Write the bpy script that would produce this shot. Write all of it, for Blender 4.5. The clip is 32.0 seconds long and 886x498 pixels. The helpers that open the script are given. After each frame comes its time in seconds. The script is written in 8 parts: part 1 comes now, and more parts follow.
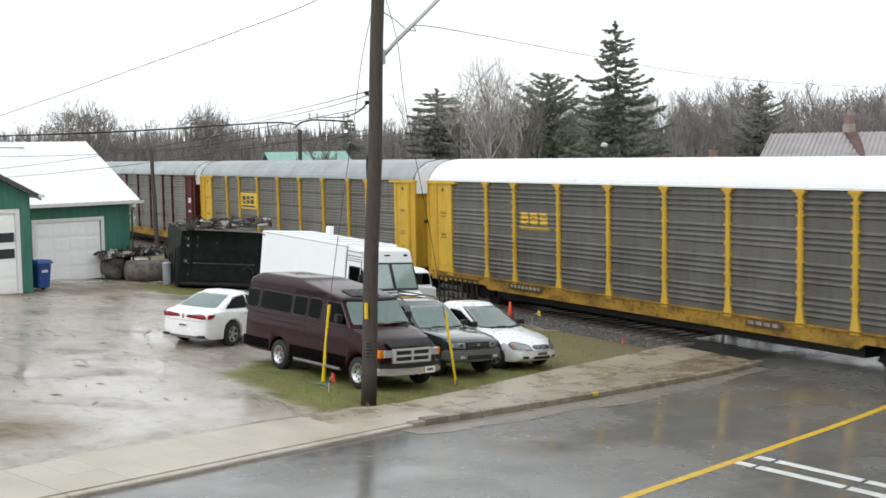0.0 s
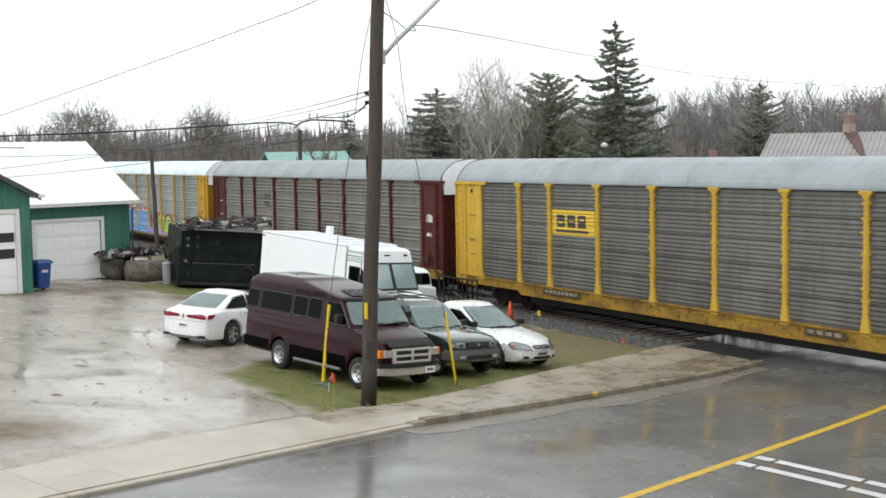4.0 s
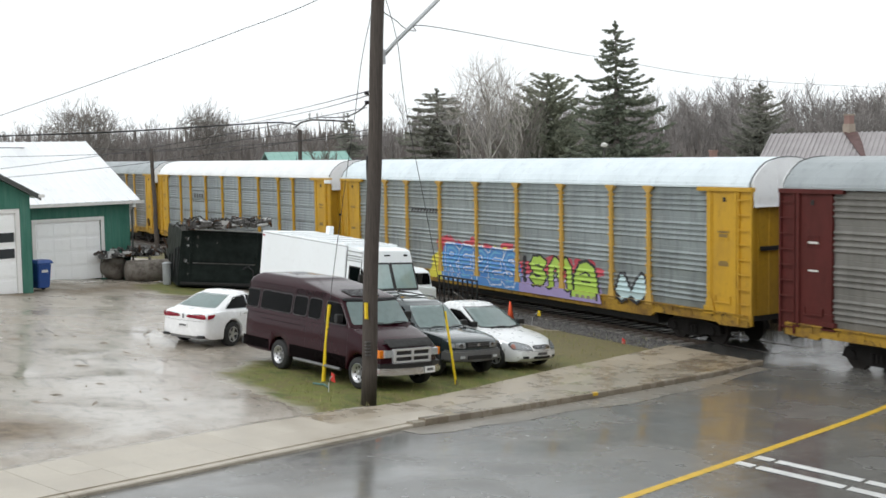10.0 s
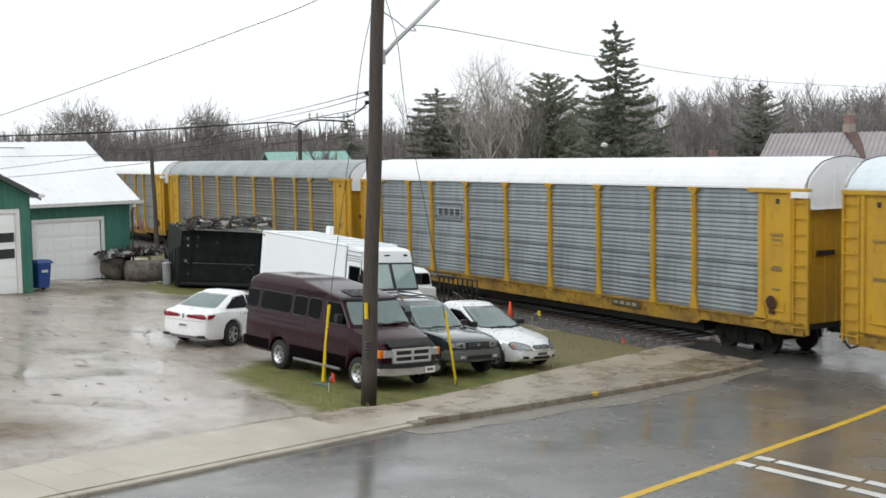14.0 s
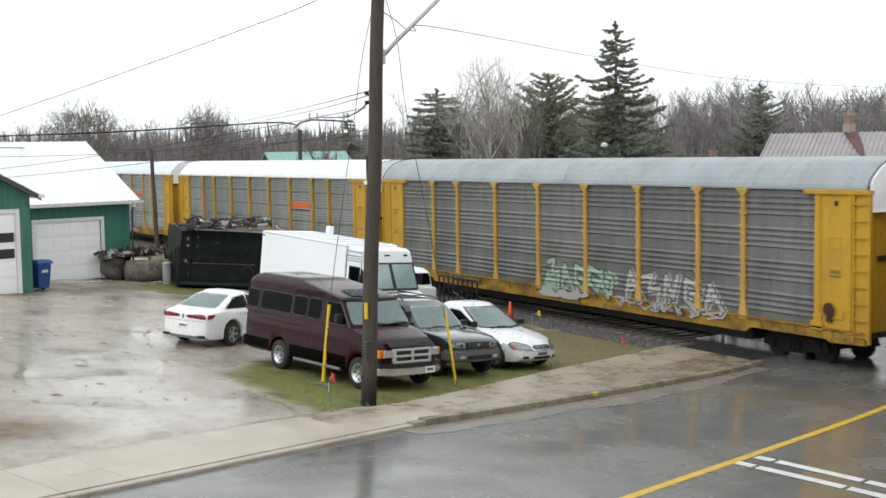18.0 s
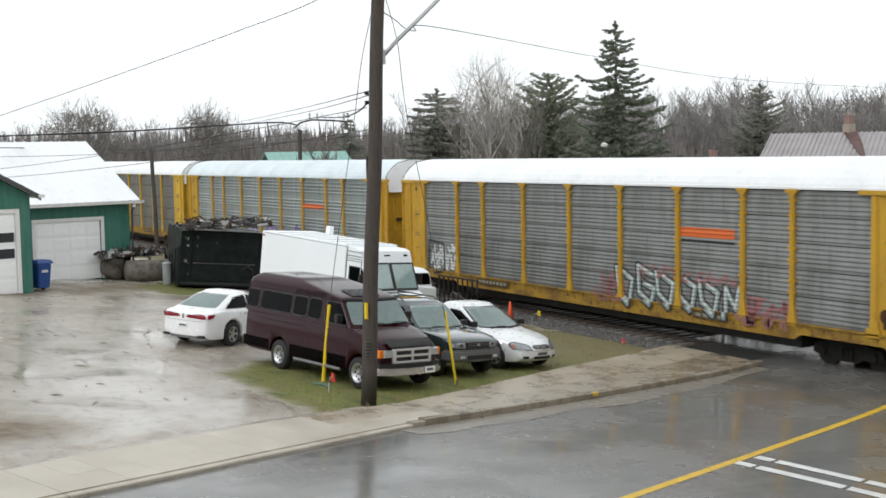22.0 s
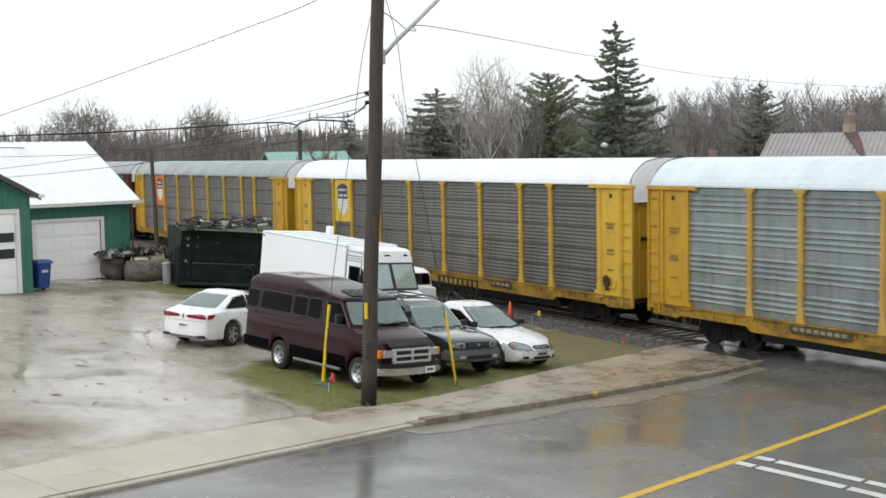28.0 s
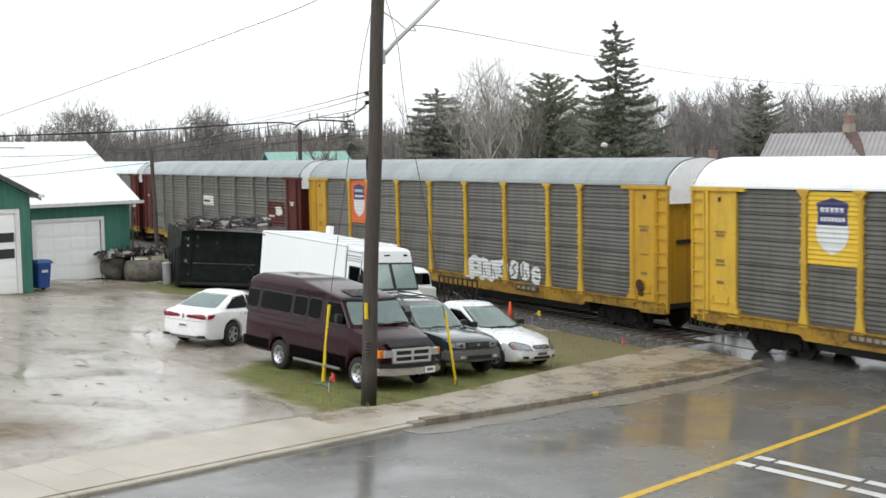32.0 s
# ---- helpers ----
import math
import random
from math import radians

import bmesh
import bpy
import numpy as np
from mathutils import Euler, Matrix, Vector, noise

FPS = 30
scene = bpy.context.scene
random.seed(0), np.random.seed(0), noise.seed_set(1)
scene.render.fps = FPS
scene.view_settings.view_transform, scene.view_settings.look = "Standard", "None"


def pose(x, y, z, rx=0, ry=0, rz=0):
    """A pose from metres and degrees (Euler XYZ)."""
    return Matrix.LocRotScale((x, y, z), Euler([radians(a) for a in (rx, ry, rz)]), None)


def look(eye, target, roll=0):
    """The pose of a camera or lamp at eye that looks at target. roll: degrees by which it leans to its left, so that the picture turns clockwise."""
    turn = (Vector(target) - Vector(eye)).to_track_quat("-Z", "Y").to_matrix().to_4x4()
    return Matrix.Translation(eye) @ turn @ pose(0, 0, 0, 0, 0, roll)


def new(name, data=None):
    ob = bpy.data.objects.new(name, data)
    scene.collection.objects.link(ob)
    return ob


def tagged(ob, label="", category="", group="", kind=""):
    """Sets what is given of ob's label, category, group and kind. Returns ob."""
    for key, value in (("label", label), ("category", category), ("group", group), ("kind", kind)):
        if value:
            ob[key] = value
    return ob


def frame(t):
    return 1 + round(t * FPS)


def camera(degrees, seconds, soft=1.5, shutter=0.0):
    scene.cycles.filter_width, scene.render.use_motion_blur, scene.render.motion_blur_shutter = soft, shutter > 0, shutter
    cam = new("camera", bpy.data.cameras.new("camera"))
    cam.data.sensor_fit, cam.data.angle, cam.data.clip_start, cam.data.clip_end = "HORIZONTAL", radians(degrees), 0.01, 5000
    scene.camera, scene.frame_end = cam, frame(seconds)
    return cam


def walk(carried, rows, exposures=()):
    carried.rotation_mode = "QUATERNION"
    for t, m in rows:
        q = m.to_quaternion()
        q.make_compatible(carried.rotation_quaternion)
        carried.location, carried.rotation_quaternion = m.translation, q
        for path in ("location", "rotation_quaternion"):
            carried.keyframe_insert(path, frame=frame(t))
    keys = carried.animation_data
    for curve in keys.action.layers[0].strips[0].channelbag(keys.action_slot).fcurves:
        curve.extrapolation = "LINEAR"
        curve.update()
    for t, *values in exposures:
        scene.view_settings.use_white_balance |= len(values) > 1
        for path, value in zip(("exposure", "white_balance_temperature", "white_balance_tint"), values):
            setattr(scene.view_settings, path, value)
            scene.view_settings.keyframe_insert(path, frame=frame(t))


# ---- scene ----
def fwd_target():
    """The point at which the fixed camera looks, one metre off."""
    a, b = radians(59.71), radians(4.51)
    return (-math.sin(a) * math.cos(b), -25.824 + math.cos(a) * math.cos(b), 6.126 - math.sin(b))


cam = camera(39.50, 32.0, soft=1.6, shutter=0.3)
EYE = (0.0, -25.824, 6.126)
walk(cam, [(0.0, look(EYE, fwd_target(), -1.02)), (32.0, look(EYE, fwd_target(), -1.02))], [(0.0, 0.38), (3.0, 0.40), (7.0, 0.42), (10.0, 0.30), (13.0, 0.22), (17.0, 0.33), (19.0, 0.38), (22.0, 0.26), (25.0, 0.28), (29.0, 0.27), (31.0, 0.34), (32.0, 0.42)])

# ---- light: a bright overcast sky ----
world = bpy.data.worlds.new("overcast_sky")
scene.world = world
world.use_nodes = True
wn, wl = world.node_tree.nodes, world.node_tree.links
wn.clear()
sky = wn.new("ShaderNodeTexSky")
sky.sky_type = "NISHITA"
sky.sun_disc = False
sky.sun_elevation, sky.sun_rotation = radians(38), radians(150)
sky.air_density, sky.dust_density = 1.0, 4.0
grey = wn.new("ShaderNodeHueSaturation")
grey.inputs["Saturation"].default_value = 0.12
grey.inputs["Value"].default_value = 0.045
wl.new(sky.outputs[0], grey.inputs["Color"])
cloud = wn.new("ShaderNodeMix")
cloud.data_type = "RGBA"
cloud.inputs[0].default_value = 0.80
wl.new(grey.outputs[0], cloud.inputs[6])
cloud.inputs[7].default_value = (0.93, 0.975, 1.0, 1)
back = wn.new("ShaderNodeBackground")
back.inputs[1].default_value = 1.12
wl.new(cloud.outputs[2], back.inputs[0])
wout = wn.new("ShaderNodeOutputWorld")
wl.new(back.outputs[0], wout.inputs[0])
sun = new("sun", bpy.data.lights.new("sun", "SUN"))
sun.data.energy, sun.data.angle, sun.data.color = 0.6, radians(25), (0.98, 0.985, 1.0)
sun.matrix_world = look((-20, -60, 60), (-30, 0, 0))


# ---- materials ----
class Mat:
    """A small builder for node materials."""

    def __init__(self, name, rough=0.6, metal=0.0, spec=0.5):
        self.m = bpy.data.materials.new(name)
        self.m.use_nodes = True
        self.t = self.m.node_tree
        self.b = self.t.nodes["Principled BSDF"]
        self.b.inputs["Roughness"].default_value = rough
        self.b.inputs["Metallic"].default_value = metal
        self.b.inputs["Specular IOR Level"].default_value = spec
        self.co = self.t.nodes.new("ShaderNodeTexCoord").outputs["Object"]

    def link(self, a, b):
        self.t.links.new(a, b)

    def scaled(self, sx, sy, sz):
        n = self.t.nodes.new("ShaderNodeMapping")
        n.inputs["Scale"].default_value = (sx, sy, sz)
        self.link(self.co, n.inputs[0])
        return n.outputs[0]

    def noise(self, scale, detail=4, rough=0.6, at=None):
        n = self.t.nodes.new("ShaderNodeTexNoise")
        n.inputs["Scale"].default_value, n.inputs["Detail"].default_value = scale, detail
        n.inputs["Roughness"].default_value = rough
        self.link(at or self.co, n.inputs["Vector"])
        return n.outputs[0]

    def ramp(self, fac, lo, hi, a=0.0, b=1.0):
        n = self.t.nodes.new("ShaderNodeMapRange")
        n.inputs[1].default_value, n.inputs[2].default_value = lo, hi
        n.inputs[3].default_value, n.inputs[4].default_value = a, b
        self.link(fac, n.inputs[0])
        return n.outputs[0]

    def mix(self, fac, a, b):
        n = self.t.nodes.new("ShaderNodeMix")
        n.data_type = "RGBA"
        for k, v in ((0, fac), (6, a), (7, b)):
            if isinstance(v, (int, float)):
                n.inputs[k].default_value = v
            elif isinstance(v, tuple):
                n.inputs[k].default_value = (*v, 1)
            else:
                self.link(v, n.inputs[k])
        return n.outputs[2]

    def mul(self, a, b):
        n = self.t.nodes.new("ShaderNodeMath")
        n.operation = "MULTIPLY"
        for k, v in ((0, a), (1, b)):
            if isinstance(v, (int, float)):
                n.inputs[k].default_value = v
            else:
                self.link(v, n.inputs[k])
        return n.outputs[0]

    def attr(self, name):
        n = self.t.nodes.new("ShaderNodeAttribute")
        n.attribute_name = name
        return n.outputs["Fac"]

    def random(self):
        return self.t.nodes.new("ShaderNodeObjectInfo").outputs["Random"]

    def island(self):
        return self.t.nodes.new("ShaderNodeNewGeometry").outputs["Random Per Island"]

    def color(self, c):
        if isinstance(c, tuple):
            self.b.inputs["Base Color"].default_value = (*c, 1)
        else:
            self.link(c, self.b.inputs["Base Color"])
        return self

    def rough(self, r):
        self.link(r, self.b.inputs["Roughness"])
        return self

    def bump(self, h, strength=0.3, dist=0.02):
        n = self.t.nodes.new("ShaderNodeBump")
        n.inputs["Strength"].default_value, n.inputs["Distance"].default_value = strength, dist
        self.link(h, n.inputs["Height"])
        self.link(n.outputs[0], self.b.inputs["Normal"])
        return self


def worn(name, base, dirt, rough=0.55, metal=0.0, scale=1.2, amount=0.55, grain=25.0, streak=True):
    """Paint or metal with streaky dirt at a large scale and grain at a small one."""
    m = Mat(name, rough, metal, 0.28)
    big = m.noise(scale, 5, 0.65, m.scaled(1, 1, 0.35 if streak else 1))
    fine = m.noise(grain, 3, 0.6)
    c = m.mix(m.ramp(big, 0.42, 0.72, 0, amount), base, dirt)
    c = m.mix(m.ramp(fine, 0.45, 0.75, 0, 0.35 * amount), c, dirt)
    blot = m.noise(scale * 4.3, 6, 0.72)
    c = m.mix(m.ramp(blot, 0.55, 0.72, 0, 0.6 * amount), c, tuple(v * 0.55 for v in dirt))
    m.color(c)
    m.rough(m.ramp(big, 0.3, 0.8, rough * 0.8, min(1, rough * 1.25)))
    m.bump(fine, 0.12, 0.01)
    return m.m


def plain(name, c, rough=0.5, metal=0.0, spec=0.5, var=0.12, scale=9.0):
    m = Mat(name, rough, metal, spec)
    n = m.noise(scale, 4)
    m.color(m.mix(m.ramp(n, 0.3, 0.75), tuple(v * (1 + var) for v in c), tuple(v * (1 - var) for v in c)))
    m.rough(m.ramp(n, 0.3, 0.75, rough * 0.9, min(1, rough * 1.15)))
    return m.m


def glass(name, tint, rough=0.04, spec=0.35):
    m = Mat(name, rough, 0.0, spec)
    m.color(tint)
    return m.m


def wet_ground():
    """Yard: wet gravel and mud, grass where the mask says so."""
    m = Mat("wet_gravel_and_grass", 0.4)
    fine, mid, big = m.noise(60, 5, 0.7), m.noise(3.5, 5, 0.6), m.noise(0.35, 4, 0.55)
    gravel = m.mix(m.ramp(fine, 0.3, 0.7), (0.29, 0.25, 0.205), (0.50, 0.45, 0.385))
    gravel = m.mix(m.ramp(mid, 0.5, 0.7, 0, 0.6), gravel, (0.20, 0.17, 0.135))
    track = m.noise(0.9, 6, 0.7, m.scaled(0.45, 2.2, 1))
    gravel = m.mix(m.ramp(track, 0.56, 0.70, 0, 0.75), gravel, (0.14, 0.11, 0.082))
    speck = m.noise(1.9, 6, 0.8, m.scaled(0.8, 1.6, 1))
    gravel = m.mix(m.ramp(speck, 0.60, 0.68, 0, 0.55), gravel, (0.13, 0.105, 0.08))
    gravel = m.mix(m.attr("mud"), gravel, m.mix(m.ramp(mid, 0.35, 0.65), (0.23, 0.18, 0.125), (0.12, 0.088, 0.06)))
    tuft = m.mix(m.ramp(m.noise(24, 4, 0.7), 0.3, 0.7), (0.085, 0.125, 0.018), (0.215, 0.20, 0.05))
    tuft = m.mix(m.ramp(mid, 0.42, 0.68, 0, 0.8), tuft, (0.15, 0.11, 0.055))
    tuft = m.mix(m.ramp(m.noise(1.7, 5, 0.7), 0.50, 0.64, 0, 0.75), tuft, (0.055, 0.085, 0.014))
    tuft = m.mix(m.ramp(m.noise(9, 5, 0.75), 0.55, 0.68, 0, 0.7), tuft, (0.075, 0.055, 0.03))
    tuft = m.mix(m.mul(m.attr("straw"), 0.65), tuft, m.mix(m.ramp(fine, 0.3, 0.7), (0.12, 0.092, 0.05), (0.215, 0.17, 0.095)))
    g = m.attr("grass")
    m.color(m.mix(g, gravel, tuft))
    wet = m.ramp(big, 0.38, 0.62, 0.36, 0.12)
    wet2 = m.t.nodes.new("ShaderNodeMix")
    wet2.inputs[0].default_value = 0
    m.link(g, wet2.inputs[0])
    m.link(wet, wet2.inputs[2])
    wet2.inputs[3].default_value = 0.85
    wet3 = m.t.nodes.new("ShaderNodeMix")
    m.link(m.attr("mud"), wet3.inputs[0])
    m.link(wet2.outputs[0], wet3.inputs[2])
    wet3.inputs[3].default_value = 0.7
    wet4 = m.t.nodes.new("ShaderNodeMix")
    m.link(m.attr("puddle"), wet4.inputs[0])
    m.link(wet3.outputs[0], wet4.inputs[2])
    wet4.inputs[3].default_value = 0.06
    m.rough(wet4.outputs[0])
    flat = m.t.nodes.new("ShaderNodeMath")
    flat.operation = "MULTIPLY_ADD"
    flat.inputs[1].default_value, flat.inputs[2].default_value = -0.27, 0.30
    m.link(m.attr("puddle"), flat.inputs[0])
    m.bump(m.mix(0.5, fine, mid), 0.25, 0.02)
    m.link(flat.outputs[0], m.b.inputs["Normal"].links[0].from_node.inputs["Strength"])
    return m.m


def wet_asphalt():
    m = Mat("wet_asphalt", 0.3)
    fine, mid = m.noise(90, 4, 0.7), m.noise(0.5, 5, 0.6)
    long_ = m.noise(0.55, 5, 0.6, m.scaled(1.6, 0.35, 1))
    c = m.mix(m.ramp(fine, 0.3, 0.7), (0.10, 0.098, 0.092), (0.20, 0.196, 0.185))
    c = m.mix(m.ramp(long_, 0.45, 0.7, 0, 0.5), c, (0.085, 0.082, 0.077))
    c = m.mix(m.ramp(m.noise(0.22, 3), 0.45, 0.65, 0, 0.35), c, (0.19, 0.168, 0.138))
    worn_ = m.noise(2.6, 6, 0.75, m.scaled(1.0, 0.3, 1))
    c = m.mix(m.ramp(worn_, 0.56, 0.70, 0, 0.45), c, (0.25, 0.232, 0.205))
    m.color(c)
    m.rough(m.ramp(mid, 0.35, 0.65, 0.09, 0.34))
    m.bump(fine, 0.08, 0.004)
    return m.m


def wet_concrete():
    m = Mat("damp_concrete", 0.5)
    fine, mid = m.noise(55, 4, 0.7), m.noise(1.3, 5, 0.6)
    c = m.mix(m.ramp(fine, 0.3, 0.7), (0.44, 0.395, 0.325), (0.56, 0.51, 0.43))
    c = m.mix(m.ramp(mid, 0.42, 0.7, 0, 0.6), c, (0.30, 0.25, 0.185))
    c = m.mix(m.mul(m.random(), 0.25), c, (0.30, 0.25, 0.19))
    m.color(c)
    m.rough(m.ramp(mid, 0.35, 0.7, 0.5, 0.28))
    m.bump(fine, 0.15, 0.006)
    return m.m


def wood(name, a, b, rough=0.8):
    m = Mat(name, rough)
    n = m.noise(9, 6, 0.7, m.scaled(5, 5, 0.25))
    m.color(m.mix(m.ramp(n, 0.35, 0.7), a, b))
    m.bump(n, 0.4, 0.01)
    return m.m


def leafy(name, a, b, rough=0.7):
    m = Mat(name, rough, 0, 0.2)
    m.color(m.mix(m.island(), a, b))
    return m.m


M_GROUND, M_ASPHALT, M_CONCRETE = wet_ground(), wet_asphalt(), wet_concrete()


def brown_slab():
    m = Mat("wet_brown_slab", 0.3)
    fine, mid = m.noise(45, 4, 0.7), m.noise(1.1, 6, 0.7)
    c = m.mix(m.ramp(fine, 0.3, 0.7), (0.26, 0.215, 0.155), (0.36, 0.31, 0.24))
    c = m.mix(m.ramp(mid, 0.40, 0.62, 0, 0.8), c, (0.15, 0.115, 0.078))
    c = m.mix(m.mul(m.random(), 0.45), c, (0.42, 0.385, 0.32))
    m.color(c)
    m.rough(m.ramp(mid, 0.35, 0.65, 0.38, 0.16))
    m.bump(fine, 0.15, 0.006)
    return m.m


M_BROWNSLAB = brown_slab()


def tan_slab():
    m = Mat("damp_tan_slab", 0.4)
    fine, mid = m.noise(50, 4, 0.7), m.noise(0.9, 6, 0.7)
    c = m.mix(m.ramp(fine, 0.3, 0.7), (0.33, 0.275, 0.20), (0.46, 0.395, 0.305))
    c = m.mix(m.ramp(mid, 0.42, 0.60, 0, 0.65), c, (0.21, 0.165, 0.115))
    c = m.mix(m.ramp(m.noise(4.5, 5, 0.75), 0.56, 0.70, 0, 0.5), c, (0.17, 0.135, 0.095))
    c = m.mix(m.mul(m.random(), 0.3), c, (0.44, 0.40, 0.33))
    m.color(c)
    m.rough(m.ramp(mid, 0.35, 0.65, 0.5, 0.16))
    m.bump(fine, 0.15, 0.006)
    return m.m


M_TANSLAB = tan_slab()
M_GREYSLAB = worn("silty_gutter_concrete", (0.25, 0.228, 0.195), (0.13, 0.115, 0.095), 0.3, 0, 1.2, 0.7, 30, False)
M_BALLAST = Mat("grey_ballast", 0.75)
_v = M_BALLAST.t.nodes.new("ShaderNodeTexVoronoi")
_v.inputs["Scale"].default_value = 16
M_BALLAST.link(M_BALLAST.co, _v.inputs["Vector"])
M_BALLAST.color(M_BALLAST.mix(_v.outputs["Color"], (0.045, 0.043, 0.041), (0.17, 0.163, 0.155)))
M_BALLAST.bump(_v.outputs["Distance"], 0.8, 0.03)
M_BALLAST = M_BALLAST.m
M_RAIL = worn("rusty_rail_steel", (0.16, 0.13, 0.11), (0.09, 0.05, 0.03), 0.4, 0.7)
# tie wood lightened: the sky's wet reflection is put into its colour
M_TIE = wood("weathered_sky_pale_tie", (0.20, 0.18, 0.16), (0.33, 0.305, 0.28), 0.38)
M_YELLOWLINE = worn("yellow_road_paint", (0.70, 0.44, 0.03), (0.35, 0.24, 0.06), 0.45, 0, 3.0, 0.5, 40, False)
M_WHITELINE = worn("white_road_paint", (0.75, 0.75, 0.73), (0.25, 0.24, 0.23), 0.45, 0, 2.0, 0.5, 40, False)
M_POLE = wood("weathered_pole_wood", (0.040, 0.031, 0.026), (0.095, 0.078, 0.066))
M_STEEL = worn("galvanized_pipe", (0.5, 0.51, 0.52), (0.33, 0.33, 0.33), 0.4, 0.6)
M_WIRE = plain("black_cable", (0.03, 0.03, 0.032), 0.6)
M_BLACK = plain("black_underframe", (0.018, 0.017, 0.016), 0.7)
M_RUBBER = plain("tyre_rubber", (0.018, 0.018, 0.018), 0.75)


# ---- mesh helpers ----
def mesh_of(name, bm, mat, smooth=False):
    me = bpy.data.meshes.new(name)
    bmesh.ops.recalc_face_normals(bm, faces=bm.faces[:])
    bm.to_mesh(me)
    bm.free()
    for one in mat if isinstance(mat, (list, tuple)) else [mat]:
        me.materials.append(one)
    if smooth:
        me.polygons.foreach_set("use_smooth", [True] * len(me.polygons))
    return me


def part(name, bm, mat, parent, label="", smooth=False):
    """Links a bmesh (or a mesh) as one mesh object under its thing."""
    me = bm if isinstance(bm, bpy.types.Mesh) else mesh_of(name, bm, mat, smooth)
    ob = new(name, me)
    ob.parent = parent
    if label:
        ob["label"] = label
    return ob


def solid(name, bm, mat, label, category, group="", kind="", smooth=False):
    """A thing that is one mesh."""
    return tagged(new(name, mesh_of(name, bm, mat, smooth)), label, category, group, kind)


def empty(name, m, label, category, group="", kind=""):
    ob = new(name)
    ob.empty_display_size = 0.2
    ob.matrix_world = m
    return tagged(ob, label, category, group, kind)


def B():
    return bmesh.new()


def box(bm, x0, x1, y0, y1, z0, z1, bevel=0.0, m=None):
    vs = [bm.verts.new((x, y, z)) for x in (x0, x1) for y in (y0, y1) for z in (z0, z1)]
    fs = [bm.faces.new([vs[i] for i in f]) for f in
          ((0, 1, 3, 2), (4, 6, 7, 5), (0, 4, 5, 1), (2, 3, 7, 6), (0, 2, 6, 4), (1, 5, 7, 3))]
    if bevel:
        es = list({e for f in fs for e in f.edges})
        r = bmesh.ops.bevel(bm, geom=es, offset=bevel, segments=2, affect="EDGES", profile=0.7)
        vs = list({v for f in r["faces"] for v in f.verts} | {v for v in vs if v.is_valid})
    if m is not None:
        for v in vs:
            v.co = m @ v.co
    return bm


def tube(bm, pts, r, n=8, r2=None, caps=True):
    """A round bar through points, with radius r at the start and r2 at the end."""
    pts = [Vector(p) for p in pts]
    r2 = r if r2 is None else r2
    rings = []
    for i, p in enumerate(pts):
        d = (pts[min(i + 1, len(pts) - 1)] - pts[max(i - 1, 0)]).normalized()
        a = d.orthogonal().normalized() if abs(d.z) > 0.9 else d.cross(Vector((0, 0, 1))).normalized()
        b = d.cross(a)
        k = r + (r2 - r) * i / max(1, len(pts) - 1)
        rings.append([bm.verts.new(p + (a * math.cos(q) + b * math.sin(q)) * k)
                      for q in (2 * math.pi * j / n for j in range(n))])
    for u, v in zip(rings, rings[1:]):
        for j in range(n):
            bm.faces.new((u[j], u[(j + 1) % n], v[(j + 1) % n], v[j]))
    if caps:
        bm.faces.new(rings[0][::-1])
        bm.faces.new(rings[-1])
    return bm


def lathe(bm, profile, axis="y", n=24, at=(0, 0, 0), caps=True):
    """A turned shape: (distance along the axis, radius) pairs."""
    rings = []
    for d, r in profile:
        ring = []
        for j in range(n):
            a = 2 * math.pi * j / n
            c = (r * math.cos(a), d, r * math.sin(a)) if axis == "y" else ((d, r * math.cos(a), r * math.sin(a)) if axis == "x" else (r * math.cos(a), r * math.sin(a), d))
            ring.append(bm.verts.new(Vector(c) + Vector(at)))
        rings.append(ring)
    for u, v in zip(rings, rings[1:]):
        for j in range(n):
            bm.faces.new((u[j], u[(j + 1) % n], v[(j + 1) % n], v[j]))
    if caps and profile[0][1] > 1e-4:
        bm.faces.new(rings[0])
    if caps and profile[-1][1] > 1e-4:
        bm.faces.new(rings[-1][::-1])
    return bm


def prism(bm, poly, a, b, axis="y"):
    """A polygon of pairs, drawn out along an axis from a to b."""
    def at(p, d):
        return (p[0], d, p[1]) if axis == "y" else ((d, p[0], p[1]) if axis == "x" else (p[0], p[1], d))
    u = [bm.verts.new(at(p, a)) for p in poly]
    v = [bm.verts.new(at(p, b)) for p in poly]
    n = len(poly)
    for i in range(n):
        bm.faces.new((u[i], u[(i + 1) % n], v[(i + 1) % n], v[i]))
    bm.faces.new(u[::-1])
    bm.faces.new(v)
    return bm


def loft(bm, rings, close_ring=True, caps=True):
    vs = [[bm.verts.new(p) for p in ring] for ring in rings]
    n = len(vs[0])
    for u, v in zip(vs, vs[1:]):
        for j in range(n if close_ring else n - 1):
            bm.faces.new((u[j], u[(j + 1) % n], v[(j + 1) % n], v[j]))
    if caps:
        bm.faces.new(vs[0][::-1])
        bm.faces.new(vs[-1])
    return bm


# ---- ground ----
def height(x, y):
    """The lie of the land: the street drops to the crossing, the yard rises to the garage."""
    x, y = max(x, -75.0), max(y, -34.0)
    u = -y - 3.0
    g = 0.065 * (math.sqrt(u * u + 4) + u) / 2
    a = -x - 27.0
    w = (math.sqrt(a * a + 9) + a) / 2
    k = max(0.0, -y - 2.0)
    return g + 0.026 * w * k / (k + 4.0)


def inside(x, y, poly):
    hit = False
    for (ax, ay), (bx, by) in zip(poly, poly[1:] + poly[:1]):
        if (ay > y) != (by > y) and x < ax + (y - ay) / (by - ay) * (bx - ax):
            hit = not hit
    return hit


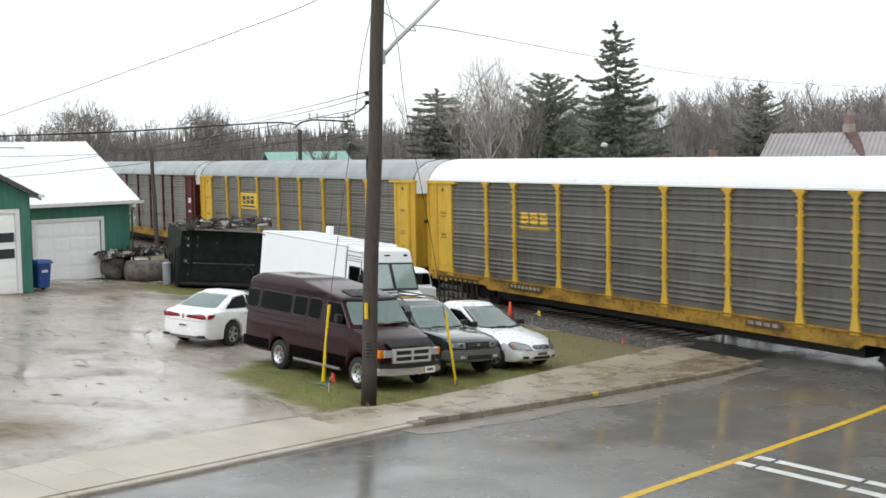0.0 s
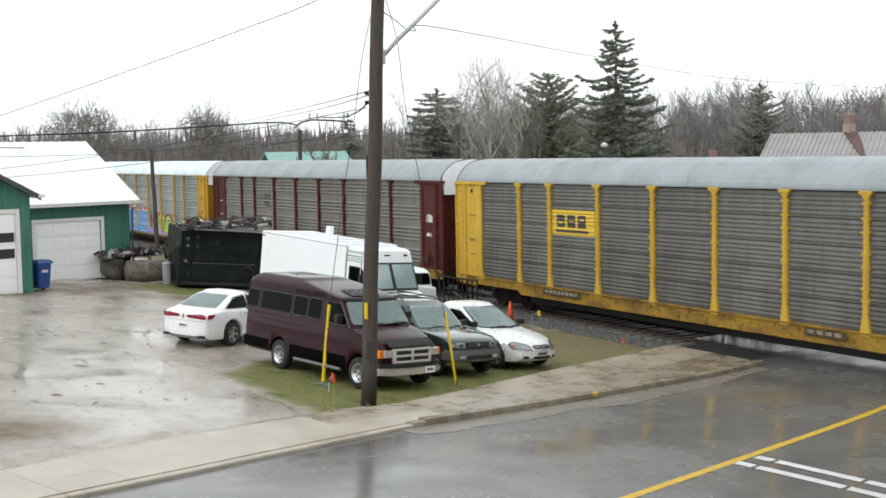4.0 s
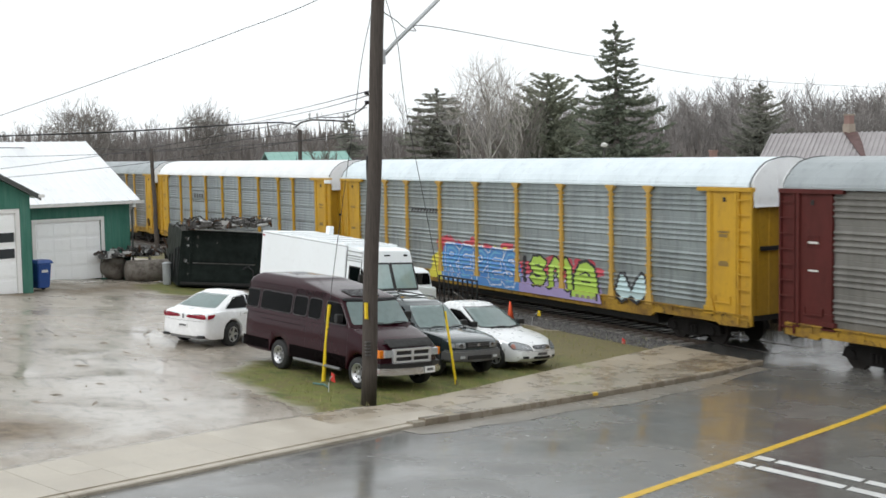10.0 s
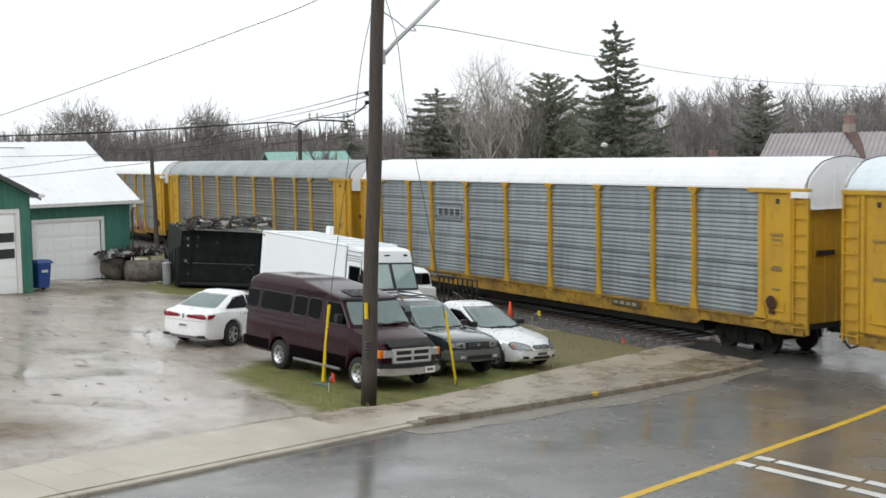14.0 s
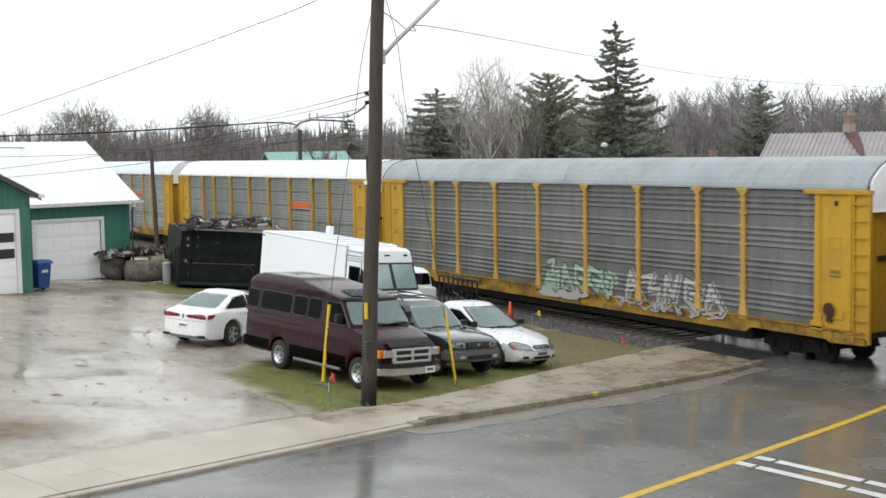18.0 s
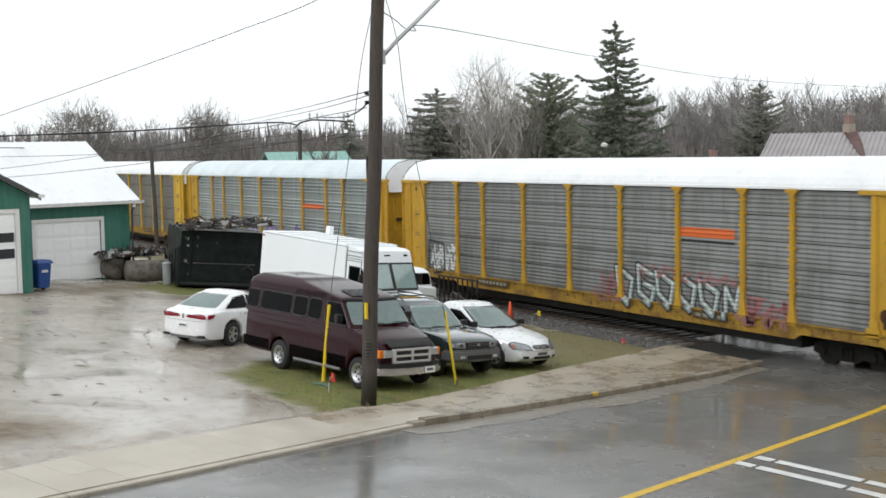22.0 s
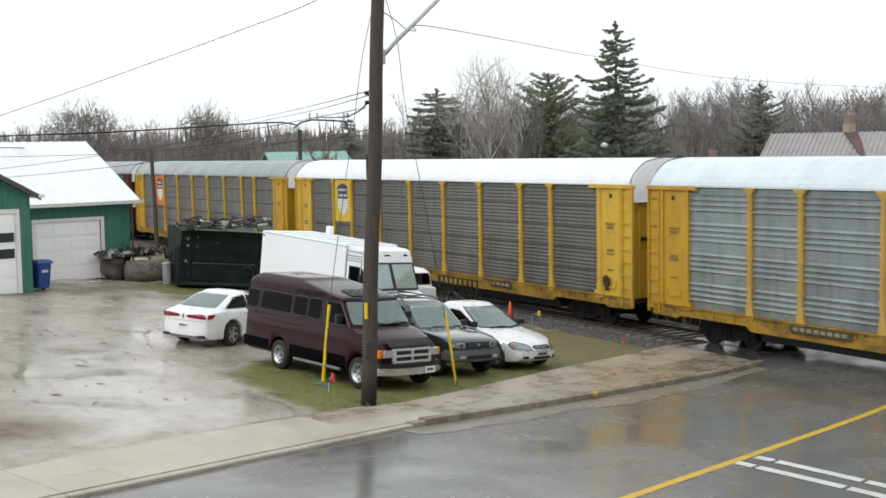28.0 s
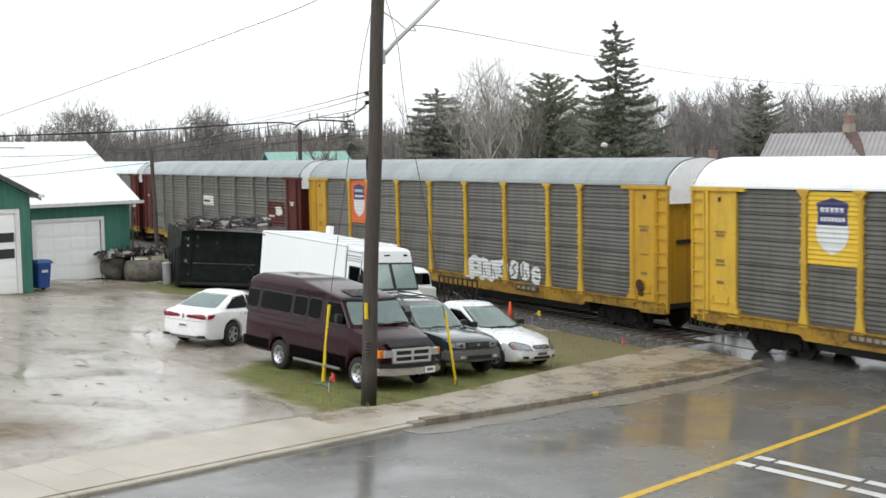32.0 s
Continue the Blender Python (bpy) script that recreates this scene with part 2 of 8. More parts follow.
def edge_distance(x, y, poly):
    best = 1e9
    for (ax, ay), (bx, by) in zip(poly, poly[1:] + poly[:1]):
        dx, dy = bx - ax, by - ay
        t = min(1, max(0, ((x - ax) * dx + (y - ay) * dy) / (dx * dx + dy * dy)))
        best = min(best, math.hypot(x - ax - t * dx, y - ay - t * dy))
    return best if inside(x, y, poly) else -best


GRASS = [(-29.2, -14.8), (-27.0, -15.7), (-24.5, -15.7), (-22.7, -15.6), (-22.0, -14.7), (-22.3, -13.3), (-23.7, -10.6), (-26.4, -6.4), (-28.6, -0.7),
         (-30.6, -0.3), (-34.0, -1.9), (-46.0, -1.9), (-46.0, -4.5), (-38.6, -5.3), (-33.4, -10.7), (-30.4, -13.2)]
GRASS_2 = [(-49.1, -11.4), (-51.2, -9.5), (-47.1, -8.6), (-45.2, -10.6), (-46.0, -11.6)]
KERB = [(-14.9, -29.0), (-17.9, -21.7), (-18.6, -20.0), (-19.5, -17.9), (-20.25, -16.1), (-21.0, -14.3), (-21.5, -12.4), (-22.6, -8.7), (-23.7, -5.2), (-25.0, -0.9)]
INNER = [(-16.6, -29.6), (-19.6, -22.3), (-20.4, -20.6), (-21.3, -18.5), (-22.0, -16.8), (-22.6, -14.9), (-23.2, -13.0), (-25.2, -9.3), (-26.9, -6.0), (-28.9, -0.9)]


def axis_steps(lo, hi, near_lo, near_hi, step):
    """Coordinates that are close together near by and wide apart far off."""
    out = [near_lo + step * i for i in range(int((near_hi - near_lo) / step) + 1)]
    for sign, start, stop in ((-1, near_lo, lo), (1, near_hi, hi)):
        d, p = step, start
        while sign * (stop - p) > 0:
            d *= 1.35
            p += sign * d
            out.append(p)
    return sorted(out)


def ground_sheet():
    xs, ys = axis_steps(-2500, 2500, -64, -10, 0.3), axis_steps(-2500, 2500, -32, 6, 0.3)
    verts, grass, mud, puddle = [], [], [], []
    straw = []
    for x in xs:
        for y in ys:
            z = height(x, y)
            n1 = noise.noise((x * 0.8, y * 0.8, 0)) * 0.5 + noise.noise((x * 3, y * 3, 4)) * 0.22
            g = max(edge_distance(x, y, GRASS), edge_distance(x, y, GRASS_2)) + n1
            if y > 4.6 or x < -64 or x > -8:
                g = 1.0
            r = (x + 19.46) * 0.930 + (y + 17.94) * 0.366
            if -1.7 < y < 4.8:
                z -= 0.22
            elif r > -2.6 and r < 14:
                z -= 0.08
            elif g < 0 and -55 < x < -15:
                z += 0.035 * noise.noise((x * 0.55, y * 0.55, 9)) + 0.012 * noise.noise((x * 2, y * 2, 3))
            elif g > 0:
                z += 0.02 * noise.noise((x * 1.5, y * 1.5, 2))
            verts.append((x, y, z))
            grass.append(min(1, max(0, 0.5 + g * 2.2)))
            d1 = 1.4 - math.hypot((x + 23.2) / 2.2, (y + 22.0) / 1.6) + n1
            d2 = 0.9 - abs((x + 47.5) * 0.96 + (y + 14.0) * 0.28) / 2.6 + n1 * 1.5
            n2 = noise.noise((x * 0.35, y * 0.7, 11)) + 0.5 * noise.noise((x * 1.6, y * 2.4, 5))
            p1 = 1.0 - math.hypot((x + 28.5) / 9.0, (y + 19.0) / 3.6) + n2 * 0.8
            p2 = 0.8 - math.hypot((x + 34.0) / 4.5, (y + 15.5) / 1.6) + n2 * 0.7
            puddle.append(min(1, max(0, max(p1, p2) * 1.3)) * (1 - min(1, max(0, 0.5 + g * 2.2))))
            straw.append(min(1, max(0, (y + 9.0) / 4.0 + n1 * 1.2)))
            mud.append(min(1, max(0, max(d1, d2 * 1.15, 0.15 + n1 * 1.4 - 0.25))))
    ny = len(ys)
    faces = [(i * ny + j, (i + 1) * ny + j, (i + 1) * ny + j + 1, i * ny + j + 1) for i in range(len(xs) - 1) for j in range(ny - 1)]
    me = bpy.data.meshes.new("ground")
    me.from_pydata(verts, [], faces)
    for key, vals in (("grass", grass), ("mud", mud), ("puddle", puddle), ("straw", straw)):
        at = me.attributes.new(key, "FLOAT", "POINT")
        at.data.foreach_set("value", vals)
    me.polygons.foreach_set("use_smooth", [True] * len(me.polygons))
    me.materials.append(M_GROUND)
    tagged(new("ground", me), "wet grey gravel yard with patchy brown-green grass", "ground", kind="structure")


def lerp_line(line, t):
    """The point at the fraction t of a polyline's points."""
    k = t * (len(line) - 1)
    i = min(int(k), len(line) - 2)
    f = k - i
    return (line[i][0] + (line[i + 1][0] - line[i][0]) * f, line[i][1] + (line[i + 1][1] - line[i][1]) * f)


RD, RN = Vector((-0.366, 0.930, 0)).normalized(), Vector((0.930, 0.366, 0)).normalized()
R0 = Vector((-19.46, -17.94, 0))


def on_road(along, across, dz=0.0):
    p = R0 + RD * along + RN * across
    z = height(p.x, p.y)
    return (p.x, p.y, z + dz)


def road():
    bm = B()
    steps = [-220, -120, -60, -40] + [-28 + 0.6 * i for i in range(84)] + [26, 32, 45, 70, 120, 220]
    rows = []
    for a in steps:
        row = []
        for c in (-0.75, -0.3, 1.0, 2.6, 4.2, 5.85, 7.5, 9.2, 10.9):
            q = on_road(a, c)
            dz = -0.03 + 0.05 * (1 - ((c - 5.4) / 5.6) ** 2)
            row.append(bm.verts.new((q[0], q[1], q[2] + dz)))
        rows.append(row)
    for u, v in zip(rows, rows[1:]):
        for j in range(len(u) - 1):
            bm.faces.new((u[j], u[j + 1], v[j + 1], v[j]))
    ob = solid("road", bm, M_ASPHALT, "wet dark asphalt street running down to the rail crossing", "road", kind="structure", smooth=True)

    def stripe(name, mat, label, a0, a1, c0, c1, n=40):
        bm = B()
        prev = None
        for i in range(n + 1):
            a = a0 + (a1 - a0) * i / n
            cur = []
            for c in (c0, c1):
                q = on_road(a, c)
                dz = -0.03 + 0.05 * (1 - ((c - 5.4) / 5.6) ** 2) + 0.006
                cur.append(bm.verts.new((q[0], q[1], q[2] + dz)))
            if prev:
                bm.faces.new((prev[0], prev[1], cur[1], cur[0]))
            prev = cur
        part(name, bm, mat, ob, label)
    stripe("centre_line", M_YELLOWLINE, "worn yellow painted centre line", -60, 17.2, 5.75, 5.92, 120)
    for p, q in (((-15.98, -10.62), (-12.9, -10.02)), ((-16.2, -9.93), (-13.0, -9.30))):
        p, q = Vector((*p, 0)), Vector((*q, 0))
        d = (q - p).normalized()
        for t0, t1 in ((0.0, 0.36), (0.44, 2.12), (2.2, 5.6)):
            bm = B()
            prev = None
            for i in range(9):
                cur = []
                for e in (0.0, 0.28):
                    r = p + d * (t0 + (t1 - t0) * i / 8) + RD * e
                    c = (r - R0).dot(RN)
                    cur.append(bm.verts.new((r.x, r.y, height(r.x, r.y) - 0.03 + 0.05 * (1 - ((c - 5.4) / 5.6) ** 2) + 0.008)))
                if prev:
                    bm.faces.new((prev[0], prev[1], cur[1], cur[0]))
                prev = cur
            part("stop_line", bm, M_WHITELINE, ob, "worn white painted stop line")
    return ob


def walkway():
    """Pavement slabs between the kerb and the yard, and the kerb itself."""
    base = empty("pavement", Matrix(), "damp tan concrete pavement slabs with open joints", "pavement", kind="structure")
    ends = [i / 27 for i in range(17)] + [17 / 27, 19.3 / 27, 21 / 27, 23.2 / 27, 25 / 27, 1.0]
    for i, (t0, t1) in enumerate(zip(ends, ends[1:])):
        t1 -= 0.00014
        k0, k1 = lerp_line(KERB, t0), lerp_line(KERB, t1)
        i0, i1 = lerp_line(INNER, t0), lerp_line(INNER, t1)
        for row, (c0, c1) in enumerate(((0.09, 0.50), (0.501, 1.0))):
            bm = B()
            top = []
            tilt = random.uniform(-0.003, 0.003) * (0.4 if i < 17 else 3)
            for (k, q), c in (((k0, i0), c0), ((k1, i1), c0), ((k1, i1), c1), ((k0, i0), c1)):
                x, y = k[0] + (q[0] - k[0]) * c, k[1] + (q[1] - k[1]) * c
                top.append((x, y, height(x, y) + 0.045 + (0.015 if i > 16 else 0.045 * c) + tilt + random.uniform(-0.001, 0.001)))
            vs = [bm.verts.new(p) for p in top]
            lo = [bm.verts.new((p[0], p[1], p[2] - 0.12)) for p in top]
            bm.faces.new(vs)
            for j in range(4):
                bm.faces.new((vs[j], lo[j], lo[(j + 1) % 4], vs[(j + 1) % 4]))
            part("slab", bm, (M_CONCRETE if row == 0 or i < 13 else M_TANSLAB) if i < 17 else (M_BROWNSLAB if row == 0 else M_TANSLAB), base)
    bed = B()
    prev = None
    for i in range(109):
        k, q = lerp_line(KERB, i / 108), lerp_line(INNER, i / 108)
        cur = [bed.verts.new((x, y, height(x, y) + 0.012)) for x, y in ((k[0] + (q[0] - k[0]) * c, k[1] + (q[1] - k[1]) * c) for c in (0.1, 0.55, 0.99))]
        if prev:
            for j in (0, 1):
                bed.faces.new((prev[j], prev[j + 1], cur[j + 1], cur[j]))
        prev = cur
    part("joint_bedding", bed, M_TANSLAB, base, "silt filling the slab joints")
    spill = B()
    prev = None
    for i in range(161):
        t = 0.60 * i / 160
        k, q = lerp_line(KERB, t), lerp_line(INNER, t)
        w = Vector((k[0] - q[0], k[1] - q[1], 0)).normalized()
        reach = 0.10 + 0.30 * (0.5 + noise.noise((i * 0.11, 3, 1))) + 0.12 * noise.noise((i * 0.5, 1, 7))
        reach *= 0.25 if t < 0.36 else 1.0
        p0, p1 = Vector((*q, 0)) - w * 0.5, Vector((*q, 0)) + w * max(0.02, reach)
        cur = [spill.verts.new((p.x, p.y, height(p.x, p.y) + dz)) for p, dz in ((p0, 0.0), (p0.lerp(p1, 0.6), 0.060), (p1, 0.046))]
        if prev:
            for j in (0, 1):
                spill.faces.new((prev[j], prev[j + 1], cur[j + 1], cur[j]))
        prev = cur
    part("gravel_spill", spill, M_GROUND, base, "wet gravel washed over the slab edge", True)
    gut = B()
    prev = None
    for i in range(61):
        t = 0.53 + 0.46 * i / 60
        k, q = lerp_line(KERB, t), lerp_line(INNER, t)
        w = Vector((q[0] - k[0], q[1] - k[1], 0)).normalized()
        cur = []
        for d in (0.01, 0.55 + 0.34 * math.sin(math.pi * i / 60) + 0.16 * math.sin(i * 0.31) * math.sin(i * 0.13 + 1)):
            p = Vector((k[0], k[1], 0)) - w * d
            c = (p - R0).dot(RN)
            cur.append(gut.verts.new((p.x, p.y, height(p.x, p.y) - 0.03 + 0.05 * (1 - ((c - 5.4) / 5.6) ** 2) + 0.006)))
        if prev:
            gut.faces.new((prev[0], prev[1], cur[1], cur[0]))
        prev = cur
    part("gutter", gut, M_GREYSLAB, base, "worn silty gutter strip beside the kerb")
    mark = B()
    q = (-22.62, -8.62)
    box(mark, q[0] - 0.06, q[0] + 0.04, q[1] - 0.05, q[1] + 0.08, height(*q) + 0.05, height(*q) + 0.123, 0.01)
    part("paint_mark", mark, M_YELLOWLINE, base, "yellow paint mark on the kerb")
    n = 54
    for i in range(n):
        t0, t1 = i / n, (i + 1) / n - 0.0003
        bm = B()
        up = 0.035 if i < 29 else 0.035 + 0.085 * min(1, (i - 29) / 2.0)
        ring = []
        for t in (t0, t1):
            k, q = lerp_line(KERB, t), lerp_line(INNER, t)
            w = Vector((q[0] - k[0], q[1] - k[1], 0)).normalized()
            z = height(*k)
            p = Vector((k[0], k[1], z))
            ring.append([p + Vector((0, 0, -0.15)), p + Vector((0, 0, up - 0.02)), p + w * 0.02 + Vector((0, 0, up)), p + w * 0.19 + Vector((0, 0, up)), p + w * 0.19 + Vector((0, 0, -0.15))])
        loft(bm, ring)
        part("kerb_stone", bm, M_CONCRETE if i < 30 else M_BROWNSLAB, base)
    return base


def opposite_side():
    """An unseen plain street front added behind the camera: closes the place, darkens reflections."""
    bm = B()
    box(bm, -60, 60, 0, 6, -2, 8.5)
    ob = solid("wall_street_front", bm, M_FRONT, "unseen plain dark front added behind the viewpoint to darken reflections", "wall", kind="structure")
    q = on_road(0, 19.5)
    ob.matrix_world = Matrix.Translation((q[0], q[1], 0)) @ Matrix.Rotation(math.atan2(RD.y, RD.x) + math.pi, 4, "Z")


# near-black ballast colour that holds the shade under the train
M_TRACKSHADE = plain("shade_black_ballast", (0.022, 0.020, 0.018), 0.8, 0, 0.2, 0.5, 30)
M_CROSS = plain("dark_crossing_asphalt", (0.06, 0.058, 0.054), 0.16, 0, 0.5, 0.35, 4)


def track():
    bed = B()
    prof = [(-2.1, -0.12), (-1.3, -0.17), (-0.5, -0.15), (1.55, -0.165), (3.6, -0.15), (5.0, -0.3)]
    xs = [-320 + 2.0 * i for i in range(230)]
    rows = [[bed.verts.new((x, y + 0.12 * noise.noise((x * 0.7, y, 1)), z + (0.05 * noise.noise((x, y * 3, 0)))))
             for y, z in prof] for x in xs]
    for u, v in zip(rows, rows[1:]):
        for j in range(len(prof) - 1):
            bed.faces.new((u[j], u[j + 1], v[j + 1], v[j]))
    base = solid("track_bed", bed, M_BALLAST, "grey crushed stone ballast bed under the rails", "ballast", kind="structure")
    rail = B()
    prism(rail, [(-0.07, -0.165), (0.07, -0.165), (0.07, -0.15), (0.01, -0.13), (0.01, -0.045), (0.036, -0.035), (0.036, -0.004), (0.028, 0.0),
                 (-0.028, 0.0), (-0.036, -0.004), (-0.036, -0.035), (-0.01, -0.045), (-0.01, -0.13), (-0.07, -0.15)], -320, 140, "x")
    me = mesh_of("rail", rail, M_RAIL)
    for y in (0.80, 2.30):
        part("rail", me, None, base, "rusty steel rail with a polished head").location.y = y
    tie = B()
    box(tie, -0.11, 0.11, 0.22, 2.85, -0.33, -0.100, 0.012)
    me = mesh_of("tie", tie, M_TIE)
    for i in range(150):
        x = -100 + 0.52 * i
        if -27.5 < x < -15:
            continue
        t = part("tie", me, None, base)
        t.location = (x, random.uniform(-0.04, 0.04), random.uniform(-0.01, 0.01))
        t.rotation_euler.z = random.uniform(-0.02, 0.02)
    # dark strip between the rails: the train's shade put into its colour
    mid = B()
    rows = [[mid.verts.new((x, y + 0.05 * noise.noise((x * 0.9, y, 4)), -0.125 + 0.02 * noise.noise((x * 2, y * 3, 2)))) for y in (0.86, 1.2, 2.1, 3.2)] for x in [-300 + 1.0 * i for i in range(272)]]
    for u, v in zip(rows, rows[1:]):
        for j in range(3):
            mid.faces.new((u[j], u[j + 1], v[j + 1], v[j]))
    part("oily_ballast", mid, M_TRACKSHADE, base, "ballast strip between the rails, coloured black for the train's shade")
    # loose stones along the edge
    st = B()
    for _ in range(9000):
        x, y = random.uniform(-46, -27.5), random.uniform(-2.15, 0.5)
        if y > -0.2 and random.random() < 0.4:
            continue
        s = random.uniform(0.025, 0.07)
        c = Vector((x, y, -0.155 + 0.02 * random.random()))
        vs = [st.verts.new(c + Vector([random.uniform(0.6, 1.2) * s * k for k in d])) for d in ((1, 0.2, 0), (-1, 0.1, 0.1), (0, 1, 0), (0.1, -1, 0.1), (0, 0, 1.0))]
        for a, b, d in ((0, 2, 4), (2, 1, 4), (1, 3, 4), (3, 0, 4)):
            st.faces.new((vs[a], vs[b], vs[d]))
    ob = part("loose_stones", st, M_STONE, base, "loose grey crushed stones")
    ob["kind"] = "stuff"
    # tangled weeds, assumed on the far side of the rails to darken the under-train gap
    weeds = B()
    rng = random.Random(17)
    for _ in range(16000):
        x, y = rng.uniform(-125, -29.5), rng.uniform(3.7, 8.5)
        h, w = rng.uniform(0.4, 1.6), rng.uniform(0.03, 0.07)
        a = rng.uniform(0, 3.14)
        d = Vector((math.cos(a) * w, math.sin(a) * w, 0))
        p = Vector((x, y, -0.25))
        weeds.faces.new([weeds.verts.new(q) for q in (p - d, p + d, p + Vector((rng.uniform(-0.4, 0.4), rng.uniform(-0.4, 0.4), h)))])
    tagged(new("weeds", mesh_of("weeds", weeds, M_WEED)), "dead brown weeds added beyond the track to darken the view under the wagons", "weeds", kind="stuff")
    # crossing surface between and beside the rails
    for y0, y1 in ((-0.9, 0.735), (0.90, 2.20), (2.37, 4.2)):
        bm = B()
        box(bm, -28.9 if y0 < 0 else -30.0, -13.5, y0, y1, -0.2, -0.003 if y0 > 0 else 0.004, 0.01)
        part("crossing_slab", bm, M_CROSS, base, "wet asphalt crossing surface between the rails")
    return base


M_FRONT = worn("dark_unseen_front", (0.13, 0.085, 0.07), (0.07, 0.05, 0.045), 0.8)
M_WEED = leafy("dead_brown_weed", (0.045, 0.036, 0.026), (0.12, 0.095, 0.065), 0.9)
M_STONE = leafy("ballast_stone", (0.045, 0.043, 0.041), (0.215, 0.207, 0.196), 0.7)


# ---- train ----
YEL, OCH, AMB, RED = (0.68, 0.435, 0.052), (0.57, 0.33, 0.03), (0.60, 0.37, 0.08), (0.095, 0.018, 0.015)


def panel_metal(name, base, dark, shine):
    """Weathered galvanized sheet: soot in blotches and runs, a tone of its own for each sheet."""
    m = Mat(name, 0.46, shine)
    big = m.noise(0.8, 5, 0.65, m.scaled(1, 1, 0.6))
    run = m.noise(1.0, 6, 0.7, m.scaled(3.2, 1, 0.28))
    fine = m.noise(22, 4, 0.7, m.scaled(0.35, 1, 1.6))
    c = m.mix(m.ramp(big, 0.38, 0.66, 0, 0.75), base, dark)
    c = m.mix(m.ramp(run, 0.52, 0.74, 0, 0.5), c, tuple(v * 0.75 for v in dark))
    c = m.mix(m.ramp(fine, 0.42, 0.75, 0, 0.22), c, dark)
    c = m.mix(m.mul(m.random(), 0.30), c, tuple(v * 0.6 for v in dark))
    m.color(c)
    m.rough(m.ramp(run, 0.35, 0.7, 0.36, 0.62))
    m.bump(fine, 0.1, 0.01)
    return m.m


P_DARK = panel_metal("dark_weathered_sheet", (0.168, 0.162, 0.147), (0.09, 0.085, 0.074), 0.2)
P_MID = panel_metal("grey_weathered_sheet", (0.255, 0.262, 0.255), (0.125, 0.127, 0.12), 0.3)
P_TAUPE = panel_metal("taupe_weathered_sheet", (0.23, 0.222, 0.203), (0.13, 0.122, 0.107), 0.25)
P_SLATE = panel_metal("slate_grey_sheet", (0.225, 0.23, 0.224), (0.118, 0.117, 0.11), 0.3)
P_LIGHT = panel_metal("pale_galvanized_sheet", (0.42, 0.46, 0.462), (0.225, 0.247, 0.247), 0.75)
P_BLUISH = panel_metal("bluish_galvanized_sheet", (0.35, 0.39, 0.41), (0.20, 0.225, 0.24), 0.6)
P_BROWN = panel_metal("brown_grey_sheet", (0.155, 0.15, 0.137), (0.085, 0.08, 0.07), 0.15)
R_WHITE = worn("white_roof_paint", (0.85, 0.86, 0.87), (0.62, 0.62, 0.62), 0.45, 0, 0.8, 0.35)
R_GREY = worn("dull_galvanized_roof", (0.36, 0.39, 0.40), (0.24, 0.26, 0.265), 0.45, 0.25, 0.7, 0.6)
R_PALE = worn("pale_galvanized_roof", (0.72, 0.79, 0.82), (0.52, 0.58, 0.61), 0.4, 0.15, 0.7, 0.5)
T_YEL = worn("yellow_rack_paint", YEL, (0.34, 0.21, 0.05), 0.5)
T_OCH = worn("ochre_rack_paint", OCH, (0.27, 0.16, 0.045), 0.5)
T_AMB = worn("faded_amber_rack_paint", AMB, (0.33, 0.22, 0.10), 0.55)
T_RED = worn("oxide_red_rack_paint", RED, (0.05, 0.016, 0.012), 0.65)
T_DULL = worn("dull_grey_rack_paint", (0.22, 0.205, 0.19), (0.12, 0.10, 0.085), 0.6)
def sill_paint():
    """Yellow sill paint, chipped and caked with rust and road dirt."""
    m = Mat("dirty_yellow_sill_paint", 0.55, 0, 0.3)
    big = m.noise(0.9, 6, 0.7, m.scaled(1, 1, 1.8))
    chip = m.noise(4.0, 6, 0.75)
    fine = m.noise(24, 4, 0.7)
    c = m.mix(m.ramp(fine, 0.35, 0.7), (0.44, 0.262, 0.03), (0.33, 0.19, 0.028))
    c = m.mix(m.ramp(big, 0.42, 0.62, 0, 0.85), c, (0.155, 0.085, 0.03))
    c = m.mix(m.ramp(chip, 0.54, 0.66, 0, 0.9), c, (0.05, 0.032, 0.02))
    m.color(c)
    m.bump(fine, 0.12, 0.01)
    return m.m


T_SILL = sill_paint()
# cast steel darkened to near black: the under-wagon shade is in its colour
M_BOGIE = worn("shade_dark_cast_steel", (0.013, 0.011, 0.010), (0.008, 0.007, 0.006), 0.8)
V_RIMSEAL = plain("grey_rubber_seal", (0.07, 0.07, 0.07), 0.7)
M_RUSTY = worn("rust_brown_iron", (0.085, 0.042, 0.022), (0.03, 0.018, 0.012), 0.75, 0, 5, 0.8)
M_DARKMARK = plain("faded_black_stencil", (0.05, 0.05, 0.052), 0.6)
M_WHITEMARK = worn("white_stencil_paint", (0.75, 0.74, 0.70), (0.4, 0.38, 0.34), 0.55)

POSTS = (2.66, 4.63, 7.47, 10.36, 13.24, 16.11, 18.97, 20.92)
LONG = 23.72
BAYS = list(zip((0.0, *POSTS), (*POSTS, LONG)))
XA, XB, WIDE = -1.9, LONG + 1.9, 3.1
SHIFT = {2: 0.05, 3: 0.08, 7: -0.32}
_cache = {}


def cached(key, make):
    if key not in _cache:
        _cache[key] = make()
    return _cache[key]


SIDE_LO, SIDE_HI = 1.16, 4.88
# one pressed rib, from below: undercut, narrow face, long upper slope
RIB = ((0.0, 0.0), (0.022, -0.052), (0.040, -0.056), (0.098, -0.006), (0.105, 0.0))


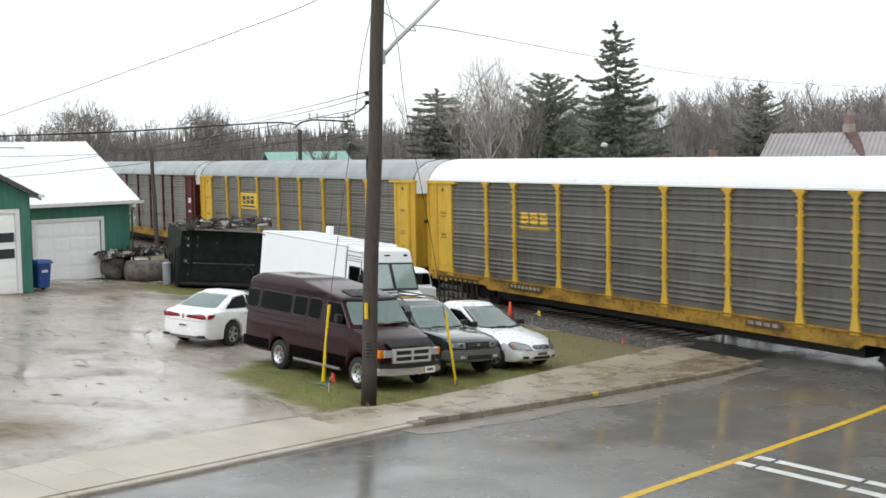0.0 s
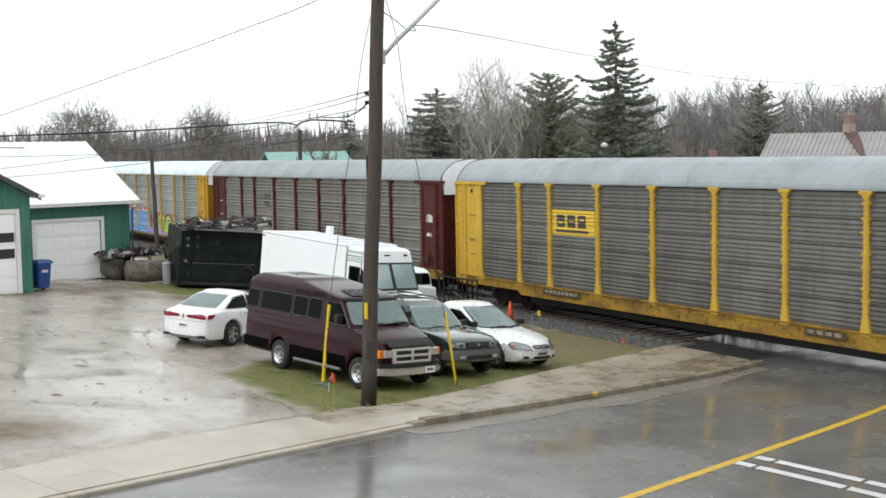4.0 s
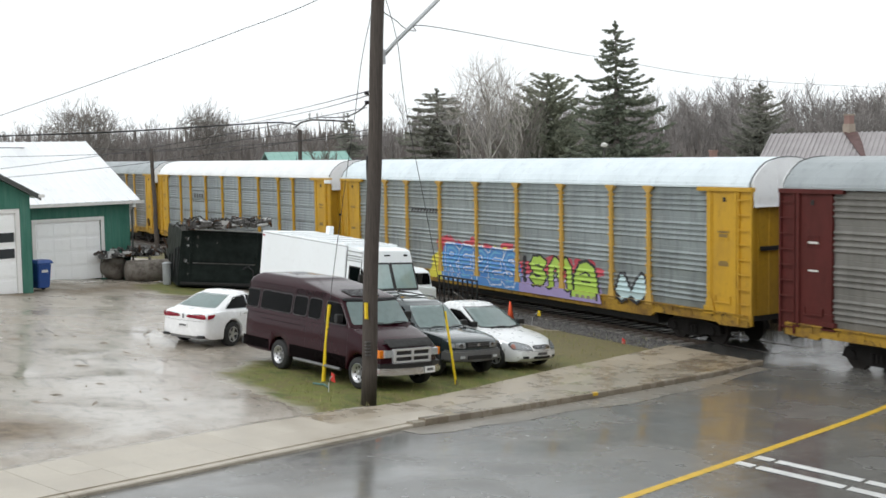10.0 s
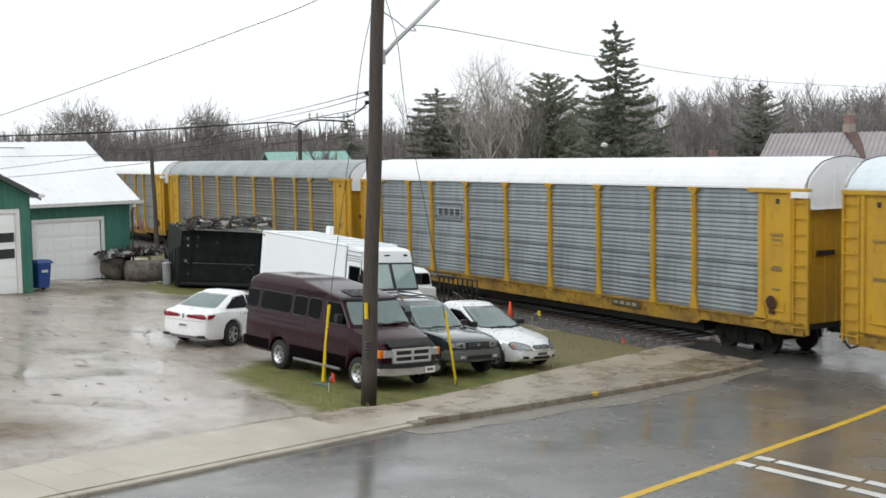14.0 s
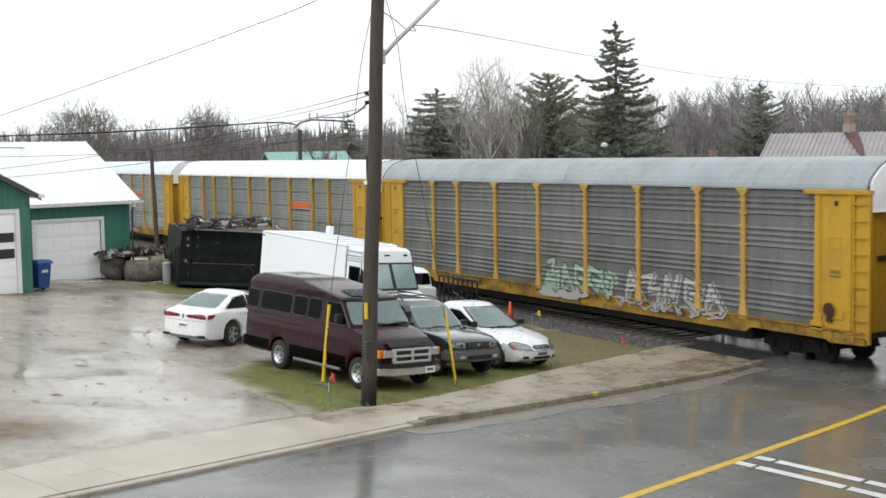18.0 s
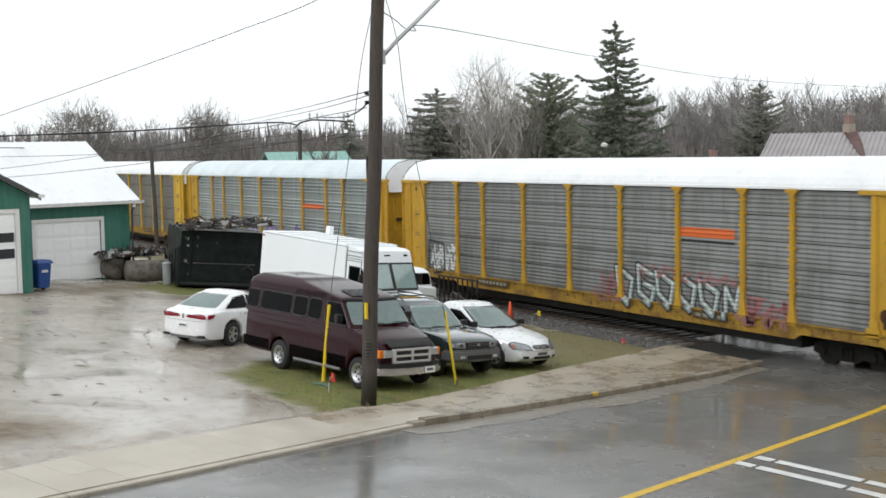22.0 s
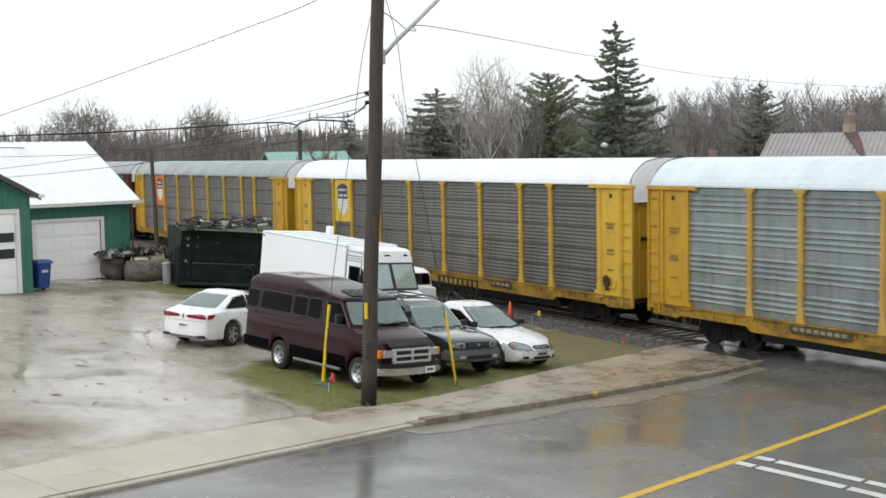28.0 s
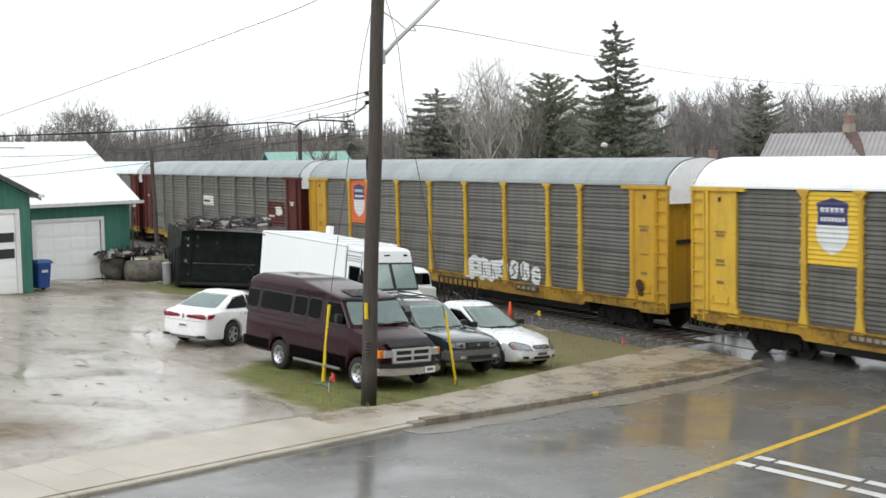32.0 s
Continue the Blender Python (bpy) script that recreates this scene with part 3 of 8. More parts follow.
def sheet_profile(seam):
    """(depth, height) pairs up the side: five open-jointed sheets with even ribs, or four with ribs in groups."""
    out = []
    n, first, pitch, ribs = (5, 0.075, 0.130, 5) if seam > 0.02 else (4, 0.20, 0.165, 4)
    gap = 0.011 if seam > 0.02 else 0.012
    tall = (SIDE_HI - SIDE_LO) / n
    for i in range(n):
        z = SIDE_LO + tall * i
        out += [(seam, z), (0.0, z + gap)]
        for j in range(ribs):
            out += [(d * (0.32 if n == 5 else 1.0), z + first + pitch * j + dz) for dz, d in RIB]
        out += [(0.0, z + tall - gap), (seam, z + tall)]
    return out


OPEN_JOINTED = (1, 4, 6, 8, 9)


def bay_mesh(w, mat, seam):
    """One bay of side sheeting: four stacked sheets, each with pressed ribs, slightly dented."""
    bm = B()
    prof = sheet_profile(seam)
    n = max(2, int(w / 0.45))
    cols = []
    for i in range(n + 1):
        x = w * i / n
        dent = [0.003 * noise.noise((x * 0.9 + 3.1 * w, z * 1.3, 2.0)) for _, z in prof]
        cols.append([bm.verts.new((x, y + 0.09 + (q if 0 < i < n else 0.0), z)) for (y, z), q in zip(prof, dent)])
    for a, b in zip(cols, cols[1:]):
        for i in range(len(prof) - 1):
            bm.faces.new((a[i], b[i], b[i + 1], a[i + 1]))
    c = [bm.verts.new((x, 0.165, q)) for x, q in ((0, 1.16), (w, 1.16), (w, 4.88), (0, 4.88))]
    bm.faces.new(c)
    me = mesh_of("side_sheet", bm, mat)
    # joint faces are coloured black, as the shallow gap alone stays sky-lit
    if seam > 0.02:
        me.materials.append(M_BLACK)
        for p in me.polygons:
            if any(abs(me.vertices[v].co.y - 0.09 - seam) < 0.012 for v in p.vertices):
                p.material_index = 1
    return me


def post_mesh(mat):
    """A rack post: flared foot, tee cap and rows of clips."""
    bm = B()
    prism(bm, [(-0.17, 1.06), (0.17, 1.06), (0.16, 1.2), (0.085, 1.62), (0.075, 4.80), (-0.075, 4.80), (-0.085, 1.62), (-0.16, 1.2)], 0.0, 0.10, "y")
    box(bm, -0.03, 0.03, -0.03, 0.0, 1.8, 4.78)
    box(bm, -0.21, 0.21, -0.045, 0.11, 4.82, 4.915, 0.008)
    prism(bm, [(-0.17, 4.82), (-0.075, 4.70), (0.075, 4.70), (0.17, 4.82)], -0.02, 0.08, "y")
    for z in (1.98, 2.30, 2.86, 3.22, 3.79, 4.15, 4.55):
        for s in (-1, 1):
            box(bm, *sorted((s * 0.075, s * 0.135)), -0.012, 0.085, z, z + 0.06)
    return mesh_of("post", bm, mat)


def end_pieces(mat, mirror):
    """The flat door pocket between the first post and the car's end, in its pieces."""
    s = -1 if mirror else 1
    out = []

    def bx(name, *boxes, use=None):
        bm = B()
        for x0, x1, *rest in boxes:
            box(bm, *sorted((s * x0, s * x1)), *rest)
        out.append((name, mesh_of(name, bm, use or mat)))
    bx("end_panel", (-1.22, 0.0, 0.035, 0.12, 1.16, 4.80, 0.01))
    bx("end_post", (-0.15, 0.03, -0.01, 0.12, 1.06, 4.80, 0.01), (-0.20, -0.15, 0.015, 0.12, 1.16, 4.80))
    bx("edge_post", (-1.26, -1.13, -0.03, 0.10, 1.06, 4.80, 0.01))
    bx("top_plate", (-1.9, 0.42, -0.05, 0.11, 4.80, 4.925, 0.01))
    bx("post_foot", (-0.30, 0.16, -0.03, 0.10, 1.06, 1.30, 0.02), (-0.24, 0.06, -0.02, 0.08, 1.30, 1.52, 0.02))
    bx("placard_frame", *[(x0, x1, 0.018, 0.035, z0, z1) for x0, x1, z0, z1 in ((-0.86, -0.46, 3.62, 3.64), (-0.86, -0.46, 3.32, 3.34), (-0.86, -0.84, 3.34, 3.62), (-0.48, -0.46, 3.34, 3.62))])
    bx("door_slot", (-0.76, -0.64, 0.018, 0.036, 4.48, 4.62), use=M_BLACK)
    bx("step_bracket", (-0.98, -0.30, -0.01, 0.03, 1.42, 1.47, 0.005), (-0.98, -0.94, -0.005, 0.03, 1.47, 1.66), (-0.34, -0.30, -0.005, 0.03, 1.47, 1.66))
    return out


def ladder_mesh(mat, mirror):
    """The corner ladder: a backing plate, two stiles and nine rungs."""
    bm = B()
    s = -1 if mirror else 1
    for x in (-1.88, -1.36):
        box(bm, *sorted((s * x, s * (x + 0.06))), -0.03, 0.06, 0.86, 4.80)
    for i in range(9):
        z = 1.02 + 0.44 * i
        box(bm, *sorted((s * -1.84, s * -1.33)), -0.045, -0.012, z, z + 0.03)
    box(bm, *sorted((s * -1.86, s * -1.30)), 0.045, 0.075, 0.95, 4.80)
    return mesh_of("ladder", bm, mat)


def roof_mesh(mat, cap=False):
    bm = B()
    half = [(0.0, 4.90), (-0.025, 4.905), (-0.025, 4.975), (0.01, 4.985), (0.03, 5.06), (0.14, 5.24), (0.36, 5.46), (0.62, 5.64), (0.80, 5.70), (1.15, 5.77), (1.55, 5.80)]
    ring = half + [(WIDE - y, z) for y, z in half[-2::-1]]
    if cap:
        ring = [(0.10, 4.38)] + [(min(max(y, 0.06), WIDE - 0.06), z - 0.012) for y, z in ring] + [(WIDE - 0.10, 4.38)]
        outer = [bm.verts.new((0, y, z)) for y, z in ring]
        inner = [bm.verts.new((0.06, y, z)) for y, z in ring]
        bm.faces.new(outer)
        bm.faces.new(inner[::-1])
        for i in range(len(ring)):
            j = (i + 1) % len(ring)
            bm.faces.new((outer[i], outer[j], inner[j], inner[i]))
        for y in (1.02, 1.53, 2.06):
            box(bm, -0.02, 0.08, y, y + 0.03, 4.36, 5.60)
        box(bm, -0.035, 0.095, 0.12, WIDE - 0.12, 4.34, 4.38)
        return mesh_of("roof_end", bm, mat)
    x, rings = XA + 0.15, []
    n = 26
    for i in range(n + 1):
        a = XA + 0.15 + (XB - XA - 0.3) * i / n
        for off, up in (((-0.02, 0.0), (0.0, 0.006), (0.02, 0.0)) if 0 < i < n else ((0, 0),)):
            rings.append([(a + off, y + (0 if up == 0 else (-0.012 if y < 1 else 0.012)), z + up) for y, z in ring])
    loft(bm, rings, True, True)
    return mesh_of("roof", bm, mat)


def sill_mesh(mat):
    """The flat car's side sill: deeper amidships, with a flange."""
    bm = B()
    prism(bm, [(XA + 0.2, 0.80), (XA + 1.4, 0.76), (XA + 1.5, 0.84), (XA + 4.4, 0.84), (XA + 4.6, 0.69), (XB - 4.6, 0.69), (XB - 4.4, 0.84), (XB - 1.5, 0.84), (XB - 1.4, 0.76), (XB - 0.2, 0.80), (XB - 0.2, 1.15), (XA + 0.2, 1.15)], 0.03, 0.14, "y")
    box(bm, XA + 0.3, XB - 0.3, -0.03, 0.16, 1.12, 1.165)
    for i in range(28):
        x = XA + 1.2 + 0.91 * i
        box(bm, x, x + 0.05, 0.0, 0.03, 0.93, 1.12)
    return mesh_of("sill", bm, mat)


def bogie_frame_mesh():
    bm = B()
    for y in (0.50, 2.42):
        prism(bm, [(-1.25, 0.36), (-1.15, 0.62), (-0.45, 0.72), (0.45, 0.72), (1.15, 0.62), (1.25, 0.36), (1.0, 0.30), (0.5, 0.30), (0.32, 0.20), (-0.32, 0.20), (-0.5, 0.30), (-1.0, 0.30)], y, y + 0.18, "y")
        for x in (-0.88, 0.88):
            lathe(bm, [(y - 0.06, 0.13), (y + 0.02, 0.15)], "y", 12, (x, 0, 0.42))
    box(bm, -0.22, 0.22, 0.6, 2.5, 0.42, 0.74)
    for x in (-0.16, 0.0, 0.16):
        tube(bm, [(x, 0.46, 0.3), (x, 0.46, 0.55)], 0.06, 8)
    return mesh_of("bogie_frame", bm, M_BOGIE)


def wheelset_mesh():
    bm = B()
    for y, s in ((0.80, 1), (2.30, -1)):
        lathe(bm, [(y - 0.07 * s, 0.30), (y - 0.07 * s, 0.42), (y + 0.04 * s, 0.425), (y + 0.045 * s, 0.455), (y + 0.075 * s, 0.45), (y + 0.07 * s, 0.16)], "y", 28)
    tube(bm, [(0, 0.45, 0), (0, 2.65, 0)], 0.085, 12)
    for q in range(3):
        a = q * 2.094
        box(bm, -0.03, 0.03, 0.715, 0.735, 0.10, 0.28, 0, Matrix.Rotation(a, 4, "Y"))
    return mesh_of("wheelset", bm, M_WHEEL)


# worn steel, darkened further for the shade under the wagons
M_WHEEL = worn("worn_wheel_steel", (0.035, 0.030, 0.027), (0.015, 0.012, 0.010), 0.6, 0.2)


def autorack(k, paint, sheet, roof, ends, label, sill=None, cap=None):
    """One covered car carrier; its origin is at the first door pocket's edge."""
    car = empty("autorack_wagon", pose(-42.5 - 28.6 * k + SHIFT.get(k, 0.0), 0, 0), label, "train wagon", "wagons of the passing train")
    sill = sill or T_SILL
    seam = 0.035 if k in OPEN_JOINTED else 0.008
    flip = Matrix.Translation((XA + XB, WIDE, 0)) @ Matrix.Rotation(math.pi, 4, "Z")
    for side in (0, 1):
        def put(name, me, at=(0, 0, 0), tag=""):
            ob = part(name, me, None, car, tag)
            ob.matrix_local = (flip if side else Matrix()) @ Matrix.Translation(at)
            return ob
        for a, b in BAYS:
            w = round(b - a, 2)
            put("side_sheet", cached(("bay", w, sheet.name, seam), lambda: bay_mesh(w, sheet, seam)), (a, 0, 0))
        for x in POSTS:
            put("post", cached(("post", paint.name), lambda: post_mesh(paint)), (x, 0, 0))
        for mirror, x in ((False, 0.0), (True, LONG)):
            for name, me in cached(("end", ends.name, mirror), lambda: end_pieces(ends, mirror)):
                put(name, me, (x, 0, 0))
        put("ladder", cached(("lad", ends.name, 0), lambda: ladder_mesh(ends, False)))
        put("ladder", cached(("lad", ends.name, 1), lambda: ladder_mesh(ends, True)), (LONG, 0, 0))
        put("sill", cached(("sill", sill.name), lambda: sill_mesh(sill)))
    part("roof", cached(("roof", roof.name), lambda: roof_mesh(roof)), None, car)
    capm = cap or R_WHITE
    def rim():
        bm = B()
        half = [(-0.01, 4.99), (0.03, 5.07), (0.135, 5.25), (0.355, 5.47), (0.615, 5.65), (0.80, 5.71), (1.15, 5.78), (1.55, 5.81)]
        tube(bm, [(0, y, z) for y, z in half] + [(0, WIDE - y, z) for y, z in half[-2::-1]], 0.014, 6)
        return mesh_of("roof_rim", bm, V_RIMSEAL)
    for x in (XA + 0.13, XB - 0.13):
        part("roof_rim", cached("rim", rim), None, car, "dark rubber seal round the roof end").location.x = x
    for x in (XA + 0.04, XB - 0.1):
        part("roof_end", cached(("cap", capm.name), lambda: roof_mesh(capm, True)), None, car, "pale upper end sheet").location.x = x

    def floor_():
        bm = B()
        box(bm, XA + 0.3, XB - 0.3, 0.14, WIDE - 0.14, 0.95, 1.12)
        # solid block added to stand for the black shade below the floor
        box(bm, XA + 4.7, XB - 4.7, 0.42, 2.68, 0.40, 0.95)
        box(bm, XA + 3, XB - 3, 1.2, 1.9, 0.55, 0.95)
        for i in range(9):
            x = XA + 4.5 + 2.2 * i
            box(bm, x, x + 0.1, 0.2, 2.9, 0.7, 0.95)
        tube(bm, [(9.0, 0.5, 0.70), (11.0, 0.5, 0.70)], 0.18, 12)
        box(bm, 12.5, 13.3, 0.35, 0.8, 0.55, 0.95)
        return mesh_of("underframe", bm, M_BLACK)
    part("underframe", cached("floor", floor_), None, car)

    def door():
        bm = B()
        front, back = [], []
        for i in range(7):
            y = 0.12 + 0.44 * i
            front += [(0.0, y), (0.0, y + 0.36), (-0.025, y + 0.375), (-0.025, y + 0.425)]
            back += [(0.07, y), (0.07, y + 0.36), (0.095, y + 0.375), (0.095, y + 0.425)]
        prism(bm, front[:-2] + back[:-2][::-1], 1.12, 4.37, "z")
        return mesh_of("end_door", bm, ends)
    for x in (XA + 0.25, XB - 0.35):
        part("end_door", cached(("door", ends.name), door), None, car, "folding end doors").location.x = x

    def handle():
        bm = B()
        box(bm, -0.03, 0.05, 0.55, 1.25, 3.04, 3.17, 0.01)
        return mesh_of("door_bar", bm, M_BLACK)
    for x in (XA + 0.19, XB - 0.24):
        part("door_bar", cached("handle", handle), None, car, "black locking bar on the end doors").location.x = x

    def brake():
        bm = B()
        lathe(bm, [(0.0, 0.17), (-0.03, 0.20), (-0.05, 0.17), (-0.03, 0.15)], "y", 16)
        for i in range(3):
            box(bm, -0.015, 0.015, -0.035, -0.015, -0.17, 0.17, 0, Matrix.Rotation(i * 1.047, 4, "Y"))
        box(bm, -0.10, 0.10, -0.02, 0.05, -0.34, 0.05, 0.02)
        return mesh_of("brake_wheel", bm, M_RUSTY)
    if k not in (3, 7):
        part("brake_wheel", cached("brake", brake), None, car, "rusty brown hand brake wheel").location = (LONG + 0.52, -0.02, 1.66)
    if k in (4, 6):
        bm = B()
        box(bm, LONG + 1.28, LONG + 1.92, -0.06, 0.10, 4.66, 4.84, 0.02)
        part("ladder_cap", bm, R_WHITE, car, "white ladder top cap")

    def coupler():
        bm = B()
        box(bm, -0.7, 0.7, 1.43, 1.67, 0.78, 1.0, 0.02)
        box(bm, 0.55, 0.78, 1.36, 1.74, 0.74, 1.04, 0.05)
        tube(bm, [(0.0, 1.2, 0.75), (0.4, 1.15, 0.45), (0.8, 1.2, 0.6)], 0.035, 6)
        return mesh_of("coupler", bm, M_BOGIE)
    for x, r in ((XB + 0.05, 0), (XA - 0.05, math.pi)):
        c = part("coupler", cached("coupler", coupler), None, car)
        c.matrix_local = Matrix.Translation((x, 0 if r == 0 else WIDE, 0)) @ Matrix.Rotation(r, 4, "Z")
    for x in (XA + 3.1, XB - 3.1):
        fr = part("bogie", cached("bogie", bogie_frame_mesh), None, car, "cast steel bogie, coloured near black for the shade under the wagon")
        fr.location.x = x
        for dx in (-0.88, 0.88):
            w = part("wheelset", cached("wheelset", wheelset_mesh), None, fr)
            w.location = (dx, 0, 0.42)
            WHEELS.append(w)
    KIND[car.name] = 1 if k in OPEN_JOINTED else 0
    TRAIN.append((k, car))
    return car


WHEELS, TRAIN, KIND = [], [], {}


def travel(t):
    """How far the train has gone along the track by t seconds."""
    s = 7.659 * t - 0.00541 * (t - 16) ** 2 - 0.3722 * ((t - 16) / 16) ** 3
    drift = [(0, 0.0), (6, -0.2), (13, -0.15), (19, 0.0), (23, 0.07), (28, 0.35), (32, 0.9)]
    for (a, u), (b, v) in zip(drift, drift[1:]):
        if a <= t <= b:
            return s + u + (v - u) * (t - a) / (b - a)
    return s


def motions():
    spin = []
    for i in range(481):
        t = i * 2 / 30
        spin.append((min(32.0, t), travel(min(32.0, t)) / 0.42))
    for w in WHEELS:
        walk(w, [(t, Matrix.Translation(w.location) @ Matrix.Rotation(a, 4, "Y")) for t, a in spin])
    for k, car in TRAIN:
        walk(car, [(t, pose(-42.5 - 28.6 * k + SHIFT.get(k, 0.0) + travel(t), 0, 0)) for t in range(33)])


CARS = [
    (T_YEL, P_DARK, R_WHITE, T_YEL, "yellow-posted grey autorack wagon with a clean white roof"),
    (T_YEL, P_DARK, R_GREY, T_YEL, "yellow-posted grey autorack wagon with a dull metal roof"),
    (T_RED, P_TAUPE, R_GREY, T_RED, "oxide-red-posted grey autorack wagon with tags along its sill"),
    (T_AMB, P_LIGHT, R_PALE, T_OCH, "pale galvanized autorack wagon with blue and green graffiti"),
    (T_OCH, P_BLUISH, R_WHITE, T_OCH, "pale grey autorack wagon with ochre posts and white roof"),
    (T_AMB, P_SLATE, R_GREY, T_OCH, "grey autorack wagon with amber posts and pale green graffiti"),
    (T_OCH, P_MID, R_WHITE, T_OCH, "grey autorack wagon with ochre posts and dark graffiti"),
    (T_AMB, P_LIGHT, R_PALE, T_OCH, "pale galvanized autorack wagon with purple graffiti"),
    (T_YEL, P_DARK, R_WHITE, T_YEL, "dark grey autorack wagon with yellow posts and shield emblem"),
    (T_YEL, P_BROWN, R_GREY, T_OCH, "brown-grey autorack wagon with yellow posts and white tags"),
    (T_DULL, P_BROWN, R_GREY, T_RED, "brown-grey autorack wagon with oxide-red ends and white boards"),
    (T_AMB, P_MID, R_PALE, T_RED, "grey autorack wagon with a pale roof and red ends"),
]

ground_sheet()
road()
opposite_side()
walkway()
track()
for k, c in enumerate(CARS):
    autorack(k, *c[:4], c[4])


# ---- buildings ----
def faded_green():
    """Chalky green board paint, streaked paler by the weather."""
    m = Mat("faded_green_board_paint", 0.6, 0, 0.3)
    run = m.noise(2.2, 6, 0.7, m.scaled(2.6, 2.6, 0.22))
    fine = m.noise(28, 4, 0.7)
    c = m.mix(m.ramp(run, 0.40, 0.68), (0.040, 0.165, 0.118), (0.085, 0.215, 0.168))
    c = m.mix(m.ramp(m.noise(0.7, 4, 0.6), 0.40, 0.65, 0, 0.6), c, (0.028, 0.120, 0.088))
    c = m.mix(m.ramp(fine, 0.5, 0.75, 0, 0.3), c, (0.10, 0.17, 0.14))
    m.color(c)
    m.bump(fine, 0.1, 0.006)
    return m.m


M_GREEN = faded_green()
M_TRIM = worn("off_white_trim_paint", (0.80, 0.79, 0.77), (0.6, 0.58, 0.54), 0.5, 0, 2, 0.4)
M_DOORWHITE = worn("white_door_paint", (0.95, 0.95, 0.945), (0.86, 0.855, 0.84), 0.45, 0, 1.5, 0.3)
M_ROOFWHITE = worn("pale_metal_roofing", (0.86, 0.87, 0.88), (0.74, 0.75, 0.76), 0.35, 0.0, 0.5, 0.4)
M_DARKGLASS = glass("dark_window_glass", (0.02, 0.023, 0.025))
M_FASCIA = plain("dark_fascia", (0.06, 0.065, 0.06), 0.6)
GA = Matrix(((-0.28, -0.96, 0, -50.71), (0.96, -0.28, 0, -15.19), (0, 0, 1, 1.0), (0, 0, 0, 1)))  # x along the front wall, y into the building


def garage_door(parent, x0, x1, y, z0, z1, rows, cols, glazed=()):
    """A sectional overhead door in its frame: sections with raised panels, or glazed."""
    door = B()
    box(door, x0, x1, y + 0.06, y + 0.12, z0, z1)
    d = part("overhead_door", door, M_DOORWHITE, parent, "white sectional overhead door, closed")
    h = (z1 - z0) / rows
    for r in range(rows):
        sec = B()
        box(sec, x0 + 0.01, x1 - 0.01, y + 0.03, y + 0.06, z0 + r * h + 0.012, z0 + (r + 1) * h - 0.012, 0.006)
        w = (x1 - x0) / cols
        for c in range(cols):
            if r not in glazed:
                box(sec, x0 + c * w + 0.08, x0 + (c + 1) * w - 0.08, y + 0.012, y + 0.03, z0 + r * h + 0.10, z0 + (r + 1) * h - 0.10, 0.01)
        part("door_section", sec, M_DOORWHITE, d)
        if r in glazed:
            for c in range(cols):
                g = B()
                box(g, x0 + c * w + 0.06, x0 + (c + 1) * w - 0.06, y + 0.018, y + 0.03, z0 + r * h + 0.12, z0 + (r + 1) * h - 0.12)
                part("pane", g, M_DARKGLASS, d)
    fr = B()
    box(fr, x0 - 0.16, x0, y - 0.04, y + 0.1, z0, z1 + 0.14)
    box(fr, x1, x1 + 0.16, y - 0.04, y + 0.1, z0, z1 + 0.14)
    box(fr, x0, x1, y - 0.04, y + 0.1, z1, z1 + 0.14)
    part("door_frame", fr, M_TRIM, parent, "off-white door frame")


def boards(parent, x0, x1, y, z0, z1, name="wall_board", step=0.3):
    n = max(1, round((x1 - x0) / step))
    w = (x1 - x0) / n
    for i in range(n):
        bm = B()
        box(bm, x0 + i * w + 0.004, x0 + (i + 1) * w - 0.004, y - 0.012, y, z0, z1)
        part(name, bm, M_GREEN, parent)


def ribbed_slope(bm, x0, x1, n, lo, hi, thick=0.07, rib=0.03, half=0.03):
    """One roof slope from its eave (y, z) to its ridge, with standing ribs."""
    top = []
    for i in range(n):
        x = x0 + 0.06 + (x1 - x0 - 0.12) * i / (n - 1)
        top += [(x - half - 0.015, 0.0), (x - half, rib), (x + half, rib), (x + half + 0.015, 0.0)]
    line = [(x0, -thick), (x0, 0.0)] + top[1:-1] + [(x1, 0.0), (x1, -thick)]
    loft(bm, [[(x, y, z + d) for x, d in line] for y, z in (lo, hi)])


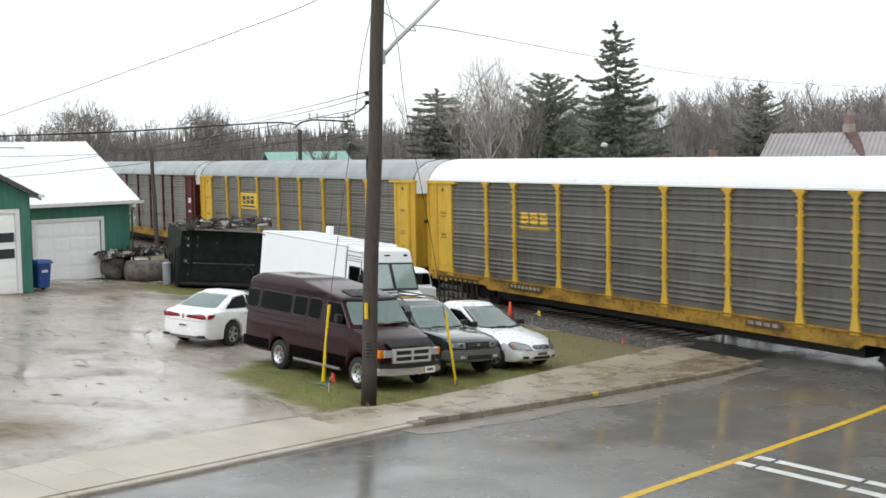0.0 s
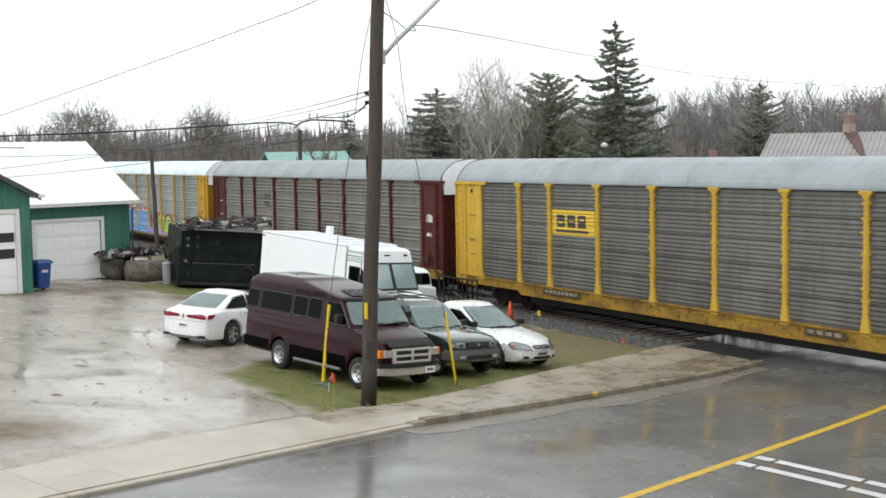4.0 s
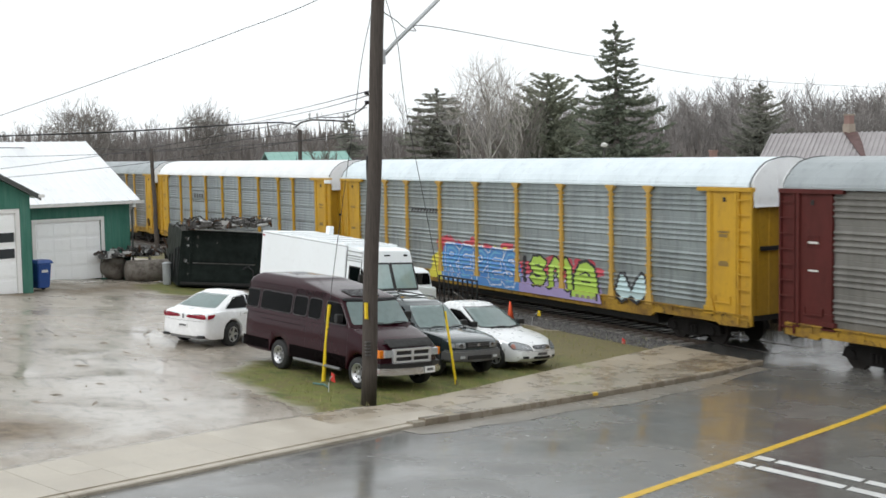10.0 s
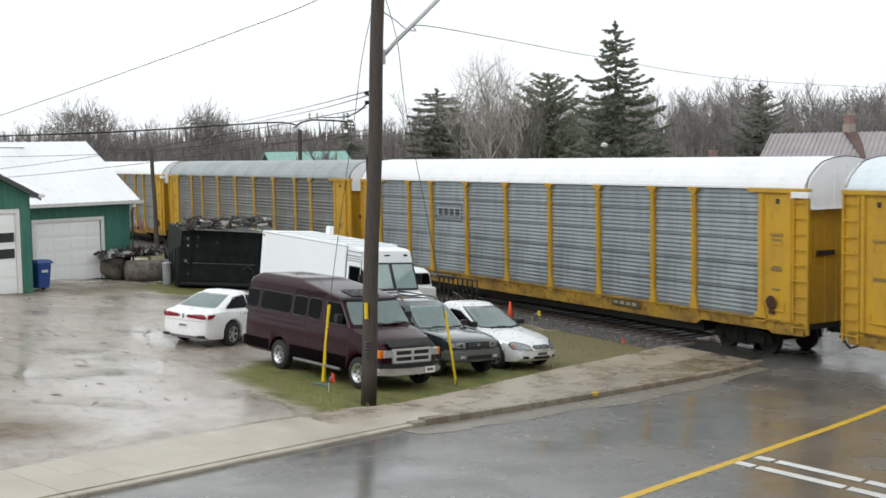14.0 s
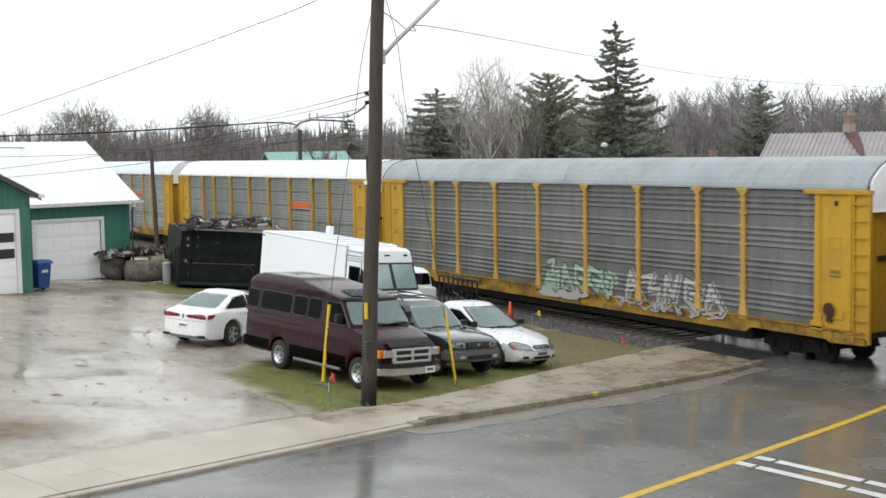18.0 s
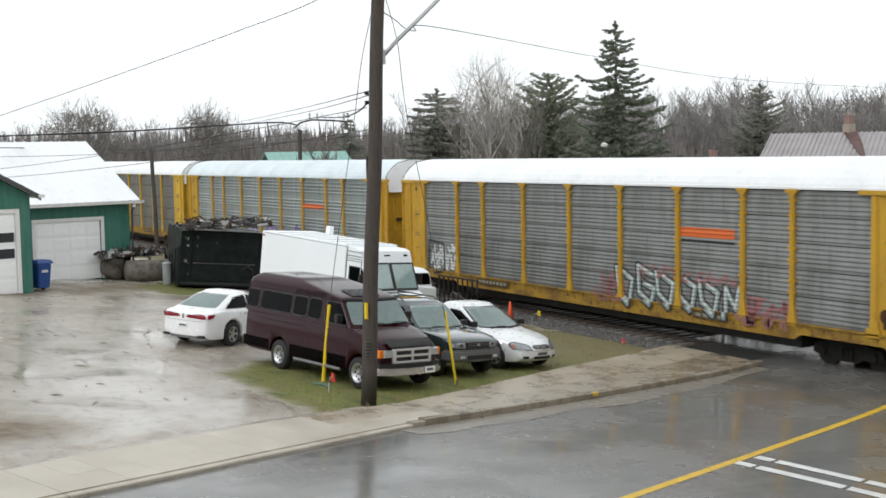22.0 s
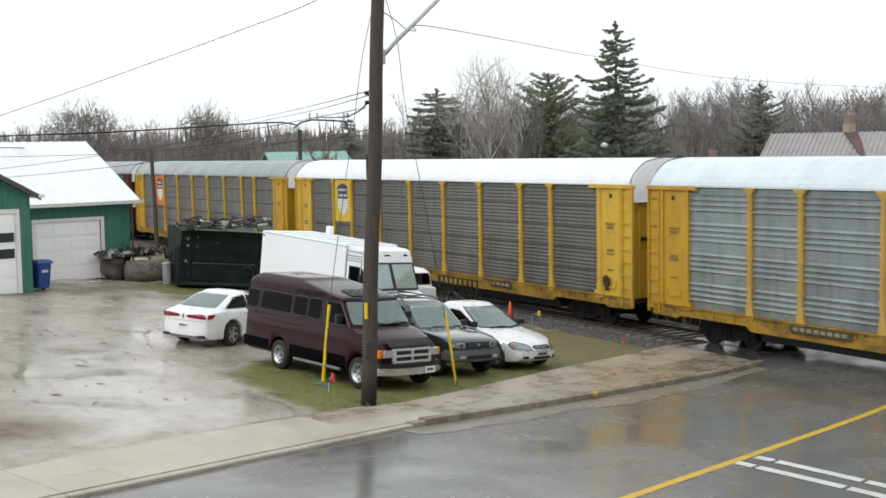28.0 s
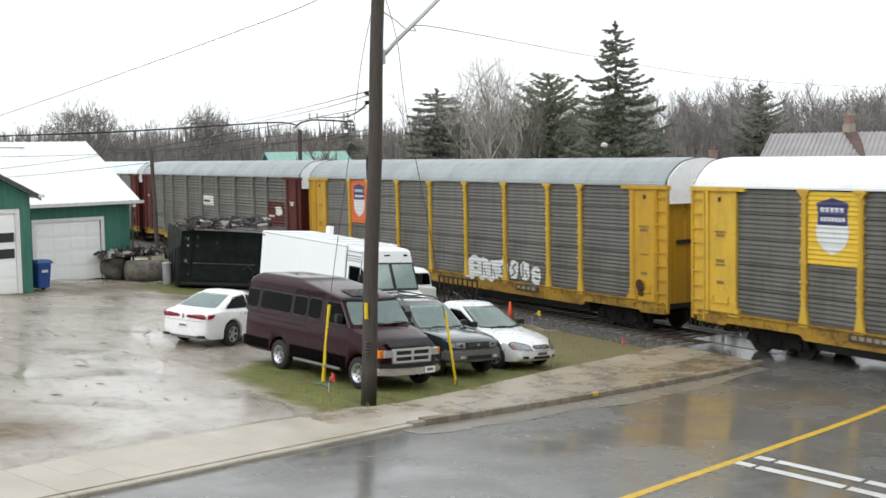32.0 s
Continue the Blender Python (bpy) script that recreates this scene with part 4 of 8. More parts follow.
def garage():
    g = empty("garage", GA, "green board garage with white metal roof and two overhead doors", "garage", kind="")
    # rear wing
    w = B()
    for x0, x1, z0, z1 in ((-9.0, -0.02, -0.3, 3.36), (-0.02, 0.16, -0.3, 3.36), (3.10, 4.5, -0.3, 3.36), (0.16, 3.10, 2.62, 3.36)):
        box(w, x0, x1, 0.0, 0.15, z0, z1)
    box(w, 4.35, 4.5, 0.15, 7.7, -0.3, 3.36)
    box(w, -9.0, 4.35, 7.55, 7.7, -0.3, 3.36)
    prism(w, [(0.0, 3.36), (7.7, 3.36), (3.85, 5.72)], 4.35, 4.5, "x")
    part("wall", w, M_GREEN, g)
    garage_door(g, 0.16, 3.10, 0.02, 0.12, 2.55, 4, 4)
    boards(g, 3.30, 4.5, 0.0, -0.1, 3.36)
    boards(g, 0.0, 3.30, 0.0, 2.72, 3.36)
    for s in (0, 1):
        r = B()
        y0, z0 = (-0.35, 3.30) if s == 0 else (8.05, 3.30)
        ribbed_slope(r, -9.0, 4.85, 34, (y0, z0), (3.85, 5.86))
        part("roof", r, M_ROOFWHITE, g, "white ribbed metal roof, wet")
    gut = B()
    prism(gut, [(-0.46, 3.18), (-0.34, 3.18), (-0.34, 3.30), (-0.48, 3.30)], -0.3, 4.95, "x")
    part("gutter", gut, M_TRIM, g, "white eaves gutter")
    bm = B()
    box(bm, 4.48, 4.60, -0.36, -0.26, 3.02, 3.2, 0.01)
    part("downpipe_elbow", bm, M_TRIM, g)
    bm = B()
    tube(bm, [(4.55, -0.30, 3.05), (4.55, -0.12, 2.85), (4.55, -0.08, 0.2), (4.58, -0.2, 0.05)], 0.045, 8)
    part("downpipe", bm, M_FASCIA, g, "dark downpipe at the corner")
    bm = B()
    prism(bm, [(-0.37, 3.285), (-0.33, 3.285), (-0.33, 3.31), (-0.37, 3.31)], -0.3, 4.9, "x")
    part("drip_edge", bm, M_FASCIA, g, "dark strip above the gutter")
    # front wing, four metres nearer
    f = -3.96
    a = -2.57
    w = B()
    e = a + 0.42
    box(w, a + 0.2, e, f, f + 0.15, -0.3, 3.82)
    box(w, a - 3.5, a - 3.3, f, f + 0.15, -0.3, 3.82)
    box(w, a - 6.6, a - 3.5, f, f + 0.15, -0.3, 3.82)
    box(w, a - 3.3, a + 0.2, f, f + 0.15, 3.35, 3.82)
    box(w, e - 0.15, e, f + 0.15, 0.0, -0.3, 3.82)
    prism(w, [(a - 6.6, 3.82), (e, 3.82), ((a - 6.6 + e) / 2, 5.65)], f, f + 0.15, "y")
    part("wall", w, M_GREEN, g)
    garage_door(g, a - 3.3, a - 0.16, f + 0.02, 0.28, 3.2, 5, 4, (2, 3))
    boards(g, a + 0.02, e, f, -0.1, 3.82, step=0.22)
    mid = (a - 6.6 + e) / 2
    for s in (0, 1):
        r = B()
        x0 = e + 0.28 if s == 0 else a - 6.9
        prism(r, [(x0, 3.70), (mid, 5.72), (mid, 5.80), (x0, 3.80)], f - 0.3, 1.0, "y")
        part("roof", r, M_ROOFWHITE, g, "white metal roof of the front wing")
        r = B()
        prism(r, [(x0, 3.62), (mid, 5.62), (mid, 5.80), (x0, 3.82)], f - 0.34, f - 0.30, "y")
        part("fascia", r, M_FASCIA, g, "dark gable fascia board")
    g2 = B()
    box(g2, e + 0.18, e + 0.42, f - 0.36, f - 0.1, 3.72, 3.84, 0.02)
    part("gutter", g2, M_TRIM, g)
    return g


def house(name, m, wide, deep, eave, ridge, wall, roofm, label, ribs=0, over=0.4):
    """A plain gabled house: walls, two roof slopes, windows."""
    h = empty(name, m, label, "house")
    w = B()
    box(w, 0, wide, 0, deep, -0.5, eave)
    for x in (0.0, wide - 0.15):
        prism(w, [(0, eave), (deep, eave), (deep / 2, ridge - 0.1)], x, x + 0.15, "x")
    part("wall", w, wall, h)
    for s in (0, 1):
        r = B()
        y0 = -over if s == 0 else deep + over
        k = (ridge - eave) / (deep / 2)
        z0 = eave - over * k
        ribbed_slope(r, -over, wide + over, ribs or 12, (y0, z0 + 0.1), (deep / 2, ridge + 0.1), 0.1, 0.06 if ribs else 0.03, 0.045)
        part("roof", r, roofm, h)
    for i in range(max(1, int(wide // 3))):
        x = 1.2 + 3.0 * i
        b = B()
        box(b, x, x + 1.1, -0.05, 0.02, eave - 1.7, eave - 0.4)
        win = part("window", b, M_TRIM, h)
        b = B()
        box(b, x + 0.08, x + 1.02, -0.06, -0.05, eave - 1.62, eave - 0.48)
        part("pane", b, M_DARKGLASS, win)
    return h


def chimney(name, m, a, z0, z1, mat, capm, label):
    c = empty(name, m, label, "chimney")
    b = B()
    box(b, -a, a, -a, a, z0, z1 - 0.5, 0.02)
    part("shaft", b, mat, c)
    b = B()
    box(b, -a * 0.8, a * 0.8, -a * 0.8, a * 0.8, z1 - 0.5, z1, 0.02)
    part("brick_top", b, capm, c)
    b = B()
    box(b, -a, a, -a, a, z1, z1 + 0.09, 0.01)
    part("cap", b, mat, c)
    return c


# ---- poles and wires ----
def utility_pole(base, top, r0, r1, label):
    p = empty("utility_pole", Matrix.Translation(base), label, "utility pole")
    d = Vector(top) - Vector(base)
    b = B()
    tube(b, [d * (i / 12) + Vector((0.012 * math.sin(i * 1.3), 0.012 * math.cos(i), 0)) for i in range(13)], r0, 14, r1)
    part("shaft", b, M_POLE, p, smooth=True)
    return p


def cable(pts, r, label="thin black overhead cable strung between poles", name="overhead_cable", n=5, sag=0.0):
    """A wire through points in space, smoothed."""
    pts = [Vector(q) for q in pts]
    out = []
    for i in range(len(pts) - 1):
        p0, p1, p2, p3 = pts[max(i - 1, 0)], pts[i], pts[i + 1], pts[min(i + 2, len(pts) - 1)]
        for k in range(8):
            t = k / 8
            out.append(0.5 * ((2 * p1) + (p2 - p0) * t + (2 * p0 - 5 * p1 + 4 * p2 - p3) * t * t + (3 * p1 - p0 - 3 * p2 + p3) * t ** 3))
    out.append(pts[-1])
    b = B()
    tube(b, out, r, n)
    return solid(name, b, M_WIRE, label, "cable", "overhead cables")


# ---- vehicles ----
def car_paint(name, c, rough=0.25, metal=0.0, dirt=0.15, spec=0.5, coat=0.3):
    m = Mat(name, rough, metal, spec)
    n = m.noise(6, 4)
    m.color(m.mix(m.ramp(n, 0.45, 0.8, 0, dirt), c, tuple(v * 0.6 + 0.02 for v in c)))
    m.rough(m.ramp(n, 0.3, 0.8, rough * 0.8, rough * 1.4))
    m.b.inputs["Coat Weight"].default_value = coat
    m.b.inputs["Coat Roughness"].default_value = 0.06
    return m.m


V_WHITE = car_paint("white_car_paint", (0.86, 0.86, 0.86), dirt=0.05)
V_MAROON = car_paint("maroon_car_paint", (0.026, 0.0042, 0.0078), 0.10, spec=0.18, coat=0.09)
V_MAROON_LOW = car_paint("dark_maroon_lower_paint", (0.005, 0.002, 0.0026), 0.2, spec=0.05, coat=0.0)
V_GREEN = car_paint("dark_green_grey_car_paint", (0.030, 0.044, 0.046), 0.12, 0.2, spec=0.5, coat=1.0)
V_SILVER = car_paint("silver_car_paint", (0.80, 0.81, 0.81), 0.30, 0.3, dirt=0.03)
V_SILVERROOF = car_paint("white_car_roof_paint", (0.82, 0.83, 0.83), 0.28, 0.1, dirt=0.03)
V_GLASS = glass("tinted_car_glass", (0.002, 0.0022, 0.0025), 0.02, 0.16)
# pale teal base colour carries the sky's reflection in the glass
V_SHIELD = car_paint("sky_toned_windscreen", (0.28, 0.385, 0.37), 0.04, dirt=0.45, spec=1.0, coat=1.0)
V_CHROME = plain("chrome", (0.62, 0.62, 0.63), 0.15, 0.9, var=0.05)
# less metallic chrome; part of its bright reflection sits in the pale base
V_BRIGHT = plain("pale_base_chrome_trim", (0.78, 0.78, 0.78), 0.2, 0.45, var=0.05)
V_GREYPLASTIC = plain("grey_bumper_plastic", (0.13, 0.13, 0.13), 0.5)
V_BLACKTRIM = plain("black_trim", (0.015, 0.015, 0.016), 0.45)
V_LAMP = plain("clear_lamp_lens", (0.52, 0.54, 0.55), 0.08, 0.35, var=0.25, scale=24)
V_RED = plain("red_lamp_lens", (0.42, 0.035, 0.06), 0.08, var=0.35, scale=14)
V_AMBER = plain("amber_lamp_lens", (0.75, 0.20, 0.01), 0.15, var=0.1)
V_REDDISH = plain("pale_red_lens", (0.55, 0.25, 0.20), 0.15, var=0.1)
V_RAILING = plain("dull_grey_tube", (0.20, 0.20, 0.20), 0.35, 0.5)
V_SEAL = plain("grey_window_seal", (0.075, 0.07, 0.072), 0.4)
V_RIM = plain("alloy_rim", (0.50, 0.50, 0.51), 0.3, 0.8)
V_BOX = worn("white_truck_paint", (0.89, 0.925, 0.94), (0.78, 0.78, 0.77), 0.35, 0, 1.0, 0.2)
V_BLACKBOX = plain("black_truck_paint", (0.016, 0.021, 0.019), 0.45, 0, 0.05, 0.5, 2.5)


def parked(name, x, y, heading, label, category, wb=2.7):
    """An Empty on the ground at the middle of the rear axle, tilted as the ground is."""
    a = radians(heading)
    f, s = Vector((math.cos(a), math.sin(a), 0)), Vector((-math.sin(a), math.cos(a), 0))
    o = Vector((x, y, 0))
    def z(p):
        return height(p.x, p.y)
    X = f * wb + Vector((0, 0, z(o + f * wb) - z(o)))
    Y = s * 1.6 + Vector((0, 0, z(o + s * 0.8) - z(o - s * 0.8)))
    X.normalize()
    Z = X.cross(Y).normalized()
    Y = Z.cross(X)
    m = Matrix((X, Y, Z)).transposed().to_4x4()
    m.translation = (x, y, z(o))
    return empty(name, m, label, category, "parked vehicles")


def curve_of(table, soft=0.08):
    """A smoothed function through a table of (at, value)."""
    xs, ys = [p[0] for p in table], [p[1] for p in table]
    return lambda x: float(sum(np.interp(x + d * soft, xs, ys) for d in (-1, -0.5, 0, 0.5, 1)) / 5)


def round_poly(pts, r=0.06, n=3):
    """A polygon with its corners rounded."""
    out = []
    for i, p in enumerate(pts):
        a, b = Vector(pts[i - 1]), Vector(pts[(i + 1) % len(pts)])
        p = Vector(p)
        u, v = p + (a - p).normalized() * min(r, (a - p).length * 0.45), p + (b - p).normalized() * min(r, (b - p).length * 0.45)
        for k in range(n + 1):
            t = k / n
            out.append((u * (1 - t) + p * t) * (1 - t) + (p * (1 - t) + v * t) * t)
    return out


def sheet(bm, corners, thick, warp=None):
    """A thin plate from corner points; thick is a vector."""
    t = Vector(thick)
    a = [bm.verts.new(Vector(c)) for c in corners]
    b = [bm.verts.new(Vector(c) + t) for c in corners]
    n = len(a)
    bm.faces.new(a)
    bm.faces.new(b[::-1])
    for i in range(n):
        bm.faces.new((a[i], b[i], b[(i + 1) % n], a[(i + 1) % n]))
    return bm


def wheel(parent, x, y, r, width, side, rim_mat, spokes=5, label=""):
    t = B()
    s = side
    lathe(t, [(-width / 2, r * 0.62), (-width / 2, r * 0.90), (-width * 0.38, r * 0.985), (0, r), (width * 0.38, r * 0.985), (width / 2, r * 0.90), (width / 2, r * 0.62)], "y", 28, caps=False)
    w = part("wheel", t, M_RUBBER, parent, label or "black tyre on a metal rim", True)
    w.location = (x, y, r)
    rim = B()
    lathe(rim, [(s * width * 0.46, r * 0.64), (s * width * 0.46, r * 0.56), (s * width * 0.28, r * 0.54), (s * width * 0.25, 0.0)], "y", 28, caps=False)
    part("rim_barrel", rim, V_BLACKTRIM if spokes else rim_mat, w, "", True)
    sp = B()
    lathe(sp, [(s * width * 0.47, r * 0.64), (s * width * 0.5, r * 0.60), (s * width * 0.47, r * 0.55)], "y", 28, caps=False)
    lathe(sp, [(s * width * 0.30, r * 0.16), (s * width * 0.46, r * 0.13), (s * width * 0.47, 0.0)], "y", 14)
    for i in range(spokes):
        a = 2 * math.pi * i / spokes + 0.3
        box(sp, -0.035, 0.035, *sorted((s * width * 0.33, s * width * 0.46)), r * 0.1, r * 0.58, 0.008, Matrix.Rotation(a, 4, "Y"))
    part("rim", sp, rim_mat, w, "bright alloy rim")
    if not spokes:
        for i in range(8):
            a = 2 * math.pi * i / 8
            h = B()
            lathe(h, [(s * width * 0.262, r * 0.085), (s * width * 0.285, r * 0.085)], "y", 8, (r * 0.38 * math.cos(a), 0, r * 0.38 * math.sin(a)))
            part("rim_hole", h, V_BLACKTRIM, w)
    return w


class Car:
    """A car body from tables of its measures: a lower body lofted along, a cabin lofted upwards."""

    def __init__(self, c, spec):
        self.c, self.s = c, spec
        self.w, self.wb, self.r, self.z0 = spec["w"], spec["wb"], spec["r"], spec["z0"]
        self.rear, self.front = spec["rear"], spec["front"]
        self.bow = spec.get("bow", 0.16)
        self.top = curve_of(spec["top"], 0.06)
        self.plan = curve_of(spec["plan"], 0.15)
        self.xf, self.xr = curve_of(spec["cab_front"], 0.02), curve_of(spec["cab_rear"], 0.02)
        self.cw = curve_of(spec["cab_half"], 0.03)
        self.n = spec.get("boxy", 5.0)
        self.cb = spec.get("cab_bow", 0.10)
        self.body()
        self.cabin()
        for x, sd in ((0, -1), (0, 1), (self.wb, -1), (self.wb, 1)):
            wheel(c, x, sd * (self.w - 0.115), self.r, 0.21, sd, V_RIM, spec.get("spokes", 5))

    def lower(self, x):
        z = self.z0
        for cx in (0.0, self.wb):
            d = abs(x - cx)
            ra = self.r + 0.065
            if d < ra:
                z = max(z, self.r + math.sqrt(ra * ra - d * d))
        e = min(x - self.rear, self.front - x)
        return z + 0.10 * max(0.0, 1 - e / 0.25) ** 2

    def section(self, x):
        """Half section, from the middle of the floor round to the middle of the top."""
        e = min(x - self.rear, self.front - x)
        k = max(0.0, 1 - e / 0.10) ** 2
        hw = self.plan(x) * (1 - 0.05 * k)
        zb, zt = self.lower(x), self.top(x) - 0.05 * k
        zs = zt - self.s.get("crown", 0.05)
        waist = self.s.get("waist", 0.55)
        rows = [(0, zb), (0.80, zb), (0.965, zb + 0.004), (0.99, zb + 0.03), (1.0, self.z0 + (zs - self.z0) * 0.34), (1.0, self.z0 + (zs - self.z0) * waist),
                (0.985, self.z0 + (zs - self.z0) * 0.78), (0.965, zs - 0.045), (0.945, zs - 0.012), (0.90, zs + 0.004), (0.72, zs + 0.4 * (zt - zs)), (0.4, zs + 0.8 * (zt - zs)), (0, zt)]
        out = []
        for i, (f, z) in enumerate(rows):
            if 3 < i < 8:
                z = max(z, zb + 0.012 * i)
            out.append((f * hw, min(z, zt)))
        return out

    def bent(self, x, y, z):
        q = (y / self.w) ** 2
        ef, er = max(0.0, (x - (self.front - 0.9)) / 0.9), max(0.0, (self.rear + 0.7 - x) / 0.7)
        return Vector((x - self.bow * q * ef + 0.13 * q * er, y, z))

    def side(self, x, z):
        """Half width of the lower body at x and z."""
        sec = self.section(x)[3:10]
        return float(np.interp(z, [p[1] for p in sec], [p[0] for p in sec]))

    def body(self):
        xs = set()
        x = self.rear
        while x < self.front:
            xs.add(round(x, 3))
            x += 0.16
        for end, sg in ((self.rear, 1), (self.front, -1)):
            for d in (0.0, 0.012, 0.035, 0.07, 0.11):
                xs.add(round(end + sg * d, 3))
        for cx in (0.0, self.wb):
            ra = self.r + 0.065
            for i in range(13):
                xs.add(round(cx + ra * math.cos(math.pi * i / 12), 3))
            xs.add(round(cx - ra - 0.01, 3))
            xs.add(round(cx + ra + 0.01, 3))
        b = B()
        rings = []
        for x in sorted(v for v in xs if self.rear <= v <= self.front):
            half = self.section(x)
            full = [(-y, z) for y, z in half[::-1]] + half[1:-1]
            rings.append([self.bent(x, y, z) for y, z in full])
        for end, sg in ((0, 1), (-1, -1)):
            base = rings[end]
            mid = sum(base, Vector()) / len(base)
            caps = [[Vector((p.x, mid.y + (p.y - mid.y) * f, mid.z + (p.z - mid.z) * f)) for p in base] for f in (0.7, 0.35, 0.02)]
            xe = self.rear if end == 0 else self.front
            caps = [[self.bent(xe, p.y, p.z) for p in ring] for ring in caps]
            rings = caps[::-1] + rings if end == 0 else rings + caps
        loft(b, rings, True, False)
        ob = part("body", b, self.s["paint"], self.c, "", True)
        ob.data.set_sharp_from_angle(angle=radians(38))
        u = B()
        box(u, self.rear + 0.4, self.front - 0.4, -self.w + 0.28, self.w - 0.28, self.z0 + 0.02, 0.62)
        part("underbody", u, M_BLACK, self.c)

    def ring(self, z, k=1.0, up=0.0, n=44):
        a, b2, w = self.xf(z), self.xr(z), self.cw(z) * k
        cx, hx = (a + b2) / 2, (a - b2) / 2 * k
        out = []
        for i in range(n):
            t = 2 * math.pi * (i + 0.5) / n
            co, si = math.cos(t), math.sin(t)
            x, y = math.copysign(abs(co) ** (2 / self.n), co), math.copysign(abs(si) ** (2 / self.n), si)
            out.append(Vector((cx + hx * x - (self.cb * y * y if x > 0 else -0.05 * y * y) * abs(x) ** 3, w * y, z + up)))
        return out

    def cabin(self):
        z0, z1 = self.s["cab_z"]
        b = B()
        rings = [self.ring(z0 + (z1 - z0) * i / 22) for i in range(23)]
        for k, u in ((0.97, 0.35), (0.90, 0.62), (0.75, 0.85), (0.5, 0.96), (0.25, 1.0), (0.02, 1.0)):
            rings.append(self.ring(z1, k, u * self.s["dome"]))
        loft(b, rings, True, False)
        ob = part("cabin", b, self.s.get("roof", self.s["paint"]), self.c, "", True)
        ob.data.set_sharp_from_angle(angle=radians(35))

    def cab_side(self, x, z):
        a, b2 = self.xf(z), self.xr(z)
        cx, hx = (a + b2) / 2, (a - b2) / 2
        lo, hi = 0.02, math.pi - 0.02
        for _ in range(24):
            t = (lo + hi) / 2
            co, si = math.cos(t), math.sin(t)
            u, v = math.copysign(abs(co) ** (2 / self.n), co), si ** (2 / self.n)
            at = cx + hx * u - (self.cb * v * v if u > 0 else -0.05 * v * v) * abs(u) ** 3
            lo, hi = (t, hi) if at > x else (lo, t)
        return self.cw(z) * math.sin((lo + hi) / 2) ** (2 / self.n)

    def cab_end(self, y, z, front=True):
        a, b2, w = self.xf(z), self.xr(z), self.cw(z)
        u = (1 - min(0.97, abs(y) / w) ** self.n) ** (1 / self.n)
        cx, hx = (a + b2) / 2, (a - b2) / 2
        v = y / w
        return cx + hx * u - self.cb * v * v * u ** 3 if front else cx - hx * u + 0.05 * v * v * u ** 3

    def side_plate(self, name, poly, mat, cab=True, r=0.06, lift=0.006, label="", sides=(-1, 1)):
        """A flush piece on the side, from its outline in x and z."""
        for sd in sides:
            bm = B()
            f = self.cab_side if cab else self.side
            ring = round_poly(poly, r) if r else poly
            lo, hi = min(p[0] for p in ring) + 0.001, max(p[0] for p in ring) - 0.001
            xs = sorted({lo, hi, *(lo + (hi - lo) * i / 12 for i in range(13)), *(p[0] for p in ring if lo < p[0] < hi)})
            cols = []
            for x in xs:
                zs = [p[1] + (q[1] - p[1]) * (x - p[0]) / (q[0] - p[0]) for p, q in zip(ring, ring[1:] + ring[:1]) if min(p[0], q[0]) <= x <= max(p[0], q[0]) and abs(q[0] - p[0]) > 1e-6]
                a, b2 = min(zs), max(zs)
                cols.append([bm.verts.new((x, sd * (f(x, z) + lift), z)) for z in (a, a + (b2 - a) / 3, a + (b2 - a) * 2 / 3, b2)])
            for u, v in zip(cols, cols[1:]):
                for j in range(3):
                    bm.faces.new((u[j], v[j], v[j + 1], u[j + 1]) if sd < 0 else (u[j], u[j + 1], v[j + 1], v[j]))
            bmesh.ops.solidify(bm, geom=bm.faces[:], thickness=0.010)
            part(name, bm, mat, self.c, label)

    def side_band(self, name, x0, x1, z0, z1, mat, cab=False, lift=0.004, label="", n=14, rows=3):
        """A curved band along the side."""
        f = self.cab_side if cab else self.side
        for sd in (-1, 1):
            bm = B()
            g = []
            for i in range(n + 1):
                x = x0 + (x1 - x0) * i / n
                g.append([bm.verts.new((x, sd * (f(x, z0 + (z1 - z0) * j / rows) + lift), z0 + (z1 - z0) * j / rows)) for j in range(rows + 1)])
            for a, b2 in zip(g, g[1:]):
                for j in range(rows):
                    bm.faces.new((a[j], b2[j], b2[j + 1], a[j + 1]))
            bmesh.ops.solidify(bm, geom=bm.faces[:], thickness=0.008)
            part(name, bm, mat, self.c, label)

    def end_pane(self, name, z0, z1, h0, h1, mat, front=True, lift=0.010, label=""):
        """A pane across the front or the back of the cabin; h0 and h1 are its half widths below and above."""
        bm = B()
        g = []
        for i in range(9):
            z = z0 + (z1 - z0) * i / 8
            h = h0 + (h1 - h0) * i / 8 - (0.03 if i in (0, 8) else 0.0)
            row = []
            for j in range(13):
                y = h * (-1 + 2 * j / 12)
                row.append(bm.verts.new((self.cab_end(y, z, front) + (lift if front else -lift), y, z + lift * 0.7)))
            g.append(row)
        for a, b2 in zip(g, g[1:]):
            for j in range(12):
                bm.faces.new((a[j], a[j + 1], b2[j + 1], b2[j]))
        bmesh.ops.solidify(bm, geom=bm.faces[:], thickness=0.008)
        ob = part(name, bm, mat, self.c, label, True)
        ob.data.set_sharp_from_angle(angle=radians(40))

    def holds(self, x, y, z):
        """Whether y and z lie within the lower body's section at x."""
        sec = self.section(x)
        up = sec[:8:-1]
        return self.side(x, z) >= abs(y) and z <= float(np.interp(abs(y), [q[0] for q in up], [q[1] for q in up]))

